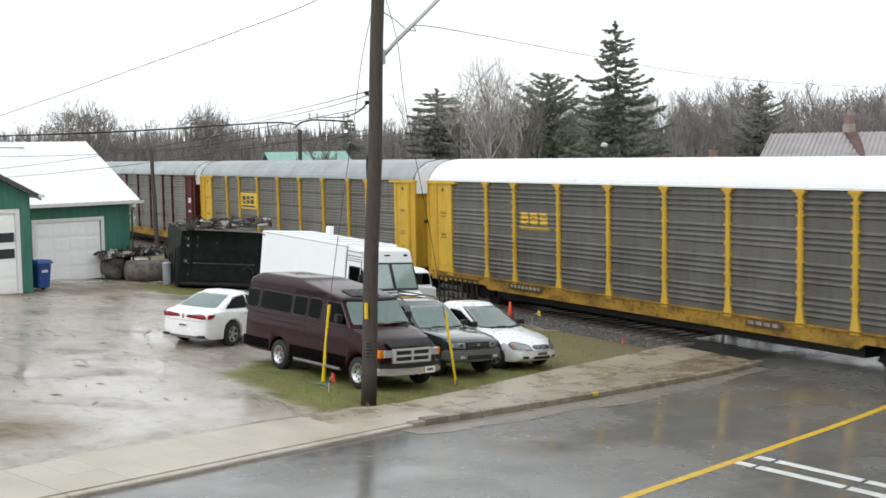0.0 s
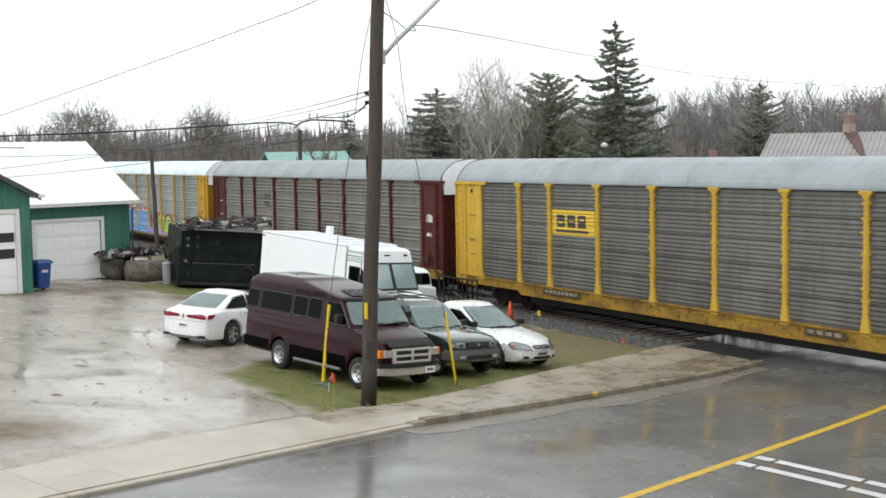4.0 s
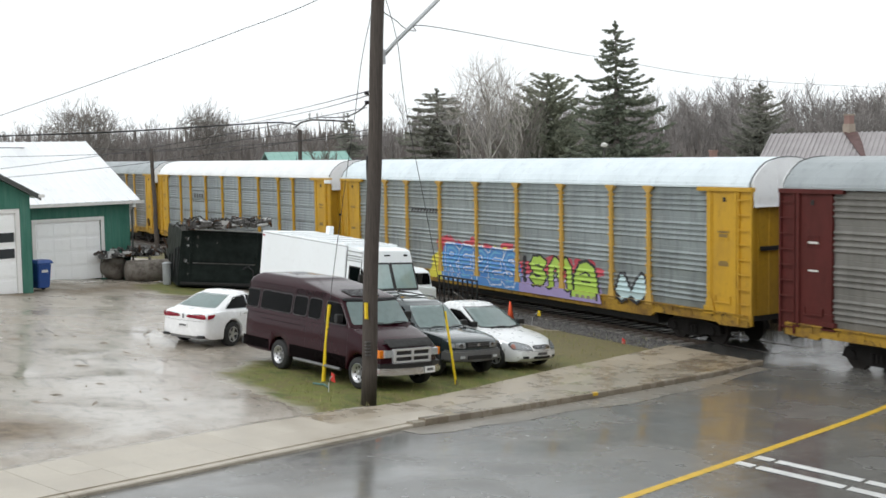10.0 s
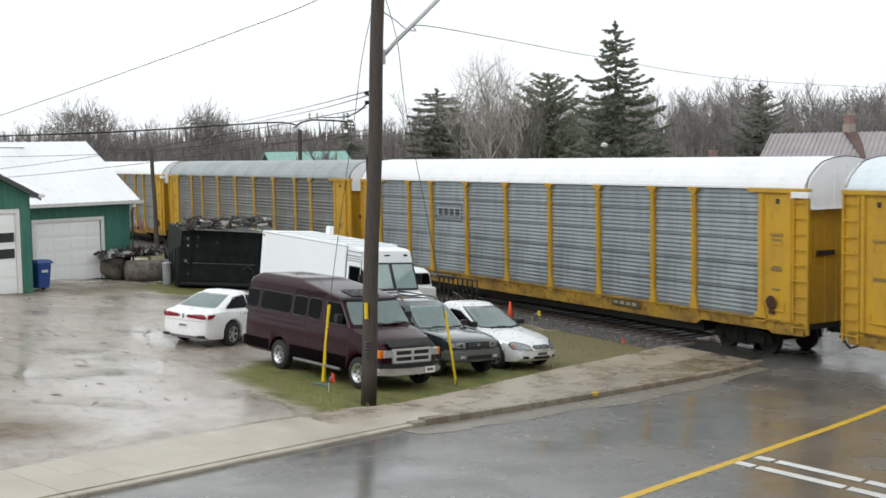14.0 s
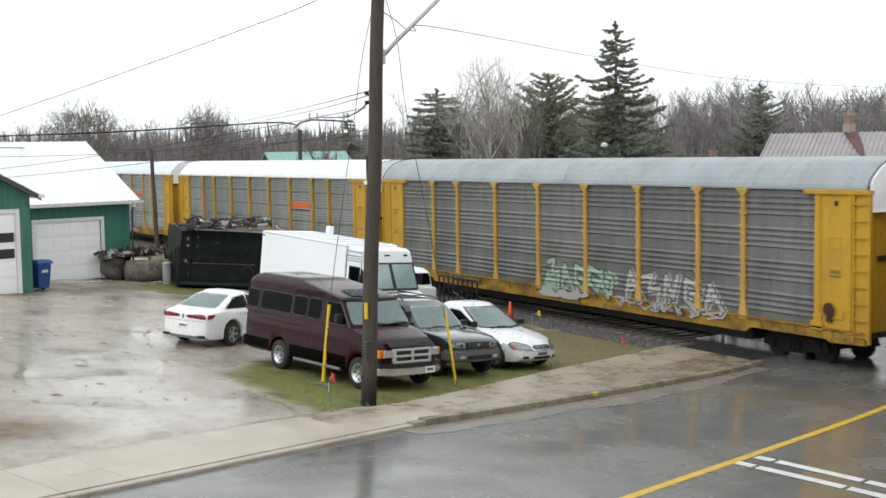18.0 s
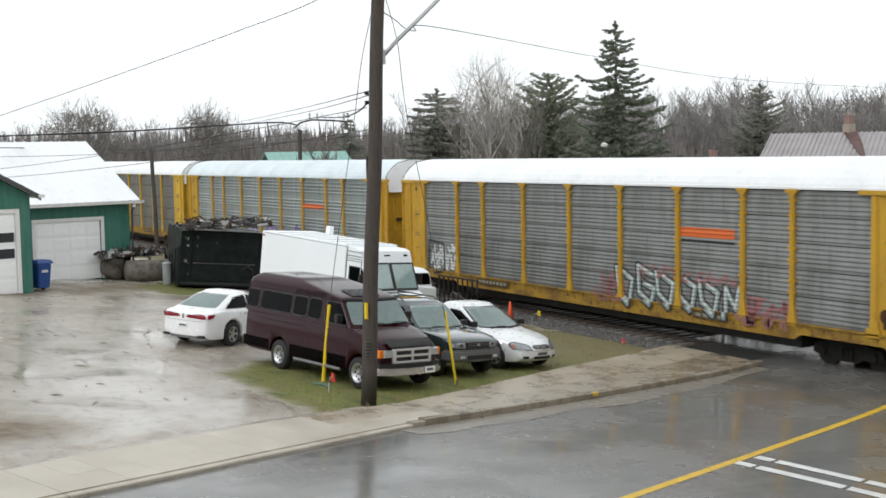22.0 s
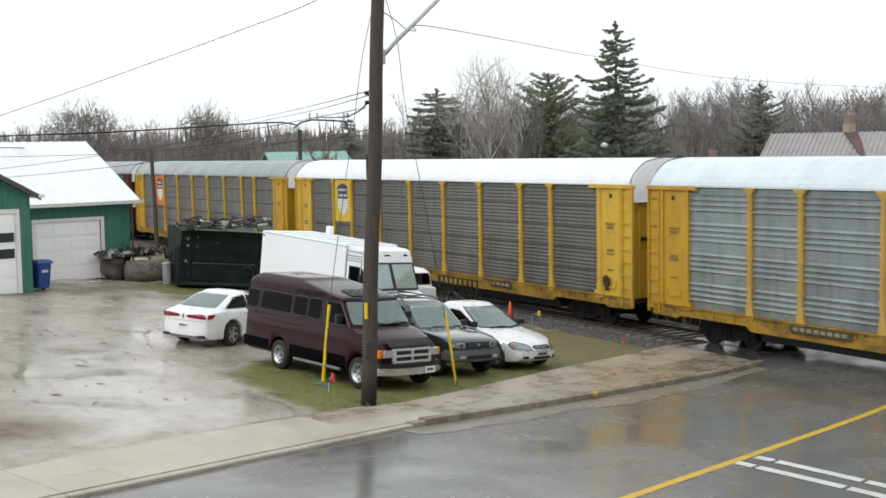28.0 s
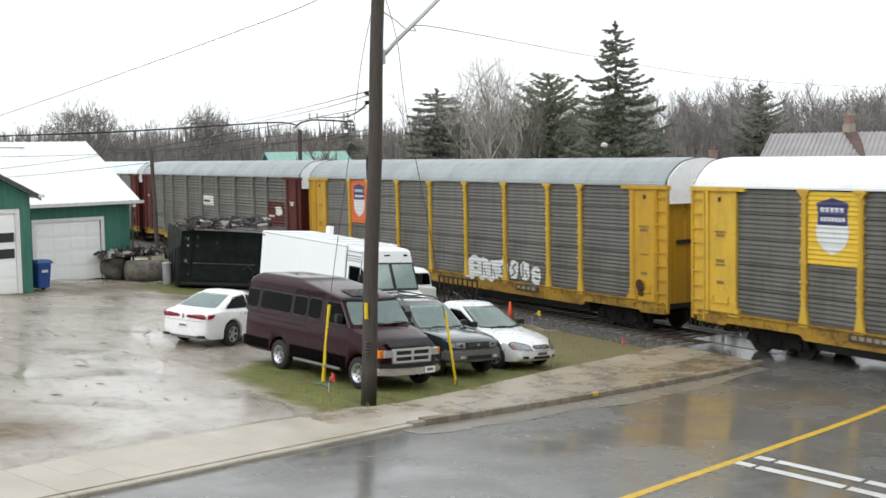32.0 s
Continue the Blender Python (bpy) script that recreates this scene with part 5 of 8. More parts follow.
    def tip(self, y, z, front=True):
        """Where the nose or the tail lies at y and z."""
        a, b2 = (self.wb, self.front) if front else (0.0, self.rear)
        if not self.holds(b2, y, z):
            for _ in range(22):
                m = (a + b2) / 2
                a, b2 = (m, b2) if self.holds(m, y, z) else (a, m)
        return self.bent(b2, y, z).x

    def tip_plate(self, name, poly, mat, front=True, lift=0.010, label="", r=0.03, n=12):
        """A piece moulded to the nose or the tail, from its outline in y and z."""
        bm = B()
        ring = round_poly(poly, r) if r else poly
        lo, hi = min(p[0] for p in ring) + 0.001, max(p[0] for p in ring) - 0.001
        cols = []
        for i in range(n + 1):
            y = lo + (hi - lo) * i / n
            zs = [p[1] + (q[1] - p[1]) * (y - p[0]) / (q[0] - p[0]) for p, q in zip(ring, ring[1:] + ring[:1]) if min(p[0], q[0]) <= y <= max(p[0], q[0]) and abs(q[0] - p[0]) > 1e-6]
            a, b2 = min(zs), max(zs)
            cols.append([bm.verts.new((self.tip(y, z, front) + (lift if front else -lift), y * 1.006, z)) for z in (a, a + (b2 - a) / 3, a + (b2 - a) * 2 / 3, b2)])
        for u, v in zip(cols, cols[1:]):
            for j in range(3):
                bm.faces.new((u[j], v[j], v[j + 1], u[j + 1]))
        bmesh.ops.solidify(bm, geom=bm.faces[:], thickness=0.014)
        return part(name, bm, mat, self.c, label)

    def wipers(self, x, z, half):
        for y0, y1 in ((-half, -0.05), (0.05, half)):
            b = B()
            tube(b, [(x + 0.03, y0, z - 0.01), (x - 0.02, y0 + 0.3, z + 0.045), (x - 0.01, y1, z + 0.03)], 0.011, 5)
            part("wiper", b, V_BLACKTRIM, self.c)


def lump(parent, name, mat, x0, x1, y0, y1, z0, z1, bevel=0.02, label="", m=None):
    b = B()
    box(b, x0, x1, y0, y1, z0, z1, bevel, m)
    return part(name, b, mat, parent, label)


def mirror_pair(c, x, w, z, mat):
    for s in (-1, 1):
        b = B()
        box(b, x - 0.07, x + 0.05, *sorted((s * (w - 0.06), s * (w + 0.17))), z, z + 0.14, 0.03)
        part("door_mirror", b, mat, c)


def white_sedan():
    c = parked("sedan_car", -33.2, -14.2, 122, "clean white four-door sedan with red tail lamps", "car", 2.73)
    car = Car(c, dict(w=0.915, wb=2.73, z0=0.24, r=0.345, rear=-1.08, front=3.75, paint=V_WHITE, spokes=5, bow=0.22, crown=0.06, waist=0.6,
                      top=[(-1.08, 0.97), (-1.0, 1.02), (-0.6, 1.06), (-0.35, 1.07), (0.6, 1.03), (2.2, 0.97), (3.1, 0.86), (3.6, 0.72), (3.75, 0.58)],
                      plan=[(-1.08, 0.72), (-0.95, 0.80), (-0.7, 0.87), (0.0, 0.915), (2.7, 0.915), (3.3, 0.88), (3.75, 0.72)],
                      cab_z=(0.96, 1.42), dome=0.055, cab_bow=0.14, boxy=5.5,
                      cab_front=[(0.96, 2.30), (1.38, 1.22), (1.44, 1.0)], cab_rear=[(0.96, -0.92), (1.08, -0.60), (1.36, 0.14), (1.44, 0.50)],
                      cab_half=[(0.96, 0.86), (1.08, 0.80), (1.34, 0.67), (1.42, 0.59), (1.47, 0.50)]))
    car.end_pane("rear_window", 1.08, 1.39, 0.66, 0.50, V_SHIELD, False, 0.010, "rear window with the sky's pale reflection put into its colour")
    car.end_pane("windscreen", 1.02, 1.385, 0.74, 0.54, V_SHIELD)
    car.side_plate("window_surround", [(-0.30, 1.045), (0.22, 1.36), (0.75, 1.395), (1.15, 1.375), (1.93, 1.01), (0.76, 1.025)], V_CHROME, True, 0.07, 0.004, "thin chrome window surround")
    car.side_plate("side_window", [(-0.22, 1.065), (0.24, 1.345), (0.72, 1.378), (0.74, 1.045)], V_GLASS, True, 0.05, 0.010, "dark tinted side window")
    car.side_plate("side_window", [(0.80, 1.045), (0.78, 1.378), (1.12, 1.36), (1.85, 1.03)], V_GLASS, True, 0.05, 0.010, "dark tinted side window")
    for x in (0.30, 0.77, 1.95):
        car.side_band("door_seam", x, x + 0.010, 0.36 if x > 0.5 else 0.82, 0.95, V_GREYPLASTIC, False, 0.002, "", 1, 5)
    car.side_band("sill_trim", 0.46, 2.28, 0.265, 0.33, V_WHITE, False, 0.012)
    for sd in (-1, 1):
        car.tip_plate("tail_lamp", [(sd * 0.11, 0.835), (sd * 0.11, 0.895), (sd * 0.45, 0.925), (sd * 0.705, 0.925), (sd * 0.715, 0.80), (sd * 0.45, 0.815)], V_RED, False, 0.012, "long red tail lamp")
        car.tip_plate("lamp_strip", [(sd * 0.14, 0.905), (sd * 0.14, 0.918), (sd * 0.60, 0.942), (sd * 0.60, 0.930)], V_CHROME, False, 0.014, "thin chrome strip over the lamp", 0)
        car.side_plate("tail_lamp_wing", [(-0.98, 0.80), (-0.98, 0.925), (-0.74, 0.94), (-0.80, 0.85)], V_RED, False, 0.02, 0.010, "red lens wrapping round the corner", (sd,))
        lump(c, "exhaust_tip", V_BLACKTRIM, -1.07, -0.92, *sorted((sd * 0.48, sd * 0.70)), 0.285, 0.36, 0.02, "dark twin exhaust tip")
        car.tip_plate("headlamp", [(sd * 0.42, 0.58), (sd * 0.42, 0.66), (sd * 0.70, 0.68), (sd * 0.70, 0.60)], V_LAMP)
        for x in (0.45, 1.45):
            lump(c, "door_handle", V_CHROME, x, x + 0.16, *sorted((sd * 0.878, sd * 0.918)), 0.885, 0.912, 0.006)
    car.tip_plate("emblem_bar", [(-0.03, 0.80), (-0.03, 0.93), (0.03, 0.93), (0.03, 0.80)], V_CHROME, False, 0.016, "chrome bar between the lamps", 0)
    plate = lump(c, "number_plate", V_WHITE, -1.098, -1.078, -0.16, 0.16, 0.56, 0.68, 0.004, "white number plate")
    lump(plate, "plate_bar", V_GREYPLASTIC, -1.102, -1.098, -0.12, 0.12, 0.59, 0.64, 0)
    car.tip_plate("bumper_seam", [(-0.66, 0.735), (-0.66, 0.742), (0.66, 0.742), (0.66, 0.735)], V_GREYPLASTIC, False, 0.004, "", 0)
    lump(c, "rear_valance", V_GREYPLASTIC, -1.04, -0.8, -0.46, 0.46, 0.25, 0.33, 0.03)
    mirror_pair(c, 1.75, 0.86, 0.98, V_WHITE)


def maroon_van():
    c = parked("conversion_van", -28.72, -13.04, 11, "maroon high-roof conversion van parked on the grass", "van", 3.24)
    car = Car(c, dict(w=1.0, wb=3.24, z0=0.38, r=0.37, rear=-1.75, front=4.0, paint=V_MAROON, spokes=0, bow=0.16, crown=0.05, waist=0.62,
                      top=[(-1.75, 1.40), (2.75, 1.43), (3.1, 1.35), (3.6, 1.21), (3.88, 1.09), (4.0, 1.0)],
                      plan=[(-1.75, 0.95), (-1.5, 0.985), (0.0, 1.0), (2.8, 1.0), (3.4, 0.975), (4.0, 0.86)],
                      cab_z=(1.34, 2.29), dome=0.05, cab_bow=0.12, boxy=22.0,
                      cab_front=[(1.34, 2.99), (1.97, 2.46), (2.02, 2.32), (2.12, 1.75), (2.21, 1.15), (2.29, 0.55)],
                      cab_rear=[(1.34, -1.75), (2.08, -1.73), (2.2, -1.66), (2.29, -1.45)],
                      cab_half=[(1.34, 0.975), (1.95, 0.885), (2.0, 0.88), (2.12, 0.85), (2.22, 0.78), (2.29, 0.68)]))
    car.end_pane("windscreen", 1.43, 1.925, 0.86, 0.78, V_SHIELD)
    car.end_pane("sun_visor", 1.93, 1.985, 0.84, 0.82, V_BLACKTRIM, True, 0.03, "dark visor lip over the windscreen")
    car.end_pane("rear_window", 1.5, 1.9, 0.75, 0.70, V_GLASS, False)
    car.end_pane("roof_vent", 2.035, 2.135, 0.44, 0.40, V_GLASS, True, 0.012, "dark glass roof panel on the front slope")
    for poly in ([(-1.60, 1.47), (-1.58, 1.88), (-1.04, 1.895), (-1.05, 1.46)], [(-0.94, 1.46), (-0.92, 1.90), (0.42, 1.90), (0.42, 1.455)],
                 [(0.52, 1.455), (0.52, 1.90), (1.08, 1.90), (1.08, 1.455)], [(1.16, 1.455), (1.16, 1.90), (1.66, 1.90), (1.66, 1.455)],
                 [(1.86, 1.42), (1.86, 1.90), (2.36, 1.88), (2.72, 1.42)]):
        mid = (sum(p[0] for p in poly) / 4, sum(p[1] for p in poly) / 4)
        car.side_plate("window_frame", [(mid[0] + (x - mid[0]) * (1 + 0.03 / abs(x - mid[0])), mid[1] + (z - mid[1]) * (1 + 0.028 / abs(z - mid[1]))) for x, z in poly], V_SEAL, True, 0.10, 0.003)
        car.side_plate("side_window", poly, V_GLASS, True, 0.09, 0.008, "dark tinted side window")
    car.side_band("lower_panel", 0.46, 2.78, 0.40, 0.70, V_MAROON_LOW, label="darker lower body band")
    car.side_band("lower_panel", -1.68, -0.46, 0.44, 0.70, V_MAROON_LOW, label="darker lower body band")
    car.side_band("body_crease", -1.7, 2.9, 1.385, 1.40, V_MAROON_LOW, False, 0.006)
    # mouldings of the raised roof
    for za, zb, x0, x1 in ((1.955, 1.98, -1.55, 2.25), (2.025, 2.045, -1.55, 0.45), (2.085, 2.10, -1.5, 0.45)):
        car.side_band("roof_moulding", x0, x1, za, zb, V_MAROON, True, 0.018, "", 20, 2)
    car.side_band("roof_side_panel", 0.52, 1.75, 1.985, 2.08, V_MAROON, True, 0.014, "raised side panel of the high roof", 14, 4)
    for x in (1.12, 1.77, 2.80):
        car.side_band("door_seam", x, x + 0.007, 0.48, 1.38, V_BLACKTRIM, False, 0.001, "", 1, 6)
    car.side_band("slide_track", -0.9, 1.1, 1.20, 1.212, V_MAROON_LOW, False, 0.004)
    for sd in (-1, 1):
        lump(c, "headlamp", V_LAMP, 3.80, 3.99, *sorted((sd * 0.56, sd * 0.80)), 0.80, 0.965, 0.02, "clear square headlamp")
        lump(c, "turn_signal", V_AMBER, 3.70, 3.935, *sorted((sd * 0.78, sd * 0.905)), 0.79, 0.965, 0.02, "amber corner lamp")
        lump(c, "side_mirror", V_BLACKTRIM, 2.46, 2.58, *sorted((sd * 0.95, sd * 1.14)), 1.46, 1.66, 0.04)
        b = B()
        tube(b, [(0.70, sd * 1.0, 0.37), (2.60, sd * 1.0, 0.37)], 0.042, 8)
        part("running_board", b, V_RAILING, c, "grey tubular running board")
        lump(c, "door_handle", V_BLACKTRIM, 1.92, 2.06, *sorted((sd * 0.97, sd * 0.995)), 1.22, 1.26, 0.006)
    gr = B()
    for z in (0.69, 0.83, 0.972):
        box(gr, 3.93, 4.035, -0.55, 0.55, z - 0.026, z + 0.026, 0.010)
    for y in (-0.525, 0.0, 0.525):
        box(gr, 3.93, 4.035, y - 0.032, y + 0.032, 0.67, 0.99, 0.010)
    part("grille_frame", gr, V_BRIGHT, c, "chrome cross-bar grille frame")
    lump(c, "grille", V_BLACKTRIM, 3.90, 4.0, -0.54, 0.54, 0.68, 0.98, 0.01)
    g = B()
    sheet(g, [(3.74, -0.68, 1.165), (3.90, -0.66, 1.095), (3.97, -0.64, 1.02), (3.97, 0.64, 1.02), (3.90, 0.66, 1.095), (3.74, 0.68, 1.165)], (0.012, 0, 0.02))
    part("bonnet_guard", g, M_BLACK, c, "black bonnet bug guard")
    b = B()
    prism(b, [(3.6, -0.99), (3.96, -0.92), (4.12, -0.6), (4.15, 0), (4.12, 0.6), (3.96, 0.92), (3.6, 0.99), (3.6, 0.8), (3.95, 0.0), (3.6, -0.8)], 0.40, 0.56, "z")
    bmesh.ops.bevel(b, geom=[e for e in b.edges if abs(e.verts[0].co.z - e.verts[1].co.z) < 0.01], offset=0.03, segments=2, affect="EDGES")
    part("bumper", b, V_CHROME, c, "chrome front bumper")
    b = B()
    prism(b, [(3.6, -0.97), (3.95, -0.90), (4.09, -0.55), (4.12, 0), (4.09, 0.55), (3.95, 0.90), (3.6, 0.97)], 0.56, 0.66, "z")
    part("bumper_top", b, V_BLACKTRIM, c)
    plate = lump(c, "number_plate", V_WHITE, 4.15, 4.165, 0.28, 0.58, 0.42, 0.57, 0.004, "white number plate")
    lump(plate, "plate_bar", V_GREYPLASTIC, 4.165, 4.17, 0.34, 0.52, 0.47, 0.53, 0)
    lump(c, "rear_bumper", V_BLACKTRIM, -1.86, -1.7, -0.9, 0.9, 0.42, 0.56, 0.03)
    lump(c, "tow_hitch", V_BLACKTRIM, -2.0, -1.84, -0.12, 0.12, 0.40, 0.47, 0.01)
    car.wipers(2.97, 1.43, 0.66)


def dark_suv():
    c = parked("suv_car", -29.35, -10.25, 8, "dark green-grey sport utility car with grey bumper", "car", 2.7)
    car = Car(c, dict(w=0.88, wb=2.7, z0=0.38, r=0.36, rear=-1.3, front=3.45, paint=V_GREEN, spokes=6, bow=0.16, crown=0.035, waist=0.6,
                      top=[(-1.3, 1.10), (2.1, 1.12), (2.9, 1.06), (3.3, 1.0), (3.45, 0.93)],
                      plan=[(-1.3, 0.82), (-1.0, 0.87), (0, 0.88), (2.7, 0.88), (3.2, 0.84), (3.45, 0.74)],
                      cab_z=(1.03, 1.67), dome=0.07, cab_bow=0.12, boxy=12.0,
                      cab_front=[(1.03, 2.20), (1.62, 1.40), (1.70, 1.15)], cab_rear=[(1.03, -1.28), (1.6, -1.06), (1.70, -0.88)],
                      cab_half=[(1.03, 0.83), (1.6, 0.69), (1.70, 0.60)]))
    car.end_pane("windscreen", 1.125, 1.61, 0.74, 0.60, V_SHIELD)
    car.end_pane("rear_window", 1.15, 1.58, 0.68, 0.58, V_GLASS, False)
    for poly in ([(-1.08, 1.13), (-0.92, 1.58), (-0.2, 1.60), (-0.2, 1.13)], [(-0.1, 1.13), (-0.1, 1.60), (0.62, 1.60), (0.62, 1.13)], [(0.72, 1.13), (0.72, 1.60), (1.18, 1.58), (1.82, 1.13)]):
        car.side_plate("side_window", poly, V_GLASS, True, 0.05, 0.007, "dark tinted side window")
    for x in (0.67, 1.86):
        car.side_band("door_seam", x, x + 0.007, 0.48, 1.06, V_BLACKTRIM, False, 0.001, "", 1, 5)
    car.side_band("lower_cladding", 0.46, 2.24, 0.40, 0.62, V_GREYPLASTIC, label="grey lower cladding")
    for sd in (-1, 1):
        car.tip_plate("headlamp", [(sd * 0.38, 0.765), (sd * 0.38, 0.895), (sd * 0.66, 0.90), (sd * 0.66, 0.775)], V_LAMP, True, 0.012, "clear headlamp", 0.025)
        car.tip_plate("lamp_eye", [(sd * 0.44, 0.785), (sd * 0.44, 0.875), (sd * 0.56, 0.875), (sd * 0.56, 0.785)], V_CHROME, True, 0.018, "", 0.03, 8)
        car.tip_plate("turn_signal", [(sd * 0.67, 0.78), (sd * 0.67, 0.895), (sd * 0.735, 0.89), (sd * 0.735, 0.79)], V_LAMP, True, 0.014, "clear corner lamp", 0.015, 6)
        car.tip_plate("grille_surround", [(sd * 0.30, 0.775), (sd * 0.30, 0.91), (sd * 0.37, 0.905), (sd * 0.37, 0.77)], V_GREEN, True, 0.016, "", 0.01, 4)
        b = B()
        tube(b, [(-0.8, sd * 0.55, 1.70), (-0.7, sd * 0.55, 1.78), (0.85, sd * 0.55, 1.78), (1.0, sd * 0.55, 1.70)], 0.018, 6)
        part("roof_rail", b, V_BLACKTRIM, c)
        lump(c, "fog_lamp", V_LAMP, 3.48, 3.53, *sorted((sd * 0.46, sd * 0.58)), 0.52, 0.59, 0.012)
    for x in (-0.3, 0.5):
        b = B()
        tube(b, [(x, -0.56, 1.78), (x, 0.56, 1.78)], 0.016, 6)
        part("roof_bar", b, V_BLACKTRIM, c)
    lump(c, "grille", V_BLACKTRIM, 3.36, 3.465, -0.36, 0.36, 0.79, 0.92, 0.02)
    for z in (0.825, 0.87):
        lump(c, "grille_bar", V_GREYPLASTIC, 3.46, 3.475, -0.34, 0.34, z, z + 0.015, 0.003)
    lump(c, "badge", V_CHROME, 3.465, 3.485, -0.05, 0.05, 0.82, 0.89, 0.01)
    b = B()
    prism(b, [(3.1, -0.88), (3.38, -0.80), (3.52, -0.4), (3.55, 0), (3.52, 0.4), (3.38, 0.80), (3.1, 0.88)], 0.44, 0.72, "z")
    bmesh.ops.bevel(b, geom=[e for e in b.edges if abs(e.verts[0].co.z - e.verts[1].co.z) < 0.01], offset=0.04, segments=2, affect="EDGES")
    part("bumper", b, V_GREYPLASTIC, c, "scuffed grey front bumper")
    lump(c, "air_intake", V_BLACKTRIM, 3.50, 3.56, -0.38, 0.38, 0.50, 0.60, 0.01)
    mirror_pair(c, 1.75, 0.84, 1.10, V_BLACKTRIM)
    car.wipers(2.13, 1.12, 0.62)


def silver_sedan():
    c = parked("sedan_car", -30.05, -8.15, 12, "silver four-door car with a white roof, parked on grass", "car", 2.65)
    c.matrix_world = c.matrix_world @ Matrix.Scale(1.04, 4)
    car = Car(c, dict(w=0.86, wb=2.65, z0=0.22, r=0.315, rear=-1.05, front=3.5, paint=V_SILVER, spokes=5, bow=0.30, crown=0.07, waist=0.6,
                      top=[(-1.05, 0.92), (-0.5, 0.99), (2.0, 0.97), (2.4, 0.925), (2.9, 0.84), (3.2, 0.77), (3.38, 0.70), (3.5, 0.60)],
                      plan=[(-1.05, 0.76), (-0.7, 0.84), (0, 0.86), (2.6, 0.86), (2.95, 0.845), (3.25, 0.79), (3.42, 0.70), (3.5, 0.60)],
                      cab_z=(0.90, 1.44), dome=0.06, cab_bow=0.16, boxy=6.5, roof=V_SILVERROOF,
                      cab_front=[(0.90, 2.30), (1.39, 1.30), (1.45, 1.06)], cab_rear=[(0.90, -0.85), (1.36, 0.0), (1.45, 0.35)],
                      cab_half=[(0.90, 0.845), (1.02, 0.815), (1.36, 0.70), (1.43, 0.63), (1.48, 0.55)]))
    car.end_pane("windscreen_seal", 0.955, 1.410, 0.775, 0.615, V_BLACKTRIM, True, 0.006)
    car.end_pane("windscreen", 0.98, 1.392, 0.75, 0.592, V_SHIELD, True, 0.012)
    car.end_pane("rear_window", 1.02, 1.35, 0.60, 0.48, V_SHIELD, False)
    car.side_plate("side_window", [(-0.42, 0.995), (0.0, 1.27), (0.14, 1.285), (0.10, 0.985)], V_GLASS, True, 0.04, 0.007, "dark rear quarter window")
    car.side_plate("side_window", [(0.16, 0.98), (0.20, 1.30), (0.70, 1.345), (0.70, 0.975)], V_GLASS, True, 0.04, 0.007, "dark tinted side window")
    car.side_plate("side_window", [(0.76, 0.975), (0.76, 1.345), (1.14, 1.325), (1.86, 0.965)], V_GLASS, True, 0.04, 0.007, "dark tinted side window")
    for x in (0.73, 1.86):
        car.side_band("door_seam", x, x + 0.008, 0.32, 0.90, V_GREYPLASTIC, False, 0.001, "", 1, 5)
    car.side_band("rub_strip", 0.42, 2.24, 0.52, 0.56, V_SILVER, False, 0.012)
    for sd in (-1, 1):
        car.tip_plate("lamp_surround", [(sd * 0.325, 0.53), (sd * 0.345, 0.655), (sd * 0.54, 0.715), (sd * 0.71, 0.722), (sd * 0.785, 0.67), (sd * 0.745, 0.54)], V_BLACKTRIM, True, 0.005, "", 0.03, 16)
        car.tip_plate("headlamp", [(sd * 0.34, 0.545), (sd * 0.36, 0.645), (sd * 0.55, 0.70), (sd * 0.70, 0.71), (sd * 0.77, 0.665), (sd * 0.73, 0.555)], V_LAMP, True, 0.012, "clear swept headlamp", 0.03, 16)
        car.tip_plate("lamp_eye", [(sd * 0.42, 0.57), (sd * 0.42, 0.625), (sd * 0.56, 0.645), (sd * 0.56, 0.57)], V_CHROME, True, 0.018, "", 0.02, 8)
        car.tip_plate("turn_signal", [(sd * 0.69, 0.565), (sd * 0.69, 0.685), (sd * 0.755, 0.66), (sd * 0.75, 0.575)], V_REDDISH, True, 0.018, "amber-red corner lamp", 0.015, 8)
        car.tip_plate("fog_lamp", [(sd * 0.42, 0.325), (sd * 0.42, 0.39), (sd * 0.58, 0.39), (sd * 0.58, 0.325)], V_BLACKTRIM, True, 0.008, "dark fog lamp recess", 0.02, 8)
        lump(c, "door_handle", V_SILVER, 0.92, 1.08, *sorted((sd * 0.83, sd * 0.875)), 0.80, 0.83, 0.008)
    car.tip_plate("grille", [(-0.30, 0.565), (-0.31, 0.64), (-0.2, 0.665), (0.2, 0.665), (0.31, 0.64), (0.30, 0.565)], V_BLACKTRIM, True, 0.008, "black grille with chrome bars", 0.02, 14)
    for z in (0.572, 0.605, 0.636):
        car.tip_plate("grille_bar", [(-0.29, z), (-0.29, z + 0.010), (0.29, z + 0.010), (0.29, z)], V_CHROME, True, 0.018, "", 0, 14)
    for y in (-0.15, 0.0, 0.15):
        car.tip_plate("grille_rib", [(y - 0.012, 0.57), (y - 0.012, 0.65), (y + 0.012, 0.65), (y + 0.012, 0.57)], V_CHROME, True, 0.018, "", 0, 2)
    car.tip_plate("bumper_seam", [(-0.66, 0.508), (-0.66, 0.515), (0.66, 0.515), (0.66, 0.508)], V_GREYPLASTIC, True, 0.003, "", 0, 16)
    car.tip_plate("air_intake", [(-0.30, 0.315), (-0.30, 0.385), (0.30, 0.385), (0.30, 0.315)], V_BLACKTRIM, True, 0.006, "black lower air intake", 0.02, 12)
    car.tip_plate("plate_mount", [(-0.17, 0.41), (-0.17, 0.48), (0.17, 0.48), (0.17, 0.41)], V_GREYPLASTIC, True, 0.006, "empty grey plate mount", 0.01, 6)
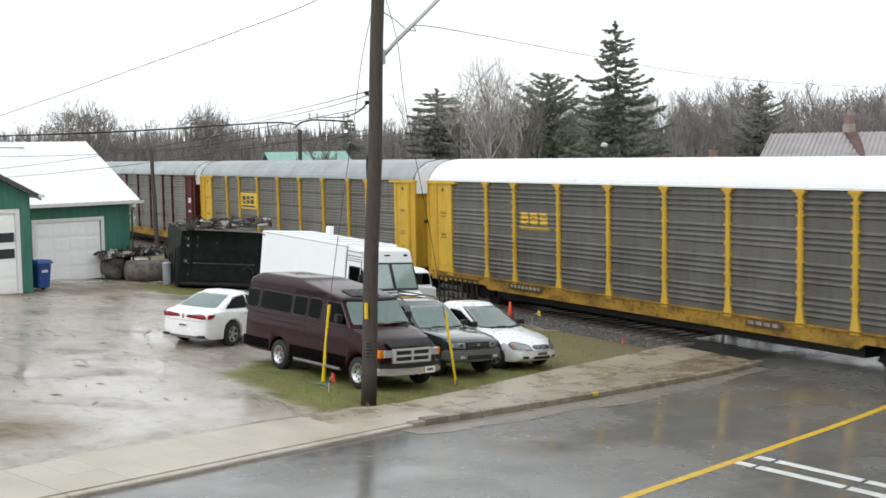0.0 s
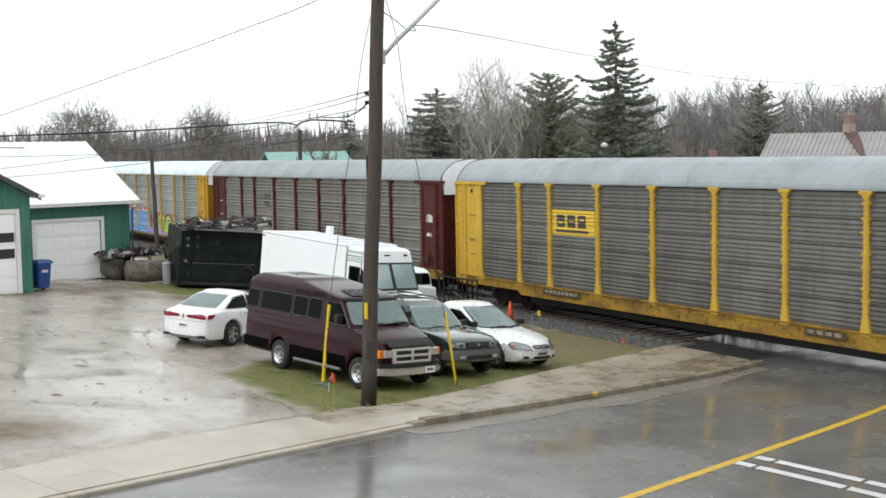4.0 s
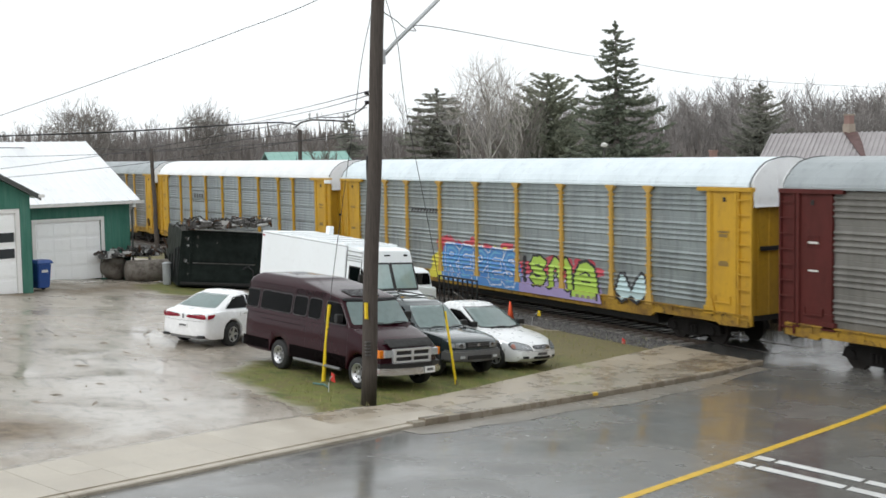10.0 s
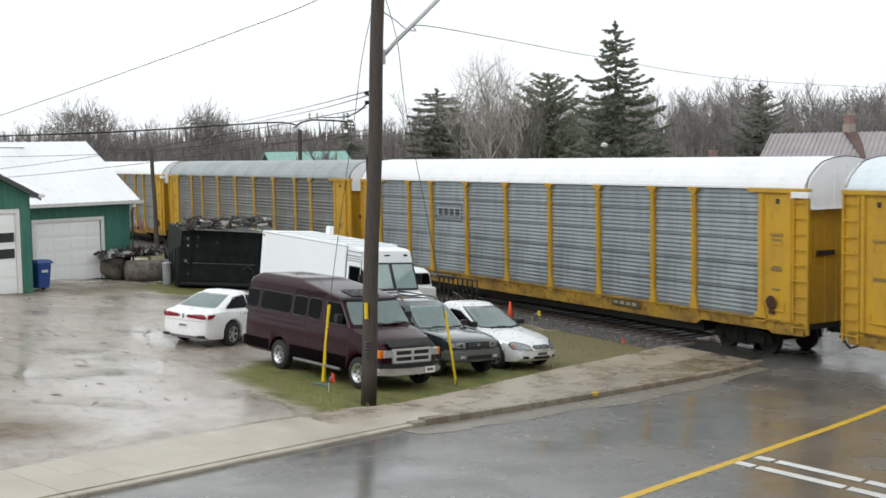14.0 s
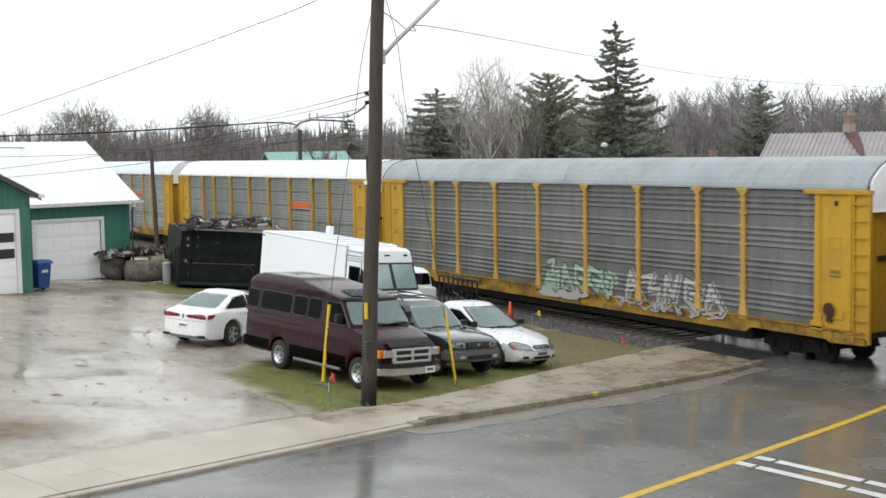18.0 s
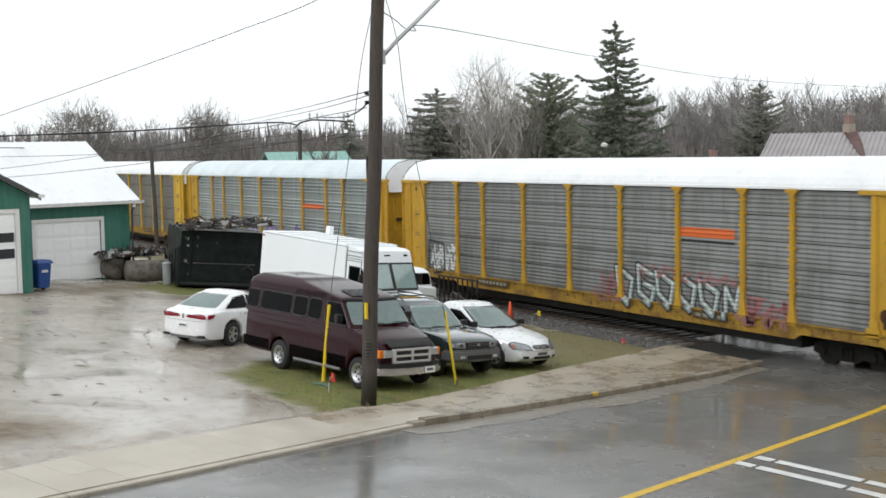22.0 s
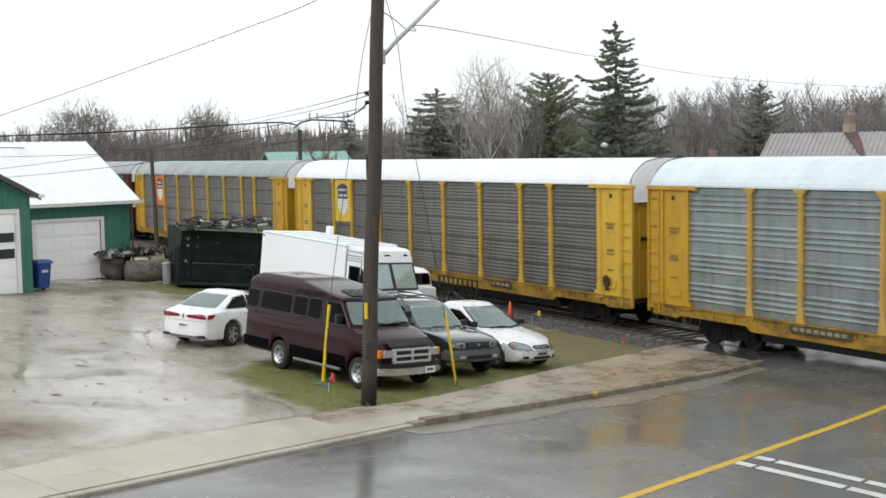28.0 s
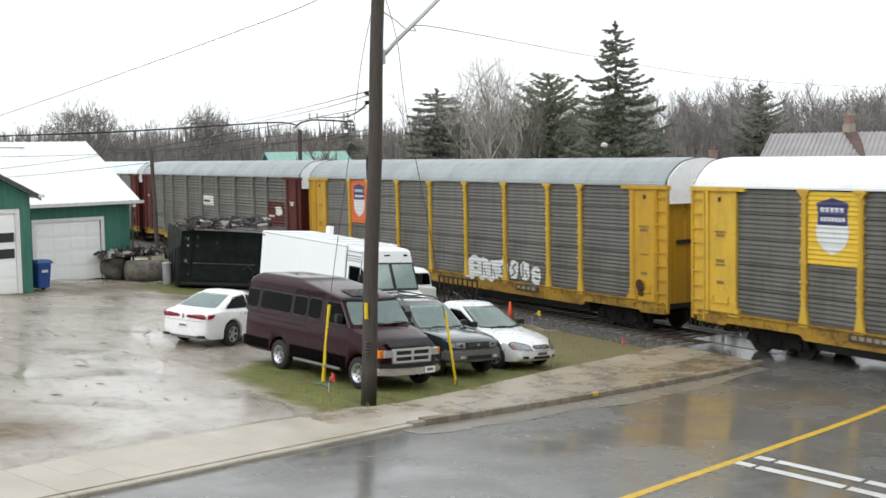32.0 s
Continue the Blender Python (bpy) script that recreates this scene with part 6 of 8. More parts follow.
    mirror_pair(c, 1.82, 0.82, 0.97, V_BLACKTRIM)
    car.wipers(2.20, 0.965, 0.62)


def step_van():
    """White delivery truck: long box body, cab with a split slanted windscreen and a short nose."""
    c = parked("delivery_truck", -40.9, -8.45, 15, "white boxy delivery truck with split windscreen", "truck", 3.4)
    c.matrix_world = c.matrix_world @ Matrix.Rotation(radians(2.2), 4, "Y")
    b = B()
    box(b, -0.27, 4.25, -1.15, 1.15, 0.55, 2.80, 0.04)
    part("cargo_body", b, V_BOX, c, "plain white cargo body, wet roof")
    b = B()
    prism(b, [(4.1, 0.55), (6., 0.55), (6.05, 1.1), (5.45, 1.45), (5.05, 2.35), (4.92, 2.66), (4.7, 2.72), (4.1, 2.74)], -1.1, 1.1, "y")
    bmesh.ops.bevel(b, geom=[e for e in b.edges if e.calc_face_angle(0) > 0.5], offset=0.06, segments=2, affect="EDGES")
    part("cab", b, V_BOX, c, "white cab with a rounded brow", False)
    for y0, y1 in ((-1.03, -0.04), (0.04, 1.03)):
        b = B()
        sheet(b, [(5.485, y0, 1.47), (5.485, y1, 1.47), (5.12, y1, 2.27), (5.12, y0, 2.27)], (0.025, 0, 0.012))
        part("windscreen", b, V_SHIELD, c, "slanted windscreen half")
        b = B()
        for q in ([(5.49, y0, 1.47), (5.49, y1, 1.47)], [(5.125, y0, 2.27), (5.125, y1, 2.27)], [(5.49, y0, 1.47), (5.125, y0, 2.27)], [(5.49, y1, 1.47), (5.125, y1, 2.27)]):
            tube(b, q, 0.042, 6)
        part("windscreen_seal", b, V_BLACKTRIM, c)
    for s in (-1, 1):
        lump(c, "side_window", V_GLASS, 4.45, 4.92, *sorted((s * 1.09, s * 1.112)), 1.55, 2.1, 0.004)
        b = B()
        sheet(b, [(5., s * 1.103, 1.5), (5.32, s * 1.103, 1.5), (5.05, s * 1.103, 2.1), (5., s * 1.103, 2.1)], (0, s * 0.01, 0))
        part("quarter_window", b, V_GLASS, c)
        for x0, x1, z0, z1 in ((4.255, 4.275, 0.6, 2.74), (4.275, 5.0, 2.375, 2.39), (4.99, 5.005, 0.7, 2.36), (-0.2, 4.25, 2.735, 2.75), (-0.2, 4.25, 0.70, 0.715)):
            lump(c, "body_seam", V_GREYPLASTIC, x0, x1, *sorted((s * 1.10, s * (1.155 if x0 < 4.2 else 1.118))), z0, z1, 0)
        lump(c, "window_seal", V_BLACKTRIM, 4.40, 4.96, *sorted((s * 1.085, s * 1.11)), 1.50, 2.14, 0.004)
        lump(c, "sliding_door", V_BOX, 4.32, 4.98, *sorted((s * 1.095, s * 1.107)), 0.7, 2.35, 0.01)
        for z in (2.30, 2.46, 2.6):
            lump(c, "door_rail", V_GREYPLASTIC, 4.25, 5., *sorted((s * 1.10, s * 1.125)), z, z + 0.018, 0)
        lump(c, "mirror", V_BLACKTRIM, 5.22, 5.3, *sorted((s * 1.22, s * 1.42)), 1.6, 1.95, 0.02)
        for x, r in ((0.9, 0.42), (4.3, 0.42)):
            wheel(c, x, s * 0.98, r, 0.24, s, V_RIM, 6)
        for y in (0.85,):
            lump(c, "marker_lamp", V_BLACKTRIM, 4.92, 5., *sorted((s * (y - 0.09), s * (y + 0.06))), 2.50, 2.56, 0.008)
    lump(c, "marker_lamp", V_BLACKTRIM, 4.94, 5., -0.12, 0.12, 2.50, 2.55, 0.008)
    for x in (0.5, 1.2, 1.9, 2.6, 3.3, 4.0):
        lump(c, "roof_rib", V_BOX, x, x + 0.05, -1.1, 1.1, 2.795, 2.82, 0.004)
        lump(c, "roof_joint", V_GREYPLASTIC, x + 0.05, x + 0.07, -1.08, 1.08, 2.79, 2.804, 0)
    for y, z in ((-1.158, 2.62), (-1.158, 0.8)):
        lump(c, "side_marker", V_RED, -0.22, -0.12, y, y + 0.02, z, z + 0.06, 0.005, "small red marker lamp")
    lump(c, "roof_vent", V_BOX, 0.9, 1.1, 0.75, 0.95, 2.8, 3.1, 0.02, "cream roof stack")
    lump(c, "front_bumper", V_BLACKTRIM, 6., 6.2, -1.05, 1.05, 0.45, 0.68, 0.03)
    return c


def black_truck_body():
    c = parked("box_truck", -48.1, -10.1, 79, "black boxy truck body with scrap piled on its roof", "truck", 3.0)
    b = B()
    prism(b, [(-0.06, 0.10), (3.35, 0.08), (3.35, 2.36), (0.02, 2.40)], 0.0, 4.4, "y")
    part("body", b, V_BLACKBOX, c)
    for name, x0, x1, z0, z1, d in (("body_rail", 0.50, 3.05, 1.02, 1.06, 0.05), ("door_panel", 0.50, 3.0, 1.10, 2.26, 0.02), ("door_panel", 0.50, 3.0, 0.34, 0.98, 0.02), ("corner_post", 0.02, 0.14, 0.30, 2.36, 0.035), ("corner_post", 0.38, 0.46, 0.30, 2.36, 0.03), ("corner_post", 3.08, 3.16, 0.30, 2.34, 0.03), ("corner_post", 3.24, 3.34, 0.30, 2.34, 0.035)):
        lump(c, name, M_SCRAP if name == "body_rail" else V_BLACKBOX, x0, x1, -d, 0.0, z0, z1, 0.008)
    # pale strip along the roof edge, painted as its lit highlight
    lump(c, "roof_trim", M_PALE, 0.0, 3.38, -0.05, 0.02, 2.37, 2.415, 0.006, "pale strip standing for the lit roof edge")
    lump(c, "step_bumper", M_BLACK, 0.05, 3.2, -0.2, 0.0, 0.16, 0.26, 0.02)
    rng = random.Random(9)
    for i in range(12):
        x, z, w, h = rng.uniform(0.14, 0.36), rng.uniform(0.5, 2.1), rng.uniform(0.02, 0.09), rng.uniform(0.02, 0.12)
        if i > 8:
            x, z = rng.uniform(0.6, 2.9), rng.uniform(0.4, 2.1)
        b = B()
        sheet(b, [(x + w * math.cos(q) * rng.uniform(0.5, 1), -0.022, z + h * math.sin(q) * rng.uniform(0.5, 1)) for q in (6.283 * j / 7 for j in range(7))], (0, -0.004 - 0.0005 * i, 0))
        part("paint_scuff", b, M_CAN if i % 4 == 0 else M_SCRAP, c, "pale scuff in the black paint")
    for i in range(4):
        b = B()
        y = 0.3 + 0.9 * i
        box(b, -0.07, -0.02, y, y + rng.uniform(0.1, 0.3), rng.uniform(0.4, 0.9), rng.uniform(1.0, 1.7), 0.02)
        part("side_fitting", b, V_BLACKTRIM, c, "black fitting on the body's side")
    b = B()
    tube(b, [(2.55, -0.06, 0.85), (2.75, -0.14, 0.98), (2.95, -0.12, 0.8), (3.0, -0.06, 0.5)], 0.035, 7)
    part("hose", b, V_BLACKTRIM, c, "hanging black hose")
    return c


def white_pickup():
    c = parked("pickup_truck", -39.3, -4.7, 184, "white pickup truck with dark cab window, mostly hidden", "pickup truck", 3.0)
    car = Car(c, dict(w=0.92, wb=3.0, z0=0.4, r=0.37, rear=-1.1, front=3.9, paint=V_BOX, spokes=5, bow=0.14,
                      top=[(-1.1, 1.12), (2.4, 1.13), (3.3, 1.06), (3.9, 0.95)], plan=[(-1.1, 0.88), (0, 0.92), (3.0, 0.92), (3.9, 0.80)],
                      cab_z=(1.05, 1.68), dome=0.06, boxy=6.0, cab_front=[(1.05, 2.46), (1.62, 1.76), (1.70, 1.5)], cab_rear=[(1.05, -1.02), (1.6, -0.9), (1.70, -0.65)],
                      cab_half=[(1.05, 0.86), (1.6, 0.74), (1.70, 0.64)]))
    car.end_pane("windscreen", 1.14, 1.62, 0.78, 0.66, V_SHIELD)
    car.end_pane("rear_window", 1.16, 1.56, 0.62, 0.56, V_GLASS, False)
    for poly in ([(-0.8, 1.14), (-0.75, 1.55), (0.4, 1.58), (0.4, 1.14)], [(0.9, 1.14), (0.9, 1.58), (1.55, 1.56), (2.05, 1.14)]):
        car.side_plate("side_window", poly, V_GLASS, True, 0.05, 0.007, "dark side window")
    for sd in (-1, 1):
        lump(c, "headlamp", V_LAMP, 3.7, 3.88, *sorted((sd * 0.5, sd * 0.76)), 0.78, 0.92, 0.02)
    lump(c, "front_bumper", V_CHROME, 3.85, 4.0, -0.85, 0.85, 0.5, 0.68, 0.03)


# ---- trees ----
def limbs(rng, h, spread, levels, kids, up, trunk_r, lean=0.0, first=0.22, wobble=0.25):
    """Segments (from, to, radius, radius, level) of a bare branching tree."""
    out = []

    def grow(p, d, length, r, level):
        n = 4 if level < 2 else 2
        for i in range(n):
            d2 = (d + Vector((rng.uniform(-1, 1), rng.uniform(-1, 1), rng.uniform(-0.4, 0.6))) * (wobble / (1 + 0.3 * n)) + Vector((0, 0, up * 0.12))).normalized()
            q = p + d2 * (length / n)
            r2 = r * (0.86 if level else 0.80)
            out.append((p, q, r, r2, level))
            if level < levels and (level > 0 or i / n >= first or i > 0):
                for _ in range(kids if level else kids + 2):
                    a = rng.uniform(0, 2 * math.pi)
                    side = Vector((math.cos(a), math.sin(a), rng.uniform(0.15, 0.9) * up))
                    start = p.lerp(q, rng.uniform(0.1, 1.0))
                    grow(start, (d2 * 0.45 + side.normalized() * spread).normalized(), length * rng.uniform(0.32, 0.55), r2 * 0.52, level + 1)
            p, d, r = q, d2, r2
    grow(Vector((0, 0, -0.2)), Vector((lean, 0, 1)).normalized(), h * 0.97, trunk_r, 0)
    top = max(s[1].z for s in out)
    k = h / top
    return [(a * k, b * k, c, d, e) for a, b, c, d, e in out]


def prisms(segs, thin, sides=3):
    """Vertex and face arrays of three-sided bars for segments."""
    verts, faces = [], []
    for a, b, r0, r1, _ in segs:
        d = (b - a)
        if d.length < 1e-5:
            continue
        d.normalize()
        u = d.orthogonal().normalized()
        v = d.cross(u)
        base = len(verts)
        for p, r in ((a, max(r0, thin)), (b, max(r1, thin * 0.8))):
            for i in range(sides):
                q = 2 * math.pi * i / sides
                verts.append(p + (u * math.cos(q) + v * math.sin(q)) * r)
        for i in range(sides):
            j = (i + 1) % sides
            faces.append((base + i, base + j, base + sides + j, base + sides + i))
    return verts, faces


def raw_mesh(name, verts, faces, mat):
    me = bpy.data.meshes.new(name)
    me.from_pydata([tuple(v) for v in verts], [], faces)
    me.materials.append(mat)
    return me


M_BARK = wood("grey_brown_bark", (0.10, 0.085, 0.075), (0.19, 0.17, 0.15))
M_TWIG = plain("grey_brown_twigs", (0.17, 0.145, 0.125), 0.85, var=0.3, scale=2)
M_BIRCH = worn("pale_birch_bark", (0.42, 0.40, 0.37), (0.12, 0.11, 0.10), 0.7, 0, 3.0, 0.8)
M_BIRCHTWIG = plain("pale_birch_twigs", (0.24, 0.215, 0.195), 0.85, var=0.25, scale=2)
M_PALETWIG = plain("pale_grey_twigs", (0.22, 0.20, 0.18), 0.85, var=0.2, scale=2)
# needle colours lightened to hold the haze of distance
M_SPRUCE = leafy("hazed_dark_spruce_needles", (0.10, 0.118, 0.09), (0.215, 0.235, 0.175))
M_PINE = leafy("hazed_green_pine_needles", (0.17, 0.185, 0.14), (0.32, 0.335, 0.25))
M_DULLFIR = leafy("hazed_dull_conifer_needles", (0.15, 0.155, 0.13), (0.29, 0.29, 0.24))
M_BIRCHFINE = plain("fine_pale_birch_twigs", (0.40, 0.37, 0.34), 0.85, var=0.2, scale=2)
# woodland colour raised too, with the far haze mixed in
M_WOODS = leafy("hazed_bare_woodland", (0.185, 0.170, 0.162), (0.35, 0.325, 0.31), 0.95)
M_BRUSH = leafy("brown_brush", (0.13, 0.115, 0.105), (0.235, 0.21, 0.193), 0.95)


def bare_tree(x, y, h, seed, label, spread=0.8, levels=4, kids=2, up=0.8, r=0.16, lean=0.0, bark=None, twig=None, first=0.3, thin=0.012, stems=1):
    rng = random.Random(seed)
    t = empty("tree", Matrix.Translation((x, y, height(x, y))) @ Matrix.Rotation(seed * 1.7, 4, "Z"), label, "tree")
    segs = []
    for i in range(stems):
        one = limbs(rng, h * (1 - 0.12 * i), spread, levels, kids, up, r * (1 if stems == 1 else 0.8), lean + (0.0 if stems == 1 else (i - (stems - 1) / 2) * 0.3), first)
        segs += one
    for name, test, mat, sides in (("trunk", lambda e: e <= 1, bark or M_BARK, 5), ("crown", lambda e: e > 1, twig or M_TWIG, 3)):
        v, f = prisms([s for s in segs if test(s[4])], thin, sides)
        part(name, raw_mesh(name, v, f, mat), None, t)
    return t


def round_tree(x, y, h, width, seed, label, bark=None, twig=None, fork=0.28, thin=0.015, r=0.2, limbs_n=10, squash=0.62):
    """A leafless tree whose limbs fan out to fill a rounded crown."""
    rng = random.Random(seed)
    t = empty("tree", Matrix.Translation((x, y, height(x, y))), label, "tree")
    cz = h * (1 - squash * 0.62)
    segs = []

    def rim(d, k):
        d = d.normalized()
        return Vector((d.x * width * k, d.y * width * k, cz + d.z * (h - cz) * k * (1.0 if d.z > 0 else 0.7)))

    def bend(a, b, r0, r1, level, n):
        prev, out = a, [a]
        sag = Vector((rng.uniform(-1, 1), rng.uniform(-1, 1), rng.uniform(-0.2, 0.9))) * (b - a).length * 0.10
        for i in range(1, n + 1):
            s = i / n
            p = a.lerp(b, s) + sag * math.sin(math.pi * s) + Vector((rng.uniform(-1, 1), rng.uniform(-1, 1), rng.uniform(-1, 1))) * (b - a).length * 0.025
            segs.append((prev, p, r0 + (r1 - r0) * (i - 1) / n, r0 + (r1 - r0) * s, level))
            out.append(p)
            prev = p
        return out
    bend(Vector((0, 0, -0.2)), Vector((0.1, 0, h * 0.8)), r, r * 0.2, 0, 8)
    for i in range(limbs_n):
        a = 2.4 * i + rng.uniform(-0.3, 0.3)
        up = 0.15 + 1.7 * (i / limbs_n) + rng.uniform(-0.1, 0.2)
        d = Vector((math.cos(a), math.sin(a), up))
        start = Vector((0.03, 0, h * (fork + 0.32 * i / limbs_n)))
        path = bend(start, rim(d, rng.uniform(0.85, 1.0)), r * 0.45, r * 0.07, 1, 7)
        for p in path[2:]:
            for _ in range(2):
                d2 = (p - Vector((0, 0, cz * 0.75))).normalized() + Vector((rng.uniform(-1, 1), rng.uniform(-1, 1), rng.uniform(-0.5, 0.9))) * 0.75
                q = rim(d2, rng.uniform(0.7, 1.0))
                if (q - p).length > width * 0.85:
                    q = p + (q - p).normalized() * width * rng.uniform(0.5, 0.8)
                for p2 in bend(p, q, r * 0.14, thin, 2, 4)[1:]:
                    for _ in range(1):
                        d3 = ((q - p).normalized() + Vector((rng.uniform(-1, 1), rng.uniform(-1, 1), rng.uniform(-0.3, 1.0))) * 0.8).normalized()
                        q3 = p2 + d3 * h * rng.uniform(0.05, 0.11)
                        for p4 in bend(p2, q3, thin, thin * 0.8, 3, 2)[1:]:
                            d4 = (d3 + Vector((rng.uniform(-1, 1), rng.uniform(-1, 1), rng.uniform(-0.3, 1.0))) * 0.7).normalized()
                            segs.append((p4, p4 + d4 * h * rng.uniform(0.025, 0.06), thin * 0.8, thin * 0.7, 4))
    for name, test, mat, sides in (("trunk", lambda e: e <= 1, bark or M_BARK, 5), ("crown", lambda e: e > 1, twig or M_TWIG, 3)):
        v, f = prisms([q for q in segs if test(q[4])], thin * 0.7, sides)
        part(name, raw_mesh(name, v, f, mat), None, t)
    return t


def conifer(x, y, h, width, seed, label, mat, droop=0.35, bare=0.1, density=1.0, ragged=0.3, curl=0.25, taper=0.72):
    """A conifer: whorls of drooping boughs hung with needle sprays, open towards the top."""
    rng = random.Random(seed)
    t = empty("tree", Matrix.Translation((x, y, height(x, y))), label, "conifer tree")
    b = B()
    tube(b, [(0, 0, -0.2), (0.05, 0, h * 0.5), (0, 0, h)], 0.022 * h, 8, 0.02)
    part("trunk", b, M_BARK, t)
    verts, faces, bough = [], [], []

    def tri(p, q, s):
        k = len(verts)
        verts.extend((p, q, s))
        faces.append((k, k + 1, k + 2))
    whorls = int(h * 2.6)
    for i in range(whorls):
        f = i / (whorls - 1)
        z = h * (bare + (1 - bare) * f) - 0.05
        reach = width * (1 - f) ** taper * rng.uniform(0.82, 1.12) + 0.12
        n = max(4, int(round((9 if f < 0.45 else (6 if f < 0.7 else 4.4)) * density)))
        for j in range(n):
            a = 2 * math.pi * (j + rng.random()) / n
            L = reach * rng.uniform(1 - ragged, 1 + ragged * 0.55)
            side = Vector((math.cos(a), math.sin(a), 0))
            z = h * (bare + (1 - bare) * f) - 0.05 + rng.uniform(-0.22, 0.22)
            cross = Vector((-math.sin(a), math.cos(a), 0))
            m = max(3, int(L * 5))
            prev = Vector((0, 0, z))
            for k in range(1, m + 1):
                s = k / m
                p = Vector((0, 0, z)) + side * (L * s) + Vector((0, 0, -droop * L * s + curl * L * s * s * s))
                bough.append((prev, p, 0.028 * (1 - 0.7 * s), 0.026 * (1 - 0.75 * s), 2))
                if s > 0.12:
                    for _ in range(int(9 + 4 * density)):
                        w = (0.115 + 0.12 * L / max(width, 0.1) * (1 - 0.6 * s)) * rng.uniform(0.6, 1.6)
                        o = p + cross * rng.uniform(-0.32, 0.32) * L * 0.45 * (1.15 - s) + side * (L / m * rng.uniform(-0.7, 0.5)) + Vector((0, 0, rng.uniform(-0.08, 0.04)))
                        d1 = (side * rng.uniform(0.5, 1.2) + cross * rng.uniform(-0.8, 0.8) + Vector((0, 0, rng.uniform(-0.25, 0.3)))).normalized() * w * 1.5
                        hang = Vector((rng.uniform(-0.05, 0.05), rng.uniform(-0.05, 0.05), -rng.uniform(0.15, 0.8) * w))
                        tri(o - d1 * 0.5, o + d1 * 0.6, o + d1 * rng.uniform(-0.3, 0.2) + hang)
                prev = p
    part("crown", raw_mesh("crown", verts, faces, mat), None, t)
    v, f2 = prisms(bough, 0.006)
    part("branchwork", raw_mesh("branchwork", v, f2, M_BARK), None, t)
    return t


def far_woods():
    """Bare woodland behind the tracks: many small leafless trees joined as one stand, and a bank of brush."""
    rng = random.Random(11)
    temps = []
    for i in range(7):
        segs = limbs(rng, 1.0, rng.uniform(0.7, 1.05), 3, 3, rng.uniform(0.7, 1.1), 0.015, 0, 0.25, 0.4)
        segs = [q for q in segs if q[4] > 0 or q[1].z < 0.66]
        v, f = prisms(segs, 0.0020)
        temps.append((np.array([tuple(q) for q in v]), np.array(f)))
    fw, rt = np.array((-0.8635, 0.5044)), np.array((0.5044, 0.8635))
    V, F, base = [], [], 0
    for depth, n, low, high in ((118, 26, 6.5, 9.5), (135, 50, 8.5, 12), (152, 58, 9.5, 13.5), (172, 64, 11, 15.5), (195, 66, 12, 17)):
        for i in range(n):
            lat = (-0.46 + 0.92 * (i + rng.random()) / n) * depth
            d = depth + rng.uniform(-7, 7)
            px = lat / d
            tall = rng.uniform(low, high)
            if px < -0.02:
                tall *= 0.78
            if px > 0.16:
                tall *= 1.06
            v, f = temps[rng.randrange(7)]
            a = rng.uniform(0, 6.28)
            c, s = math.cos(a), math.sin(a)
            q = v.copy()
            q[:, 0], q[:, 1] = (v[:, 0] * c - v[:, 1] * s) * tall * 0.72, (v[:, 0] * s + v[:, 1] * c) * tall * 0.72
            q[:, 2] = v[:, 2] * tall
            o = np.array((0.0, -25.8)) + fw * d + rt * lat
            q[:, 0] += o[0]
            q[:, 1] += o[1]
            V.append(q)
            F.append(f + base)
            base += len(q)
    V, F = np.concatenate(V), np.concatenate(F)
    me = bpy.data.meshes.new("far_woods")
    me.from_pydata(V.tolist(), [], F.tolist())
    me.materials.append(M_WOODS)
    tagged(new("far_woods", me), "bare grey-brown winter woodland beyond the tracks", "woodland", kind="stuff")
    # brush: upright stalks in a dense bank
    verts, faces = [], []
    for i in range(42000):
        d = rng.choice((108, 125, 145, 165, 185, 210)) + rng.uniform(-8, 8)
        lat = rng.uniform(-0.48, 0.48) * d
        o = Vector((fw[0] * d + rt[0] * lat, -25.8 + fw[1] * d + rt[1] * lat, 0))
        tall = rng.uniform(2.8, 6.4) * (1 + (d - 105) / 110)
        w = rng.uniform(0.03, 0.10)
        lean_ = rng.uniform(-2.6, 2.6)
        tip = o + Vector((rt[0] * lean_, rt[1] * lean_, tall * rng.uniform(0.6, 1.0)))
        k = len(verts)
        verts += [o + Vector((rt[0] * w, rt[1] * w, 0)), o - Vector((rt[0] * w, rt[1] * w, 0)), tip, tip + Vector((rt[0] * w, rt[1] * w, -tall * 0.3))]
        faces += [(k, k + 1, k + 2), (k, k + 2, k + 3)]
    me = raw_mesh("brush", verts, faces, M_BRUSH)
    tagged(new("brush", me), "dense leafless brush at the foot of the woods", "brush", kind="stuff")


def grass_blades():
    rng = random.Random(5)
    verts, faces = [], []
    n = 0
    while n < 9000:
        x, y = rng.uniform(-46, -21.5), rng.uniform(-16.5, -0.2)
        g = edge_distance(x, y, GRASS) + noise.noise((x * 0.8, y * 0.8, 0)) * 0.5
        n += 1
        if g < 0.1 or (g < 0.5 and rng.random() < 0.6):
            continue
        z = height(x, y)
        a = rng.uniform(0, 6.28)
        w = 0.010
        h = rng.uniform(0.04, 0.11) * (1.3 if noise.noise((x * 1.1, y * 1.1, 7)) > 0.15 else 0.8)
        dx, dy = math.cos(a) * w, math.sin(a) * w
        k = len(verts)
        verts += [(x - dx, y - dy, z - 0.01), (x + dx, y + dy, z - 0.01), (x + rng.uniform(-0.05, 0.05), y + rng.uniform(-0.05, 0.05), z + h)]
        faces.append((k, k + 1, k + 2))
    me = raw_mesh("grass", verts, faces, leafy("wet_grass_blades", (0.165, 0.195, 0.055), (0.36, 0.315, 0.15), 0.6))
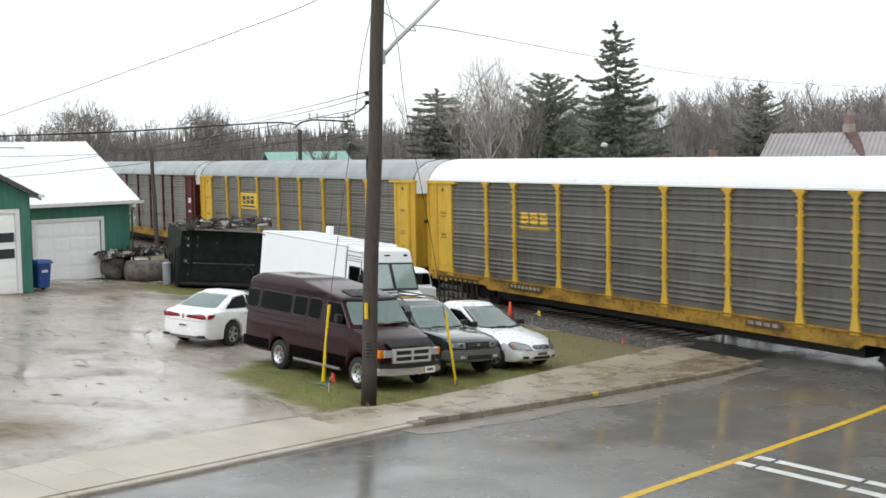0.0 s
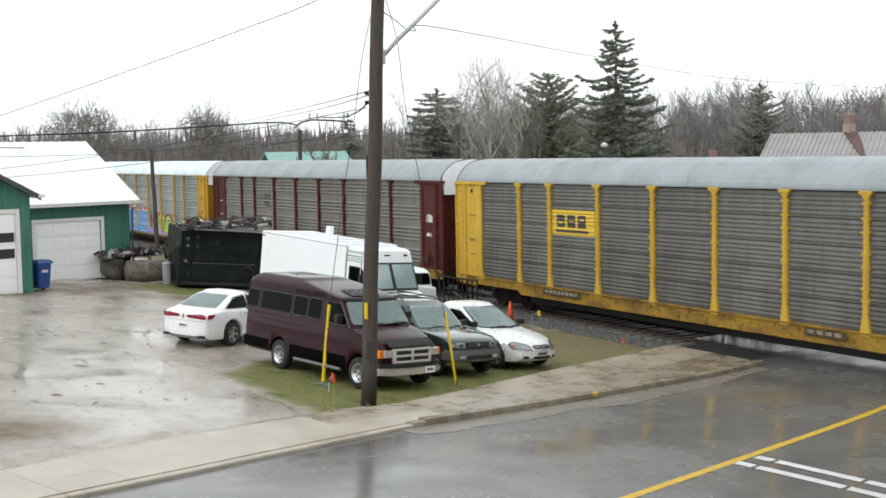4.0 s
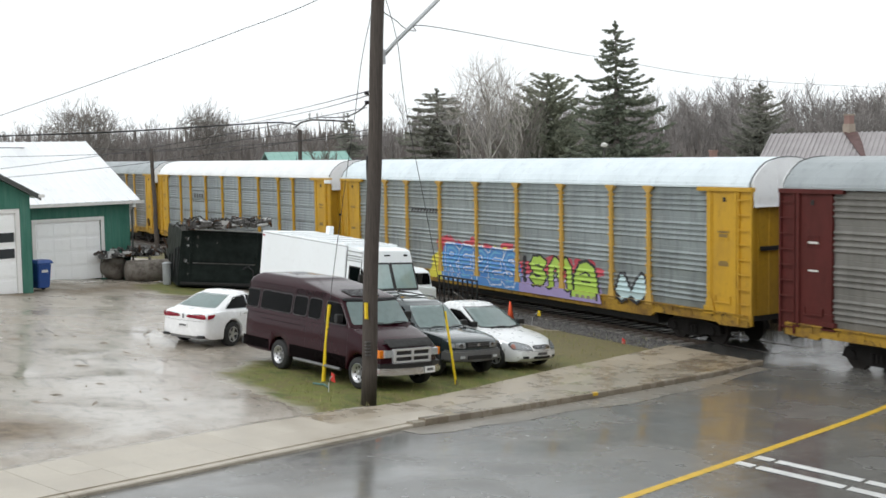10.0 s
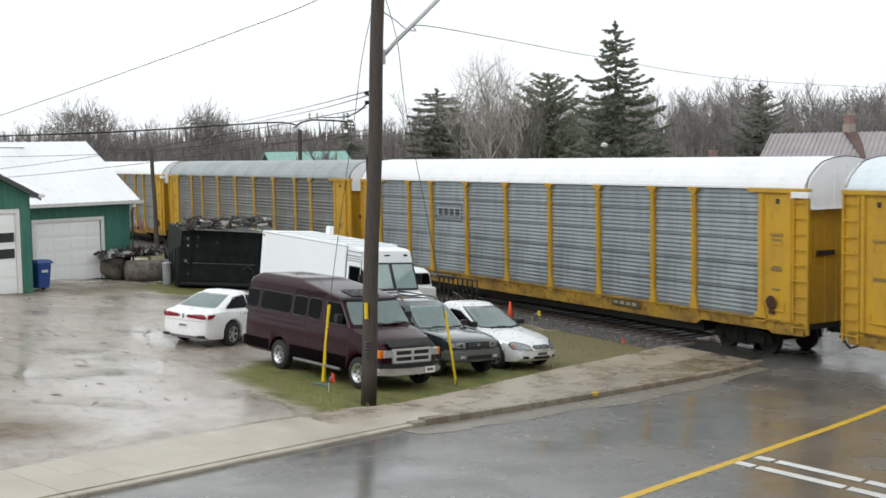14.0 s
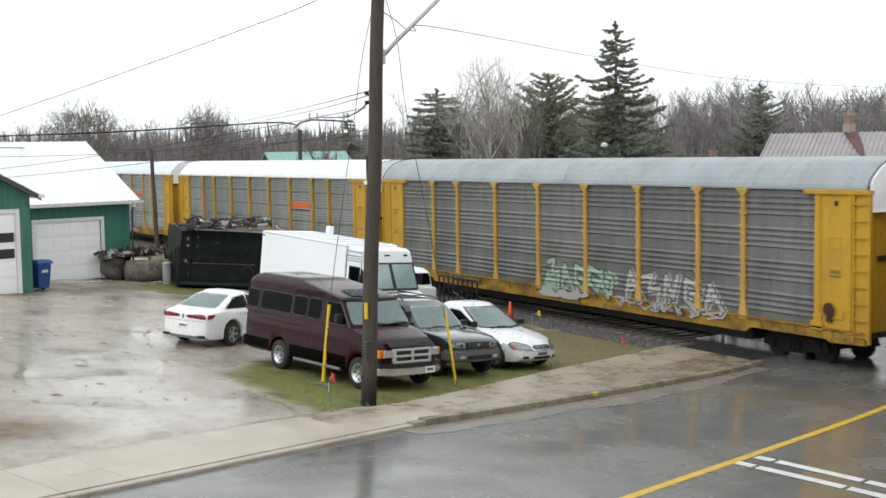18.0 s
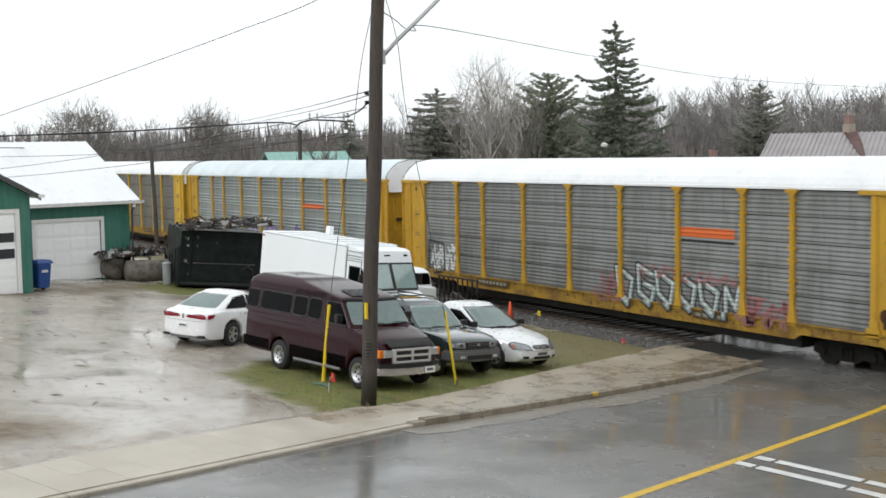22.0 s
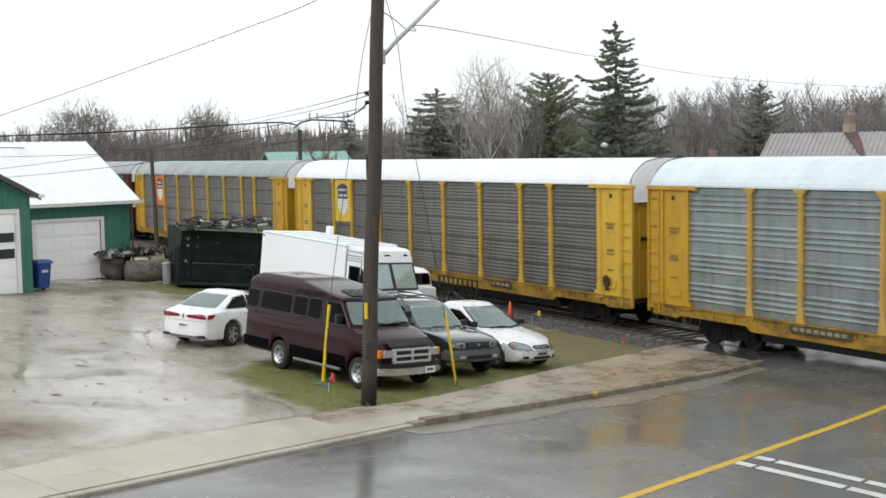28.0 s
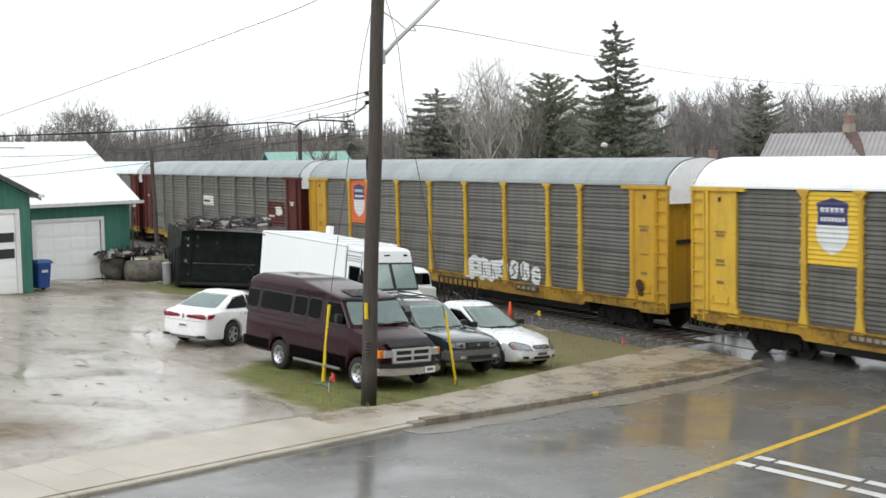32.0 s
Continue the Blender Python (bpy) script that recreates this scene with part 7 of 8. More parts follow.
    tagged(new("grass", me), "short wet green and straw-brown grass", "grass", kind="stuff")


def mud_clods():
    """Low clods and ridges of dark mud lying on the wet yard."""
    rng = random.Random(23)
    verts, faces = [], []
    n = 0
    while n < 260:
        x, y = rng.uniform(-50, -21.5), rng.uniform(-27.5, -11.5)
        edge = (x + 22.5) * 0.93 + (y + 20.0) * 0.37
        if edge > -0.4 or max(edge_distance(x, y, GRASS), edge_distance(x, y, GRASS_2)) > -0.1 or math.hypot(x + 32.6, y + 13.2) < 2.4:
            n += 1
            continue
        n += 1
        if noise.noise((x * 0.25, y * 0.4, 3)) < -0.05 and rng.random() < 0.7:
            continue
        a = rng.gauss(0.5, 0.5)
        long_, wide, tall = rng.uniform(0.05, 0.22) * rng.choice((1, 1, 2)), rng.uniform(0.02, 0.07), rng.uniform(0.006, 0.02)
        z = height(x, y) + 0.012
        k = len(verts)
        for i in range(9):
            q = 2 * math.pi * i / 9
            f = rng.uniform(0.6, 1.15)
            u, v = long_ * math.cos(q) * f, wide * math.sin(q) * f
            verts.append((x + u * math.cos(a) - v * math.sin(a), y + u * math.sin(a) + v * math.cos(a), z - 0.02))
        verts.append((x, y, z + tall))
        faces += [(k + i, k + (i + 1) % 9, k + 9) for i in range(9)]
    tagged(new("mud_clods", raw_mesh("mud_clods", verts, faces, M_MUD)), "dark wet clods of mud on the gravel", "mud", kind="stuff")


# ---- small things of the yard ----
M_MUD = plain("dark_wet_mud", (0.21, 0.172, 0.13), 0.6, var=0.4, scale=4)
M_BIN = plain("blue_bin_plastic", (0.012, 0.055, 0.22), 0.4)
M_TANK = worn("rust_streaked_grey_tank", (0.20, 0.18, 0.157), (0.055, 0.04, 0.03), 0.65, 0.0, 3.2, 1.0, 30, False)
M_YELLOWPVC = plain("yellow_plastic_sleeve", (0.78, 0.55, 0.015), 0.4)
M_ORANGE = plain("orange_cone_plastic", (0.80, 0.10, 0.03), 0.45)
M_REDFLAG = plain("red_marker_ribbon", (0.65, 0.05, 0.04), 0.6)
M_SCRAP = worn("grey_scrap_metal", (0.14, 0.135, 0.13), (0.05, 0.045, 0.04), 0.5, 0.4, 4, 0.9)
M_CAN = worn("pale_galvanized_can", (0.42, 0.44, 0.45), (0.22, 0.22, 0.21), 0.5, 0.1, 4, 0.7)
M_DARKSCRAP = plain("blackened_scrap_iron", (0.022, 0.02, 0.019), 0.55, 0.2, 0.3, 0.4, 6)
M_PALE = worn("pale_scrap", (0.55, 0.55, 0.54), (0.3, 0.29, 0.28), 0.6)


def wheelie_bin():
    x, y = -46.9, -15.75
    c = empty("wheeled_bin", pose(x, y, height(x, y), 0, 0, 20), "blue plastic wheeled recycling bin beside the garage door", "bin")
    b = B()
    loft(b, [[(-0.25, -0.23, 0.12), (0.25, -0.23, 0.12), (0.25, 0.23, 0.12), (-0.25, 0.23, 0.12)], [(-0.33, -0.29, 1.02), (0.33, -0.29, 1.02), (0.33, 0.29, 1.02), (-0.33, 0.29, 1.02)]])
    bmesh.ops.bevel(b, geom=b.edges[:], offset=0.03, segments=2, affect="EDGES")
    part("body", b, M_BIN, c)
    b = B()
    loft(b, [[(-0.36, -0.32, 1.02), (0.36, -0.32, 1.02), (0.36, 0.34, 1.02), (-0.36, 0.34, 1.02)], [(-0.36, -0.32, 1.06), (0.36, -0.32, 1.06), (0.36, 0.34, 1.06), (-0.36, 0.34, 1.06)], [(-0.26, -0.24, 1.16), (0.26, -0.24, 1.16), (0.26, 0.28, 1.16), (-0.26, 0.28, 1.16)]])
    part("lid", b, M_BIN, c, "domed blue lid, shut")
    b = B()
    tube(b, [(-0.40, -0.22, 1.0), (-0.40, 0.22, 1.0)], 0.02, 8)
    part("handle", b, M_BIN, c)
    for s in (-1, 1):
        b = B()
        lathe(b, [(s * 0.24, 0.12), (s * 0.30, 0.12)], "y", 16, (-0.26, 0, 0.12))
        part("bin_wheel", b, M_RUBBER, c)
    b = B()
    box(b, 0.305, 0.315, -0.13, 0.13, 0.70, 0.80)
    part("decal", b, M_PALE, c, "pale printed decal bar")


def tank(x, y, r, length, heading, label):
    c = empty("metal_tank", pose(x, y, height(x, y) + r, 0, 0, heading), label, "tank", "scrap tanks")
    b = B()
    lathe(b, [(-length / 2 - 0.12, 0.0), (-length / 2 - 0.10, r * 0.55), (-length / 2, r * 0.97), (-length / 2 + 0.03, r), (length / 2 - 0.03, r), (length / 2, r * 0.97), (length / 2 + 0.10, r * 0.55), (length / 2 + 0.12, 0.0)], "x", 26)
    part("shell", b, M_TANK, c, "", True)
    for x0 in (-length * 0.3, length * 0.3):
        b = B()
        lathe(b, [(x0 - 0.02, r + 0.012), (x0 + 0.02, r + 0.012)], "x", 26)
        part("band", b, M_TANK, c)
        b = B()
        prism(b, [(-r * 0.7, -r), (r * 0.7, -r), (r * 0.5, -r * 0.75), (-r * 0.5, -r * 0.75)], x0 - 0.04, x0 + 0.04, "x")
        part("saddle", b, M_SCRAP, c)
    b = B()
    tube(b, [(0.1, 0, r - 0.02), (0.1, 0, r + 0.12)], 0.06, 10)
    part("filler_neck", b, M_SCRAP, c)


def scrap(x, y, z, sx, sy, n, seed, label, name="scrap_heap", tall=0.25):
    """A heap of bent bars, pipes and plates."""
    rng = random.Random(seed)
    h = empty(name, pose(x, y, z), label, "scrap heap")
    for i in range(n):
        b = B()
        p = Vector((rng.uniform(-sx, sx), rng.uniform(-sy, sy), rng.uniform(0.02, tall * 0.5)))
        if rng.random() < 0.75:
            q = p + Vector((rng.uniform(-0.7, 0.7), rng.uniform(-0.5, 0.5), rng.uniform(-0.02, tall * 0.7)))
            mid = p.lerp(q, 0.5) + Vector((0, 0, rng.uniform(0, tall * 0.6)))
            tube(b, [p, mid, q], rng.uniform(0.015, 0.045), 6)
            part("bent_bar", b, rng.choice((M_DARKSCRAP, M_DARKSCRAP, M_SCRAP, M_RUSTY)), h)
        else:
            box(b, -0.18, 0.18, -0.14, 0.14, 0, rng.uniform(0.05, 0.2), 0.01, Matrix.Translation(p) @ Matrix.Rotation(rng.uniform(0, 3), 4, "Z") @ Matrix.Rotation(rng.uniform(-0.3, 0.3), 4, "X"))
            part("scrap_block", b, rng.choice((M_SCRAP, M_SCRAP, M_PALE)), h)
    return h


def guy_sleeve(x, y, top, label, r=0.052):
    """A yellow plastic sleeve on a guy wire."""
    z = height(x, y)
    c = empty("guy_marker", Matrix.Translation((x, y, z)), label, "guy marker", "yellow guy markers")
    b = B()
    tube(b, [(0, 0, -0.05), Vector(top) * 0.5, top], r, 8, r * 0.9)
    part("sleeve", b, M_YELLOWPVC, c)
    b = B()
    tube(b, [(0.02, 0, -0.15), (0.01, 0.0, 0.1)], 0.02, 6)
    part("anchor_rod", b, M_SCRAP, c)
    return c


def traffic_cone():
    x, y = -37.75, -0.95
    c = empty("traffic_cone", pose(x, y, -0.14), "orange plastic traffic cone beside the track", "traffic cone")
    b = B()
    box(b, -0.19, 0.19, -0.19, 0.19, 0, 0.04, 0.01)
    part("base", b, M_BLACK, c)
    b = B()
    lathe(b, [(0.04, 0.14), (0.4, 0.08), (0.72, 0.035), (0.73, 0.0)], "z", 16)
    part("cone", b, M_ORANGE, c, "", True)


def trackside_rack():
    """Black bar frame standing beside the rails."""
    c = empty("bar_fence", pose(-41.9, -1.55, -0.05), "black steel bar fence panel beside the track", "fence")
    for z in (0.12, 1.32):
        b = B()
        box(b, 0, 2.85, -0.03, 0.03, z - 0.03, z + 0.03)
        part("rail", b, V_BLACKTRIM, c)
    for i in range(9):
        b = B()
        x = 0.02 + 2.81 * i / 8
        box(b, x - 0.022, x + 0.022, -0.022, 0.022, -0.05 if i in (0, 8) else 0.1, 1.34)
        part("bar", b, V_BLACKTRIM, c)


def ribbon_stake(x, y, h, lean, mat, label, ribbon=True):
    z = height(x, y) - (0.15 if y > -1.7 else 0)
    c = empty("marker_stake", Matrix.Translation((x, y, z)), label, "marker stake", "survey stakes")
    b = B()
    tube(b, [(0, 0, -0.05), (lean * 0.12, 0, h * 0.5), (lean * 0.45, 0, h * 0.82), (lean, 0.0, h)], 0.013, 6)
    part("stake", b, M_PALE, c)
    if ribbon:
        b = B()
        sheet(b, [(lean - 0.09, 0.0, h - 0.12), (lean + 0.07, 0.03, h - 0.15), (lean + 0.09, 0.0, h + 0.05), (lean - 0.05, 0, h + 0.08)], (0.0, 0.012, 0.0))
        part("ribbon", b, mat, c)


# ---- setting them out ----
garage()
M_SIDING = plain("pale_siding", (0.55, 0.55, 0.53), 0.7)
M_TEAL = worn("teal_metal_roofing", (0.22, 0.41, 0.355), (0.17, 0.31, 0.27), 0.45)
M_GREYRIB = worn("dull_ribbed_roofing", (0.36, 0.335, 0.335), (0.26, 0.24, 0.24), 0.5, 0.1, 0.7, 0.5)
M_STAIN = worn("rust_stained_flashing", (0.13, 0.075, 0.07), (0.07, 0.045, 0.042), 0.6, 0, 2, 0.8)
M_BRICKTOP = worn("red_chimney_brick", (0.33, 0.215, 0.19), (0.23, 0.14, 0.12), 0.8)
M_CHIM = worn("tan_rendered_chimney", (0.40, 0.34, 0.28), (0.25, 0.20, 0.16), 0.8)
house("house", pose(-99.5, 15.6, 0, 0, 0, 76), 6.5, 6.0, 5.3, 6.25, M_SIDING, M_TEAL, "pale house with a low teal metal roof")
house("house", pose(-53.66, 27.55, 0, 0, 0, 33), 16, 8.5, 4.9, 6.75, M_SIDING, M_GREYRIB, "pale house with a grey-pink ribbed metal roof", 60)
for h in [q for q in scene.objects if q.name.startswith("house") and "grey-pink" in q.get("label", "")]:
    b = B()
    sheet(b, [(x, y, 4.9 + 0.435 * y + 0.185) for x, y in ((3.98, 4.1), (4.8, 4.1), (5.3, 2.5), (5.77, 0.6), (5.56, 0.55), (4.78, 2.3))], (0, 0, 0.02))
    part("roof_flashing", b, M_STAIN, h, "rust-stained flashing below the chimney")
chimney("roof_chimney", pose(-52.4, 33.45, 0), 0.26, 5.5, 7.87, M_CHIM, M_BRICKTOP, "tan chimney with a red brick top")
chimney("roof_chimney", pose(-52.5, 22.6, 0), 0.20, -0.3, 5.85, M_BRICKTOP, M_BRICKTOP, "small red brick chimney")

main = utility_pole((-23.73, -13.92, 0.62), (-23.58, -13.44, 11.2), 0.172, 0.135, "weathered grey-brown wooden utility pole on the grass")
arm = B()
tube(arm, [(-0.06, 0.55, 7.55), (-0.20, 0.98, 7.92), (-0.26, 1.58, 8.42), (-0.38, 2.26, 8.98), (-0.45, 3.03, 9.55)], 0.045, 10)
part("lamp_arm", arm, M_STEEL, main, "grey steel street lamp arm", True)
b = B()
box(b, -0.06, 0.06, 0.34, 0.58, 7.40, 7.72, 0.01)
part("arm_bracket", b, M_STEEL, main)
for z, t in ((6.75, "cable_clamp"), (6.55, "cable_clamp"), (4.95, "cable_guard"), (4.2, "cable_guard")):
    b = B()
    box(b, -0.16, -0.10, 0.16, 0.24, z, z + (0.08 if t == "cable_clamp" else 0.5), 0.01)
    part(t, b, V_BLACKTRIM, main)
for i in range(5):
    b = B()
    box(b, 0.10, 0.2, -0.1, 0.0, 1.15 + i * 0.07, 1.18 + i * 0.07, 0.002)
    part("pole_tag", b, M_SCRAP, main)
b = B()
box(b, 0.10, 0.185, -0.09, -0.04, 1.95, 2.3, 0.004)
part("reflector", b, M_YELLOWPVC, main, "yellow reflector strip")

utility_pole((-68.4, -4.6, 0.4), (-68.95, -4.6, 6.6), 0.13, 0.10, "leaning dark wooden pole behind the garage")
far = utility_pole((-69.3, 4.7, -0.2), (-69.35, 4.75, 7.6), 0.14, 0.12, "dark wooden pole with cable brackets")
b = B()
tube(b, [(0.0, -0.35, 7.9), (0.05, 0.1, 8.25), (0.2, 0.8, 8.4), (0.35, 2.0, 8.35), (0.5, 3.4, 8.25)], 0.06, 6)
part("cable_bracket", b, M_SCRAP, far, "grey looped cable bracket")
for y in (0.6, 1.1, 2.9):
    b = B()
    lathe(b, [(8.38, 0.05), (8.5, 0.09), (8.6, 0.05), (8.75, 0.08), (8.85, 0.0)], "z", 10, (0.25, y, 0))
    part("insulator", b, M_PALE, far)
utility_pole((-68.85, 15.7, -0.2), (-68.85, 15.7, 7.7), 0.12, 0.10, "dark wooden pole beyond the tracks")
lamp = empty("street_lamp", Matrix.Translation((-48.0, 11.4, 0)), "grey street lamp with a white globe head", "street lamp")
b = B()
tube(b, [(0, 0, -0.2), (0, 0, 6.2)], 0.06, 8, 0.04)
part("post", b, M_SCRAP, lamp)
b = B()
lathe(b, [(6.2, 0.06), (6.25, 0.16), (6.36, 0.17), (6.44, 0.0)], "z", 14)
part("head", b, M_WHITEMARK, lamp, "white lamp head")

cable([(-44.6, -18.48, 7.23), (-43.0, -17.66, 7.58), (-39.69, -15.86, 8.32), (-35.51, -14.59, 8.93), (-31.53, -13.66, 9.43), (-27.76, -13.1, 9.83), (-23.62, -13.5, 10.2)], 0.010)
cable([(-79.61, -12.75, 7.49), (-78.58, -10.97, 7.55), (-75.12, -5.03, 7.67), (-70.72, 0.57, 7.94), (-69.2, 3.2, 8.05), (-69.3, 4.5, 7.9)], 0.045)
cable([(-69.1, 5.5, 8.3), (-55.14, -0.61, 7.9), (-40.94, -6.2, 7.44), (-29.8, -11.04, 7.2), (-23.85, -13.6, 7.3)], 0.022)
cable([(-70.38, 1.16, 8.09), (-46.32, -5.39, 7.96), (-23.85, -13.6, 7.47)], 0.012)
cable([(-70.04, 1.74, 8.01), (-46.08, -5.0, 7.86), (-23.85, -13.6, 7.38)], 0.012)
cable([(-69.3, 4.7, 7.4), (-66.8, -0.08, 6.99), (-67.2, -2.65, 6.65), (-68.9, -4.6, 6.5), (-60.73, -10.43, 6.6), (-52.33, -15.97, 6.6)], 0.02)
for left, right in (((-46.36, -17.67, 6.23), (-23.9, -13.7, 6.5)), ((-44.22, -18.07, 5.75), (-23.9, -13.7, 7.1)), ((-43.16, -18.27, 5.48), (-23.9, -13.7, 6.62))):
    a, b = Vector(left), Vector(right)
    cable([a.lerp(b, i / 4) - Vector((0, 0, 0.12 * math.sin(math.pi * i / 4))) for i in range(5)], 0.008)
cable([(-23.62, -13.5, 9.17), (-23.97, -12.92, 9.0), (-24.04, -12.66, 8.85), (-24.01, -12.41, 8.79), (-24.08, -12.12, 8.92), (-30.38, -5.74, 9.33), (-37.19, 2.54, 9.57), (-44.97, 17.03, 9.4), (-51.52, 35.66, 9.51), (-53.82, 45.66, 9.59)], 0.010)
cable([(-23.65, -13.5, 9.7), (-24.2, -13.63, 8.22), (-24.84, -13.52, 7.02), (-26.22, -13.15, 5.36), (-26.58, -13.47, 2.5)], 0.008, "thin grey guy wire of the pole", "guy_wire")
cable([(-23.6, -13.45, 9.7), (-24.02, -12.87, 8.59), (-24.72, -12.3, 7.15), (-25.2, -11.5, 4.5), (-25.5, -10.9, 2.1)], 0.008, "thin grey guy wire of the pole", "guy_wire")

wheelie_bin()
tank(-50.7, -10.55, 0.46, 1.7, 80, "large grey rust-streaked steel tank lying on gravel")
tank(-51.6, -11.75, 0.50, 0.7, 25, "short rusty steel tank lying on gravel")
scrap(-51.4, -11.0, height(-51.4, -11) + 0.95, 0.5, 1.3, 130, 3, "heap of grey scrap metal on old tanks", tall=0.4)
scrap(-51.6, -9.0, height(-51.6, -9), 0.35, 0.5, 12, 8, "scrap metal and pale cans beside the tank", "scrap_heap", 1.6)
b = B()
lathe(b, [(0.0, 0.16), (0.02, 0.17), (0.84, 0.18), (0.85, 0.20), (0.90, 0.20), (0.95, 0.10), (0.95, 0.0)], "z", 16)
can = solid("steel_can", b, M_CAN, "pale galvanized steel can with a lid beside the black truck", "can", smooth=False)
can.matrix_world = pose(-49.4, -10.15, height(-49.4, -10.15), 0, 2, 0)
guy_sleeve(-26.60, -13.66, (0.03, 0.20, 1.82), "yellow plastic guy-wire marker standing in grass")
guy_sleeve(-25.3, -10.74, (-0.28, -0.12, 1.75), "thin leaning yellow guy-wire marker in grass", 0.034)
traffic_cone()
trackside_rack()
ribbon_stake(-25.15, -14.2, 0.40, 0.22, M_REDFLAG, "pale stake with a red ribbon in grass")
ribbon_stake(-27.3, -8.3, 0.55, 0.16, M_REDFLAG, "thin pale stake with a pink-red ribbon")
ribbon_stake(-36.3, -1.0, 0.5, 0.45, M_YELLOWPVC, "leaning stake with a yellow ribbon on ballast")
ribbon_stake(-30.9, -1.2, 0.12, 0.05, M_REDFLAG, "small red ribbon marker on ballast")
b = B()
tube(b, [(-26.2, -14.1, height(-26.2, -14.1) + 0.03), (-25.9, -13.95, height(-25.9, -13.95) + 0.04), (-25.6, -14.0, height(-25.6, -14) + 0.03)], 0.025, 6)
solid("hose", b, plain("faded_teal_hose", (0.07, 0.16, 0.14), 0.5), "short faded teal hose lying in grass", "hose")
b = B()
tube(b, [(-39.4, -2.4, 0.9), (-38.2, -1.9, 0.25)], 0.02, 6)
solid("steel_rod", b, M_SCRAP, "grey steel rod leaning by the track", "rod")

white_sedan()
maroon_van()
dark_suv()
silver_sedan()
step_van()
black_truck_body()
white_pickup()
scrap(-47.4, -8.3, height(-47.6, -9.3) + 2.42, 0.9, 1.75, 150, 21, "tangle of dark scrap bars piled on the black truck", tall=0.42)

conifer(-59.6, 21.3, 13.6, 4.3, 2, "tall dark green spruce with drooping boughs", M_SPRUCE, 0.38, 0.06, 1.15, 0.42, 0.36, 0.60)
conifer(-78.1, 19.5, 10.6, 4.3, 5, "broad dull green conifer", M_DULLFIR, 0.1, 0.05, 1.3, 0.3, 0.1, 0.40)
conifer(-69.9, 23.5, 11.3, 3.3, 7, "ragged green pine with open crown", M_PINE, -0.2, 0.3, 1.2, 0.5, 0.2, 0.42)
conifer(-71.5, 22.0, 9.2, 2.4, 8, "slim dull green conifer", M_DULLFIR, 0.1, 0.1, 1.0, 0.4, 0.1)
conifer(-104.0, 24.9, 9.7, 3.2, 9, "dark conifer in front of the woods", M_DULLFIR, 0.3, 0.1, 1.0, 0.35, 0.2)
conifer(-82.4, 55.8, 11.6, 3.4, 12, "dark conifer standing in bare woodland", M_DULLFIR, 0.0, 0.15, 1.2, 0.45, 0.2, 0.5)
conifer(-62.5, 20.0, 6.5, 3.0, 14, "low dark green conifer", M_SPRUCE, 0.3, 0.02, 1.0, 0.3, 0.2)
conifer(-57.5, 23.0, 6.8, 2.6, 15, "low dark green conifer", M_SPRUCE, 0.3, 0.02, 1.0, 0.3, 0.2)
round_tree(-68.0, 17.6, 12.2, 4.0, 3, "pale leafless birch with a fine rounded crown", M_BIRCH, M_BIRCHFINE, 0.24, 0.0085, 0.16, 12, 0.88)
bare_tree(-68.2, 19.6, 10.4, 6, "pale leafless multi-stemmed birch", 0.6, 3, 2, 1.0, 0.15, 0.15, M_BIRCH, M_BIRCHTWIG, 0.2, 0.016, 3)
round_tree(-120.3, 16.9, 11.3, 3.9, 4, "grey leafless tree with a rounded crown", M_TWIG, M_PALETWIG, 0.22, 0.017, 0.17, 14, 0.9)
round_tree(-136.6, 8.8, 12.2, 6.0, 9, "broad leafless tree before the woods", M_TWIG, M_PALETWIG, 0.15, 0.018, 0.15, 18, 0.95)
bare_tree(-91.6, 16.2, 9.4, 10, "thin leafless tree beyond the tracks", 0.6, 3, 2, 1.0, 0.10, 0, None, None, 0.3, 0.018)
far_woods()
grass_blades()
mud_clods()


# ---- painted marks on the wagons ----
PROFILES = [([q[1] for q in p], [q[0] for q in p]) for p in (sheet_profile(0.0), sheet_profile(0.035))]


def side_depth(z, kind):
    """How far in the sheeting's face lies at height z."""
    if z < 1.165:
        return -0.034
    return 0.083 + min(0.0, float(np.interp(z, *PROFILES[kind])))


def painted(car, polys, mat, label, name="painted_mark", lift=0.004, floor=0.82):
    """Paint on the ribbed side: polygons cut in strips that follow the ribs."""
    bm = B()
    kind = KIND[car.name]
    lo, hi = max(floor, min(p[1] for poly in polys for p in poly)), max(p[1] for poly in polys for p in poly)
    levels = sorted({lo, hi, *(0.03 * i for i in range(int(lo / 0.03) + 1, int(hi / 0.03) + 1)), *(q for q in PROFILES[kind][0] if lo < q < hi)})
    for a, b in zip(levels, levels[1:]):
        if b - a < 0.001:
            continue
        m = (a + b) / 2
        spans = []
        for poly in polys:
            cuts = sorted(x0 + (m - y0) / (y1 - y0) * (x1 - x0) for (x0, y0), (x1, y1) in zip(poly, poly[1:] + poly[:1]) if (y0 > m) != (y1 > m))
            spans += [(u, v) for u, v in zip(cuts[::2], cuts[1::2]) if v - u > 0.008]
        joined = []
        for u, v in sorted(spans):
            if joined and u <= joined[-1][1]:
                joined[-1][1] = max(v, joined[-1][1])
            else:
                joined.append([u, v])
        for u, v in joined:
            bm.faces.new([bm.verts.new(c) for c in ((u, side_depth(a, kind) - lift, a), (v, side_depth(a, kind) - lift, a), (v, side_depth(b, kind) - lift, b), (u, side_depth(b, kind) - lift, b))])
    part(name, bm, mat, car, label)


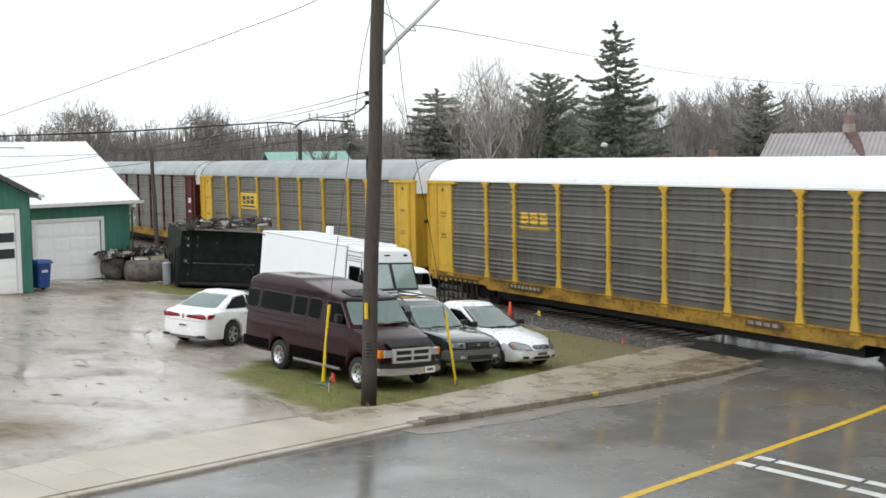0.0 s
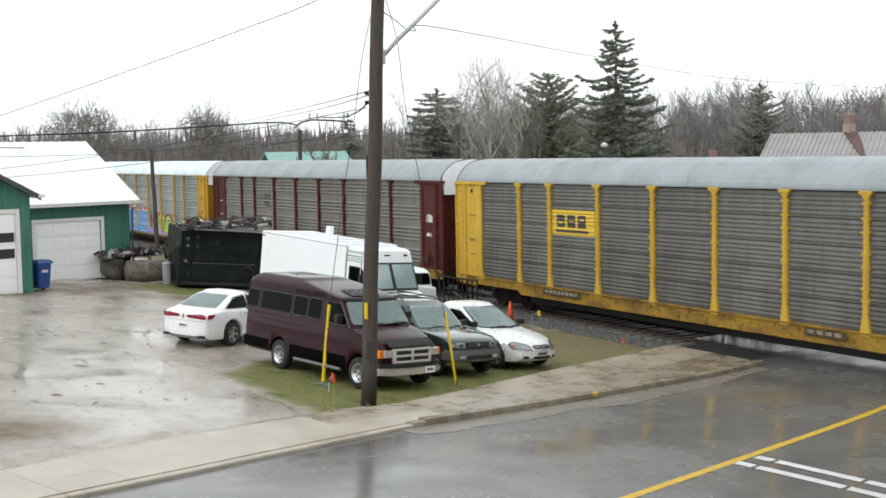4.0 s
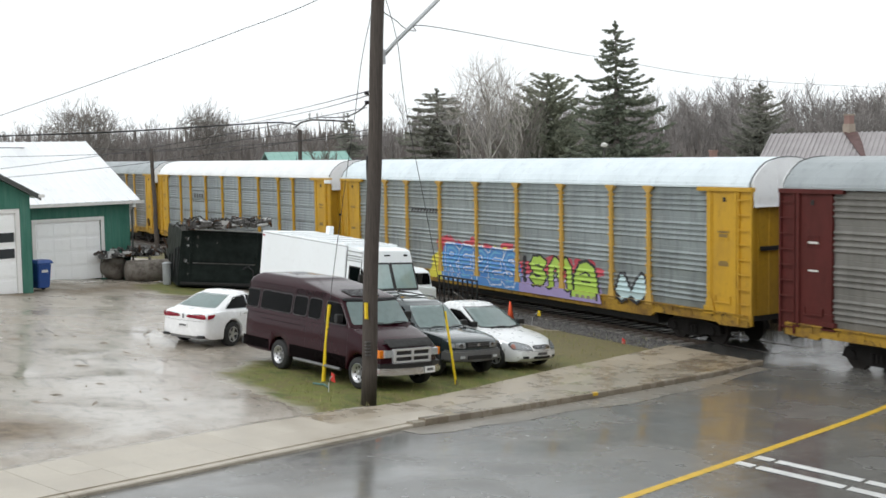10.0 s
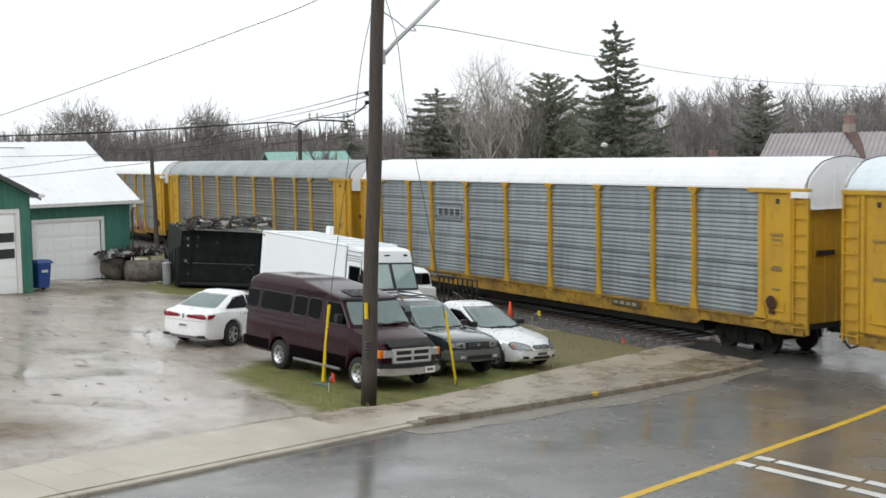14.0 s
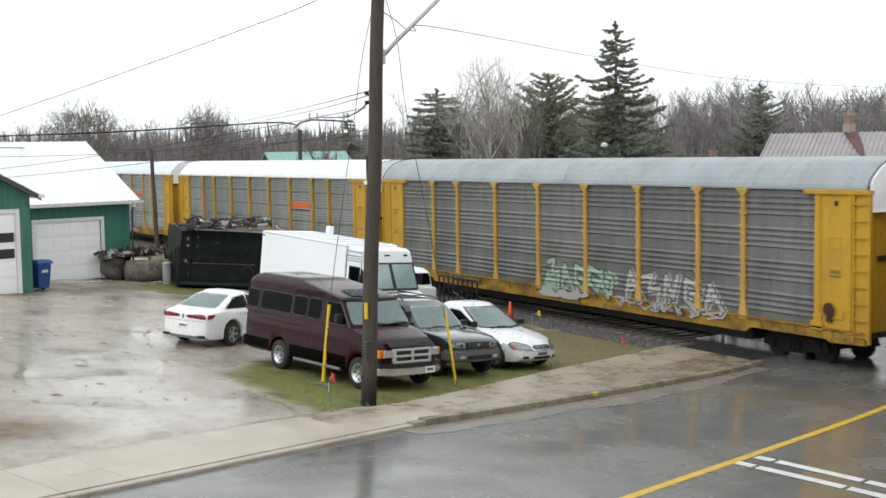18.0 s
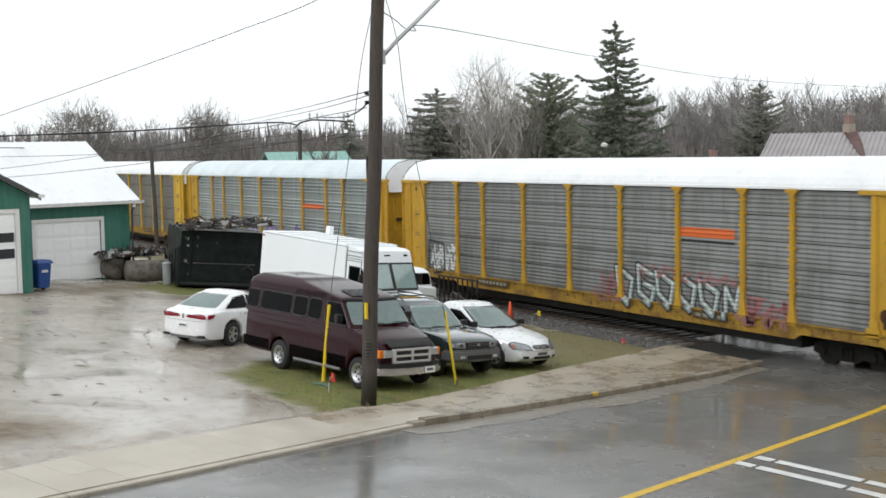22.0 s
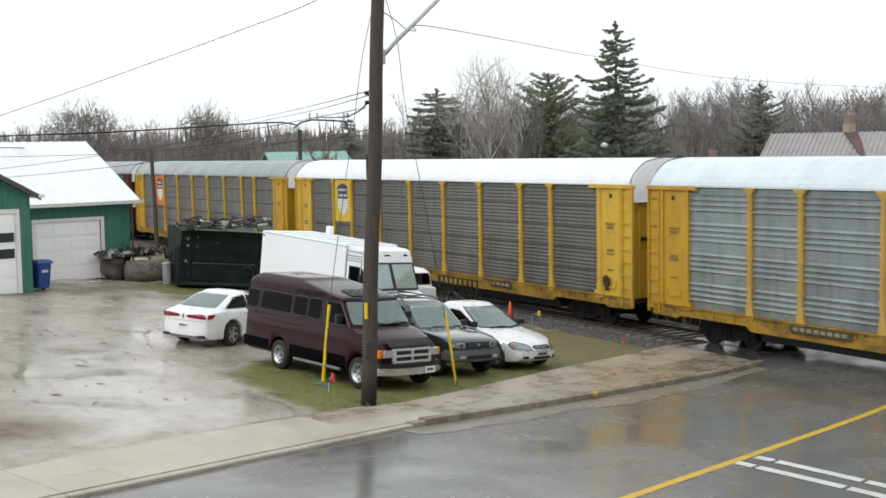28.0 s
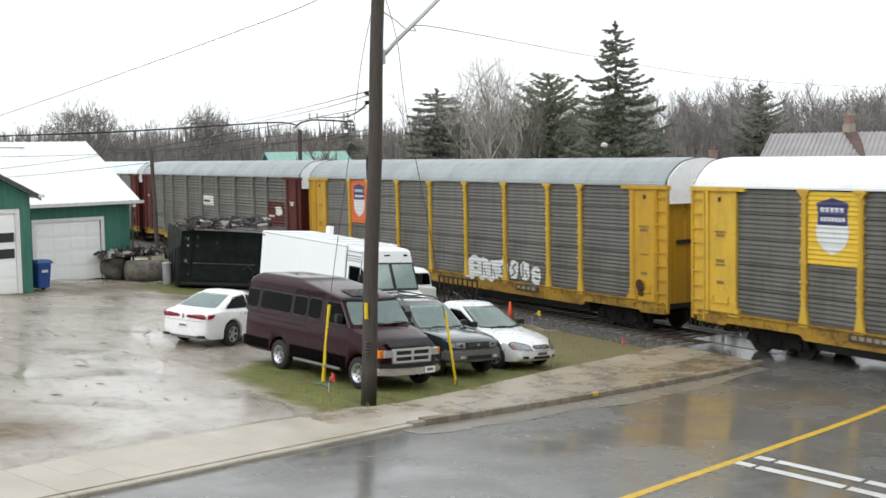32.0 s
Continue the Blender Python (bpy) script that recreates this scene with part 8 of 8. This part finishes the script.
def stroke(pts, w):
    """A polyline as a list of quads of that width."""
    out = []
    for (x0, z0), (x1, z1) in zip(pts, pts[1:]):
        d = math.hypot(x1 - x0, z1 - z0) or 1
        nx, nz = -(z1 - z0) / d * w / 2, (x1 - x0) / d * w / 2
        ex, ez = (x1 - x0) / d * w * 0.35, (z1 - z0) / d * w * 0.35
        out.append([(x0 + nx - ex, z0 + nz - ez), (x1 + nx + ex, z1 + nz + ez), (x1 - nx + ex, z1 - nz + ez), (x0 - nx - ex, z0 - nz - ez)])
    return out


def blob(cx, cz, w, h, rng, n=18, rough=0.18, power=3.0):
    """A fat rounded letter-like shape."""
    out = []
    for i in range(n):
        a = 2 * math.pi * i / n
        c, s = math.cos(a), math.sin(a)
        k = 1 / (abs(c) ** power + abs(s) ** power) ** (1 / power) * (1 + rng.uniform(-rough, rough * 0.4))
        out.append((cx + c * w / 2 * k, cz + s * h / 2 * k))
    return out


def rect(x0, x1, z0, z1):
    return [(x0, z0), (x1, z0), (x1, z1), (x0, z1)]


def spray(name, c, rough=0.6):
    m = Mat(name, rough)
    n = m.noise(5, 5, 0.7)
    m.color(m.mix(m.ramp(n, 0.45, 0.75, 0, 0.45), c, tuple(v * 0.55 + 0.08 for v in c)))
    return m.m


G_BLUE, G_SKY, G_PALE = spray("blue_spray_paint", (0.08, 0.24, 0.55)), spray("sky_blue_spray_paint", (0.16, 0.42, 0.62)), spray("white_spray_paint", (0.66, 0.68, 0.68))
G_RED, G_YEL, G_LIME = spray("red_spray_paint", (0.55, 0.07, 0.10)), spray("yellow_spray_paint", (0.65, 0.58, 0.06)), spray("lime_spray_paint", (0.40, 0.58, 0.09))
G_BLACK, G_LILAC, G_PURPLE = spray("black_spray_paint", (0.022, 0.022, 0.026)), spray("lilac_spray_paint", (0.36, 0.29, 0.52)), spray("purple_spray_paint", (0.09, 0.055, 0.20))
G_MINT, G_TEAL, G_CYAN = spray("mint_spray_paint", (0.30, 0.42, 0.32)), spray("pale_teal_spray_paint", (0.36, 0.50, 0.50)), spray("pale_cyan_spray_paint", (0.50, 0.64, 0.66))
G_ORANGE, G_NAVY = spray("orange_board_paint", (0.66, 0.13, 0.02)), spray("navy_emblem_paint", (0.035, 0.035, 0.13))
G_FADERED = spray("faded_red_spray_paint", (0.30, 0.13, 0.13))
G_SLATE = spray("slate_spray_paint", (0.06, 0.065, 0.06))
G_GREYTEAL, G_FADE = spray("grey_teal_spray_paint", (0.24, 0.30, 0.29)), spray("faded_white_spray_paint", (0.40, 0.40, 0.385))
G_BOARD = spray("yellow_board_paint", (0.72, 0.47, 0.03))


def letters(car, x0, x1, z0, z1, n, fill, edge, seed, label, lines=None, tilt=0.0, grow=0.10):
    """A row of fat letter shapes with an outline behind and strokes inside."""
    rng = random.Random(seed)
    w = (x1 - x0) / n
    outer, inner, cut = [], [], []
    for i in range(n):
        cx, cz = x0 + w * (i + 0.5), (z0 + z1) / 2 + rng.uniform(-0.08, 0.08)
        hh = (z1 - z0) * rng.uniform(0.85, 1.0)
        s = rng.getstate()
        outer.append(blob(cx, cz, w * 1.05 + grow, hh + grow, rng))
        rng.setstate(s)
        inner.append(blob(cx, cz, w * 0.98 - grow, hh - grow, rng))
        k = rng.randrange(3)
        a, b2 = cz - hh * 0.28, cz + hh * 0.28
        if k == 0:
            cut += [stroke([(cx - w * 0.16, b2), (cx - w * 0.16, a)], 0.09), stroke([(cx + w * 0.05, cz), (cx + w * 0.24, a)], 0.07)]
        elif k == 1:
            cut += [stroke([(cx - w * 0.05, cz + hh * 0.16), (cx + w * 0.26, cz + hh * 0.14)], 0.08), stroke([(cx - w * 0.05, cz - hh * 0.14), (cx + w * 0.26, cz - hh * 0.16)], 0.08)]
        else:
            cut += [stroke([(cx + w * 0.2, b2), (cx - w * 0.14, cz + 0.08), (cx + w * 0.14, cz - 0.08), (cx - w * 0.2, a)], 0.08)]
    for o, q in zip(outer, inner):
        painted(car, [o], edge, label, "graffiti", 0.006)
        painted(car, [q], fill, "", "graffiti_fill", 0.009)
    for q in cut:
        painted(car, q, lines or edge, "", "graffiti_stroke", 0.012)


GLYPHS = {
    "R": ([(0.12, 0), (0.12, 1), (0.60, 1), (0.86, 0.86), (0.86, 0.66), (0.60, 0.50), (0.14, 0.50)], [(0.45, 0.50), (0.92, 0)]),
    "E": ([(0.90, 0.98), (0.35, 1), (0.10, 0.82), (0.10, 0.18), (0.35, 0), (0.92, 0.03)], [(0.14, 0.50), (0.72, 0.52)]),
    "P": ([(0.14, 0), (0.12, 1), (0.60, 1), (0.88, 0.84), (0.88, 0.60), (0.60, 0.42), (0.16, 0.42)],),
    "S": ([(0.88, 0.86), (0.60, 1), (0.24, 0.96), (0.10, 0.76), (0.28, 0.55), (0.70, 0.46), (0.90, 0.26), (0.70, 0.03), (0.30, 0), (0.08, 0.14)],),
    "I": ([(0.5, 0), (0.5, 1)],),
    "M": ([(0.06, 0), (0.10, 0.72), (0.26, 1), (0.44, 0.82), (0.50, 0.40), (0.58, 0.84), (0.76, 1), (0.92, 0.72), (0.94, 0)],),
    "O": ([(0.5, 1), (0.2, 0.88), (0.06, 0.5), (0.10, 0.06), (0.5, 0), (0.92, 0.06), (0.94, 0.5), (0.8, 0.88), (0.5, 1)],),
}


def fat_stroke(pts, w):
    """A broad line with rounded joints."""
    dots = [[(x + w / 2 * math.cos(a), z + w / 2 * math.sin(a)) for a in (2 * math.pi * i / 10 for i in range(10))] for x, z in pts]
    return stroke(pts, w) + dots


def lettering(car, word, x0, x1, z0, z1, layers, label, arch=0.0):
    """Letters drawn in broad strokes, one layer over another: (width, material)."""
    n = len(word)
    step = (x1 - x0) / n
    for i, ch in enumerate(word):
        up = arch * math.sin(math.pi * (i + 0.5) / n)
        lines = [[(x0 + step * (i + 0.08 + 0.84 * u), z0 + (z1 - z0) * v + up * v) for u, v in line] for line in GLYPHS[ch]]
        for j, (w, mat) in enumerate(layers):
            painted(car, [q for line in lines for q in fat_stroke(line, w)], mat, label if j == 0 else "", "graffiti" if j == 0 else "graffiti_fill", 0.006 + 0.0025 * j)


def tag_lines(car, x0, x1, z0, z1, n, mat, seed, label, w=0.08):
    """A loose scribbled tag."""
    rng = random.Random(seed)
    for i in range(n):
        x = x0 + (x1 - x0) * (i + rng.random() * 0.6) / n
        pts = [(x + rng.uniform(-0.35, 0.35), z0 + (z1 - z0) * rng.random()) for _ in range(3)]
        pts = [(x, z0 + (z1 - z0) * rng.uniform(0, 0.3))] + pts + [(x + 0.3, z0 + (z1 - z0) * rng.uniform(0.6, 1))]
        painted(car, stroke(pts, w), mat, label, "graffiti", 0.011)


def cloud_patch(car, x0, x1, z0, z1, n, mat, seed, label, lift=0.003):
    rng = random.Random(seed)
    for i in range(n):
        painted(car, [blob(rng.uniform(x0, x1), rng.uniform(z0, z1), rng.uniform(0.5, 1.1), rng.uniform(0.3, 0.7), rng, 14, 0.35, 2.2)], mat, label, "graffiti_patch", lift + 0.00004 * i)


SHAPES = ([(0, 0), (0.22, 0.95), (0.48, 0.3), (0.78, 1)], [(0, 0.9), (0.5, 1), (0.28, 0.5), (0.82, 0.6), (0.6, 0)], [(0.85, 0.8), (0.2, 1), (0.08, 0.3), (0.6, 0.04), (0.85, 0.45), (0.4, 0.55)],
          [(0, 0.15), (0.35, 1), (0.78, 0.1), (0.55, 0.62), (0.2, 0.5)], [(0.1, 1), (0.05, 0.35), (0.5, 0), (0.82, 0.7), (0.42, 0.9)])


def wild(car, x0, x1, z0, z1, n, seed, label, dark, pale, fill, lean=0.35, w=0.15, halo=True):
    """Interlocked slanting letter outlines with pale inner edges and dabs of fill."""
    rng = random.Random(seed)
    step = (x1 - x0) / n
    for i in range(n):
        shape = SHAPES[rng.randrange(5)]
        base, hh = z0 + rng.uniform(0, 0.12), (z1 - z0) * rng.uniform(0.82, 1.0) * (1 - 0.25 * i / n)
        def at(u, v, dx=0.0, dz=0.0, i=i, base=base, hh=hh):
            return (x0 + step * (i + u * 1.02) + lean * (1 - v) * 0.5 + dx, base + v * hh + dz)
        pts = [at(u, v) for u, v in shape]
        if halo:
            painted(car, fat_stroke([at(u, v, 0.05, -0.03) for u, v in shape], w * 2.5), pale, "", "graffiti_halo", 0.0055)
        painted(car, fat_stroke(pts, w * 2.1), dark, label, "graffiti", 0.008)
        painted(car, fat_stroke(pts, w * 1.25), fill, "", "graffiti_fill", 0.0105)
        painted(car, stroke([at(u, v, -0.02, 0.03) for u, v in shape], w * 0.3), pale, "", "graffiti_stroke", 0.013)


M_STENCIL = plain("worn_brown_stencil", (0.22, 0.14, 0.04), 0.6)
M_GRIME = worn("grimy_dark_panel", (0.10, 0.07, 0.035), (0.03, 0.025, 0.02), 0.7, 0, 3, 0.9)
M_FADED = worn("faded_stencil_paint", (0.34, 0.31, 0.24), (0.14, 0.11, 0.07), 0.7, 0, 6, 0.9)
cars = {k: c for k, c in TRAIN}
for k, c in cars.items():
    rng = random.Random(40 + k)
    for x0, x1 in ((4.3, 6.5), (16.9, 18.4)):
        painted(c, [rect(x0, x1, 0.88, 1.09)], M_GRIME, "grimy stencil panel on the sill", "stencil_panel", 0.004)
        n = 8 if x1 - x0 > 2 else 4
        for i in range(n):
            painted(c, [rect(x0 + 0.12 + (x1 - x0 - 0.2) * i / n, x0 + 0.12 + (x1 - x0 - 0.2) * (i + 0.68) / n, 0.94, 1.05)], M_FADED, "pale stencilled bar", "stencil_bar", 0.008)
    for x in (-0.66, LONG + 0.66):
        for z, w in ((3.55, 0.5), (3.42, 0.4), (2.65, 0.35), (2.55, 0.42), (2.0, 0.3)):
            if rng.random() < (0.75 if k not in (2, 10) else 0.35):
                b = B()
                box(b, x - w / 2, x + w / 2, 0.022, 0.0285, z, z + rng.choice((0.05, 0.06, 0.10)))
                part("stencil_bar", b, M_STENCIL if k not in (2, 10) else M_WHITEMARK, c)

# wagon with the plain yellow emblem on its side
for k, colour in ((0, T_YEL), (1, M_DARKMARK)):
    c = cars[k]
    if k == 1:
        painted(c, [rect(4.76, 7.26, 3.08, 3.98)], G_BOARD, "yellow emblem board", "emblem_board", 0.006)
    zz = 3.36
    polys = [rect(5.05 + 0.62 * i, 5.05 + 0.62 * i + 0.48, zz, zz + 0.45) for i in range(3)]
    painted(c, polys, colour, "blocky emblem shapes" if k else "yellow blocky emblem shapes", "emblem", 0.010)
    painted(c, [rect(4.98, 6.92, zz - 0.18, zz - 0.08)], colour, "", "emblem_underline", 0.010)
    painted(c, [rect(5.16 + 0.62 * i, 5.42 + 0.62 * i, zz + 0.14 + 0.06 * i, zz + 0.20 + 0.06 * i) for i in range(3)], P_DARK if k == 0 else G_BOARD, "", "emblem_gap", 0.013)

c = cars[2]
painted(c, [rect(5.0, 5.95, 3.74 + 0.09 * i, 3.79 + 0.09 * i) for i in range(3)] + [rect(6.05, 6.45, 3.70, 4.0), rect(6.55, 6.9, 3.70, 4.0)], M_DARKMARK, "faded dark emblem bars", "emblem")
painted(c, [rect(6.0, 6.75, 3.42, 3.58), rect(6.1, 7.0, 3.28, 3.36)], M_DARKMARK, "", "emblem_bars")
letters(c, 8.2, 10.2, 1.0, 2.0, 3, G_CYAN, P_TAUPE, 3, "pale cyan graffiti on the grey side", G_BLACK, 0, 0.14)
tag_lines(c, 10.3, 12.3, 1.0, 2.1, 6, G_CYAN, 4, "pale cyan scribbled tag")
b = B()
box(b, LONG + 0.45, LONG + 0.95, 0.018, 0.028, 3.15, 3.45)
part("notice_board", b, M_WHITEMARK, c, "small white notice board")

c = cars[3]
cloud_patch(c, 7.4, 13.0, 1.9, 2.45, 26, G_RED, 1, "red background spray")
cloud_patch(c, 7.0, 13.0, 1.5, 2.2, 34, G_YEL, 2, "yellow background spray", 0.004)
cloud_patch(c, 7.0, 8.0, 0.95, 1.5, 8, G_YEL, 12, "yellow background spray", 0.004)
painted(c, [rect(7.9, 13.3, 0.83, 1.15)], G_SKY, "sky blue base band", "graffiti_patch", 0.005)
painted(c, [[(7.75, 0.84), (13.45, 0.84), (13.5, 1.6), (13.2, 2.25), (12.4, 2.34), (10.2, 2.32), (8.2, 2.42), (7.7, 2.2), (7.6, 1.6)]], G_BLUE, "big blue graffiti field", "graffiti_patch", 0.0056)
lettering(c, "REPES", 7.85, 13.35, 1.12, 2.18, ((0.44, G_PALE), (0.35, G_BLUE), (0.07, G_SKY)), "big blue graffiti letters outlined in white")
cloud_patch(c, 13.6, 18.2, 1.7, 2.15, 20, G_RED, 3, "red background spray")
painted(c, [[(13.3, 0.83), (18.5, 0.83), (18.3, 1.5), (13.3, 1.5)]], G_LILAC, "lilac base band", "graffiti_patch", 0.005)
lettering(c, "I", 13.35, 14.05, 1.30, 2.08, ((0.24, G_BLACK),), "black graffiti stroke")
lettering(c, "S", 14.05, 15.15, 1.30, 2.08, ((0.42, G_BLACK), (0.27, G_LIME)), "lime green graffiti letter outlined in black")
lettering(c, "M", 15.2, 16.75, 1.25, 2.10, ((0.42, G_BLACK), (0.28, G_LIME)), "lime green graffiti letter outlined in black")
dome = [(16.75, 0.95), (16.8, 1.7), (17.1, 2.15), (17.55, 2.25), (18.0, 2.05), (18.2, 1.6), (18.25, 0.95)]
painted(c, [dome], G_LIME, "lime green graffiti letter outlined in black", "graffiti", 0.0075)
painted(c, stroke(dome, 0.11) + stroke([(17.2, 1.75), (17.5, 1.85), (17.8, 1.72)], 0.06) + stroke([(17.25, 1.5), (17.75, 1.5)], 0.05), G_BLACK, "", "graffiti_stroke", 0.012)
twin = [(19.1, 1.3), (19.4, 1.95), (19.65, 1.98), (19.85, 1.65), (20.0, 1.45), (20.2, 1.75), (20.5, 2.05), (20.72, 1.95), (20.85, 1.4), (20.4, 1.05), (19.95, 1.2), (19.6, 1.02)]
painted(c, [twin], G_CYAN, "pale graffiti with black outline", "graffiti", 0.007)
painted(c, stroke(twin + twin[:1], 0.10), G_BLACK, "", "graffiti_outline", 0.012)
painted(c, [rect(5.0 + 0.26 * i, 5.0 + 0.26 * i + 0.17, 3.55, 3.75) for i in range(9)], M_DARKMARK, "faded dark name bars", "faded_lettering")

c = cars[4]
painted(c, stroke([(4.95, 3.95), (7.05, 3.95), (7.05, 3.3), (4.95, 3.3), (4.95, 3.95)], 0.06) + [rect(5.2 + 0.45 * i, 5.5 + 0.45 * i, 3.5, 3.78) for i in range(4)], M_DARKMARK, "dark outlined emblem bars", "emblem")

c = cars[5]
cloud_patch(c, 10.9, 14.6, 1.2, 1.9, 9, G_MINT, 21, "pale green background spray")
wild(c, 10.9, 14.8, 1.1, 2.2, 5, 22, "pale green graffiti shapes with dark lines", G_SLATE, G_FADE, G_MINT, 0.3, 0.13, False)
cloud_patch(c, 10.2, 13.2, 0.9, 1.1, 6, G_FADE, 23, "pale base spray")
wild(c, 15.3, 20.1, 1.0, 2.1, 5, 24, "white outlined graffiti shapes", G_SLATE, G_FADE, G_FADE, 0.3, 0.13)
tag_lines(c, 15.0, 20.0, 0.85, 1.2, 8, G_FADE, 25, "white drips", 0.05)

c = cars[6]
tag_lines(c, 12.0, 13.2, 0.95, 2.0, 9, G_FADERED, 31, "faded red scribble", 0.05)
tag_lines(c, 14.0, 18.6, 1.9, 2.35, 10, G_FADERED, 36, "faded red scribble", 0.07)
tag_lines(c, 18.9, 20.9, 0.9, 1.75, 9, G_FADERED, 32, "red scribble", 0.09)
wild(c, 12.9, 19.0, 0.98, 2.3, 6, 33, "dark slanting graffiti shapes with pale edges", G_BLACK, G_PALE, G_GREYTEAL, 0.5, 0.15, False)
tag_lines(c, 0.4, 2.5, 1.2, 2.3, 12, G_PALE, 35, "white scribbled tag")
painted(c, stroke([(0.25, 1.1), (0.3, 2.4), (1.5, 2.3), (1.6, 1.2), (0.9, 1.05)], 0.1), G_BLACK, "", "graffiti", 0.012)
painted(c, [rect(16.2, 18.6, 3.36, 3.66)], G_ORANGE, "orange-red board", "side_board", 0.012)
# flat black band painted below the board as its shadow
painted(c, [rect(16.2, 18.6, 3.2, 3.28)], G_BLACK, "", "side_board_shadow_gap", 0.008)

c = cars[7]
rng = random.Random(77)
peaks = [(8.6, 0.85), (8.9, 2.2), (9.2, 2.55), (9.9, 1.8), (10.4, 1.55), (11.2, 2.1), (11.9, 2.4), (12.7, 2.0), (13.0, 1.7), (13.5, 2.3), (13.9, 1.75), (14.6, 1.6), (15.2, 2.45), (15.8, 2.1), (16.2, 1.2), (17.6, 0.98), (17.7, 0.83), (8.6, 0.83)]
painted(c, [peaks], G_LILAC, "tall pointed lilac and purple graffiti", "graffiti", 0.006)
polys, pale = [], []
crest = sorted(peaks[:16])
for i in range(74):
    x = 8.75 + 0.104 * i
    top = float(np.interp(x, [q[0] for q in crest], [q[1] for q in crest])) - 0.04
    foot = 1.15 + 0.12 * math.sin(i * 0.9)
    cx = min((9.25, 11.9, 13.5, 15.2), key=lambda q: abs(q - x))
    if top - foot < 0.2:
        continue
    pts = [(x + (cx - x) * 0.35 * u * (1 - u) + 0.075 * math.sin(7 * u + i * 1.1), foot + (top - foot) * u) for u in (0.0, 0.2, 0.4, 0.6, 0.8, 0.97)]
    (pale if i % 3 == 1 else polys).extend(stroke(pts, 0.07 if i % 3 else 0.045))
for i in range(16):
    x = 9.0 + 0.5 * i + rng.uniform(-0.1, 0.1)
    z = rng.uniform(0.92, 1.08)
    polys += stroke([(x - 0.3, z), (x, z + 0.13), (x + 0.3, z + 0.02), (x + 0.45, z - 0.06)], 0.055)
painted(c, polys, G_PURPLE, "", "graffiti_stroke", 0.010)
painted(c, pale, G_PALE, "", "graffiti_stroke", 0.0085)
painted(c, stroke(peaks[:16], 0.07), G_PURPLE, "", "graffiti_outline", 0.012)
painted(c, [rect(16.2, 18.6, 3.36, 3.60)], G_ORANGE, "red-orange side board", "side_board", 0.02)

for k in (8, 9):
    c = cars[k]
    painted(c, [rect(2.78, 4.54, 2.85, 4.86)], G_BOARD if k == 8 else G_ORANGE, "yellow emblem board" if k == 8 else "orange emblem board", "emblem_board", 0.030)
    shield = [(3.1, 4.55), (3.35, 4.62), (3.66, 4.70), (3.97, 4.62), (4.22, 4.55), (4.17, 4.25), (4.24, 3.75), (4.15, 3.45), (3.92, 3.25), (3.66, 3.15), (3.4, 3.25), (3.17, 3.45), (3.08, 3.75), (3.15, 4.25)]
    painted(c, [shield], G_PALE, "white shield emblem", "shield", 0.036)
    top = [(3.1, 4.55), (3.35, 4.62), (3.66, 4.70), (3.97, 4.62), (4.22, 4.55), (4.17, 4.25), (4.19, 3.95), (3.13, 3.95), (3.15, 4.25)]
    painted(c, [top], G_NAVY, "navy upper half of the shield", "shield_top", 0.040)
    painted(c, [rect(3.25 + 0.17 * i, 3.37 + 0.17 * i, 4.30, 4.43) for i in range(5)] + [rect(3.25 + 0.125 * i, 3.34 + 0.125 * i, 4.06, 4.18) for i in range(7)], G_PALE, "white bars on the shield", "shield_bars", 0.044)
cloud_patch(cars[9], 13.6, 16.0, 1.2, 1.8, 12, G_PALE, 51, "white sprayed tag")
letters(cars[9], 13.5, 16.2, 1.1, 1.9, 4, G_PALE, G_PALE, 52, "white sprayed tag", P_BROWN)
letters(cars[9], 16.3, 18.5, 1.15, 2.0, 3, G_PALE, P_BROWN, 53, "white sprayed tag", P_BROWN)
for k in (10,):
    c = cars[k]
    painted(c, [rect(10.6, 12.4, 3.1, 3.7)], M_WHITEMARK, "white side board", "side_board", 0.02)
    painted(c, [rect(10.7, 11.8, 3.3, 3.45)], M_DARKMARK, "", "side_board_bars", 0.024)
    painted(c, [rect(20.9, 23.3, 2.3, 3.6)], T_RED, "oxide red board", "side_board", 0.02)
    painted(c, [blob(22.5, 3.1, 0.9, 0.5, rng), rect(21.2, 22.0, 2.75, 2.85)], M_WHITEMARK, "", "side_board_bars", 0.026)

motions()
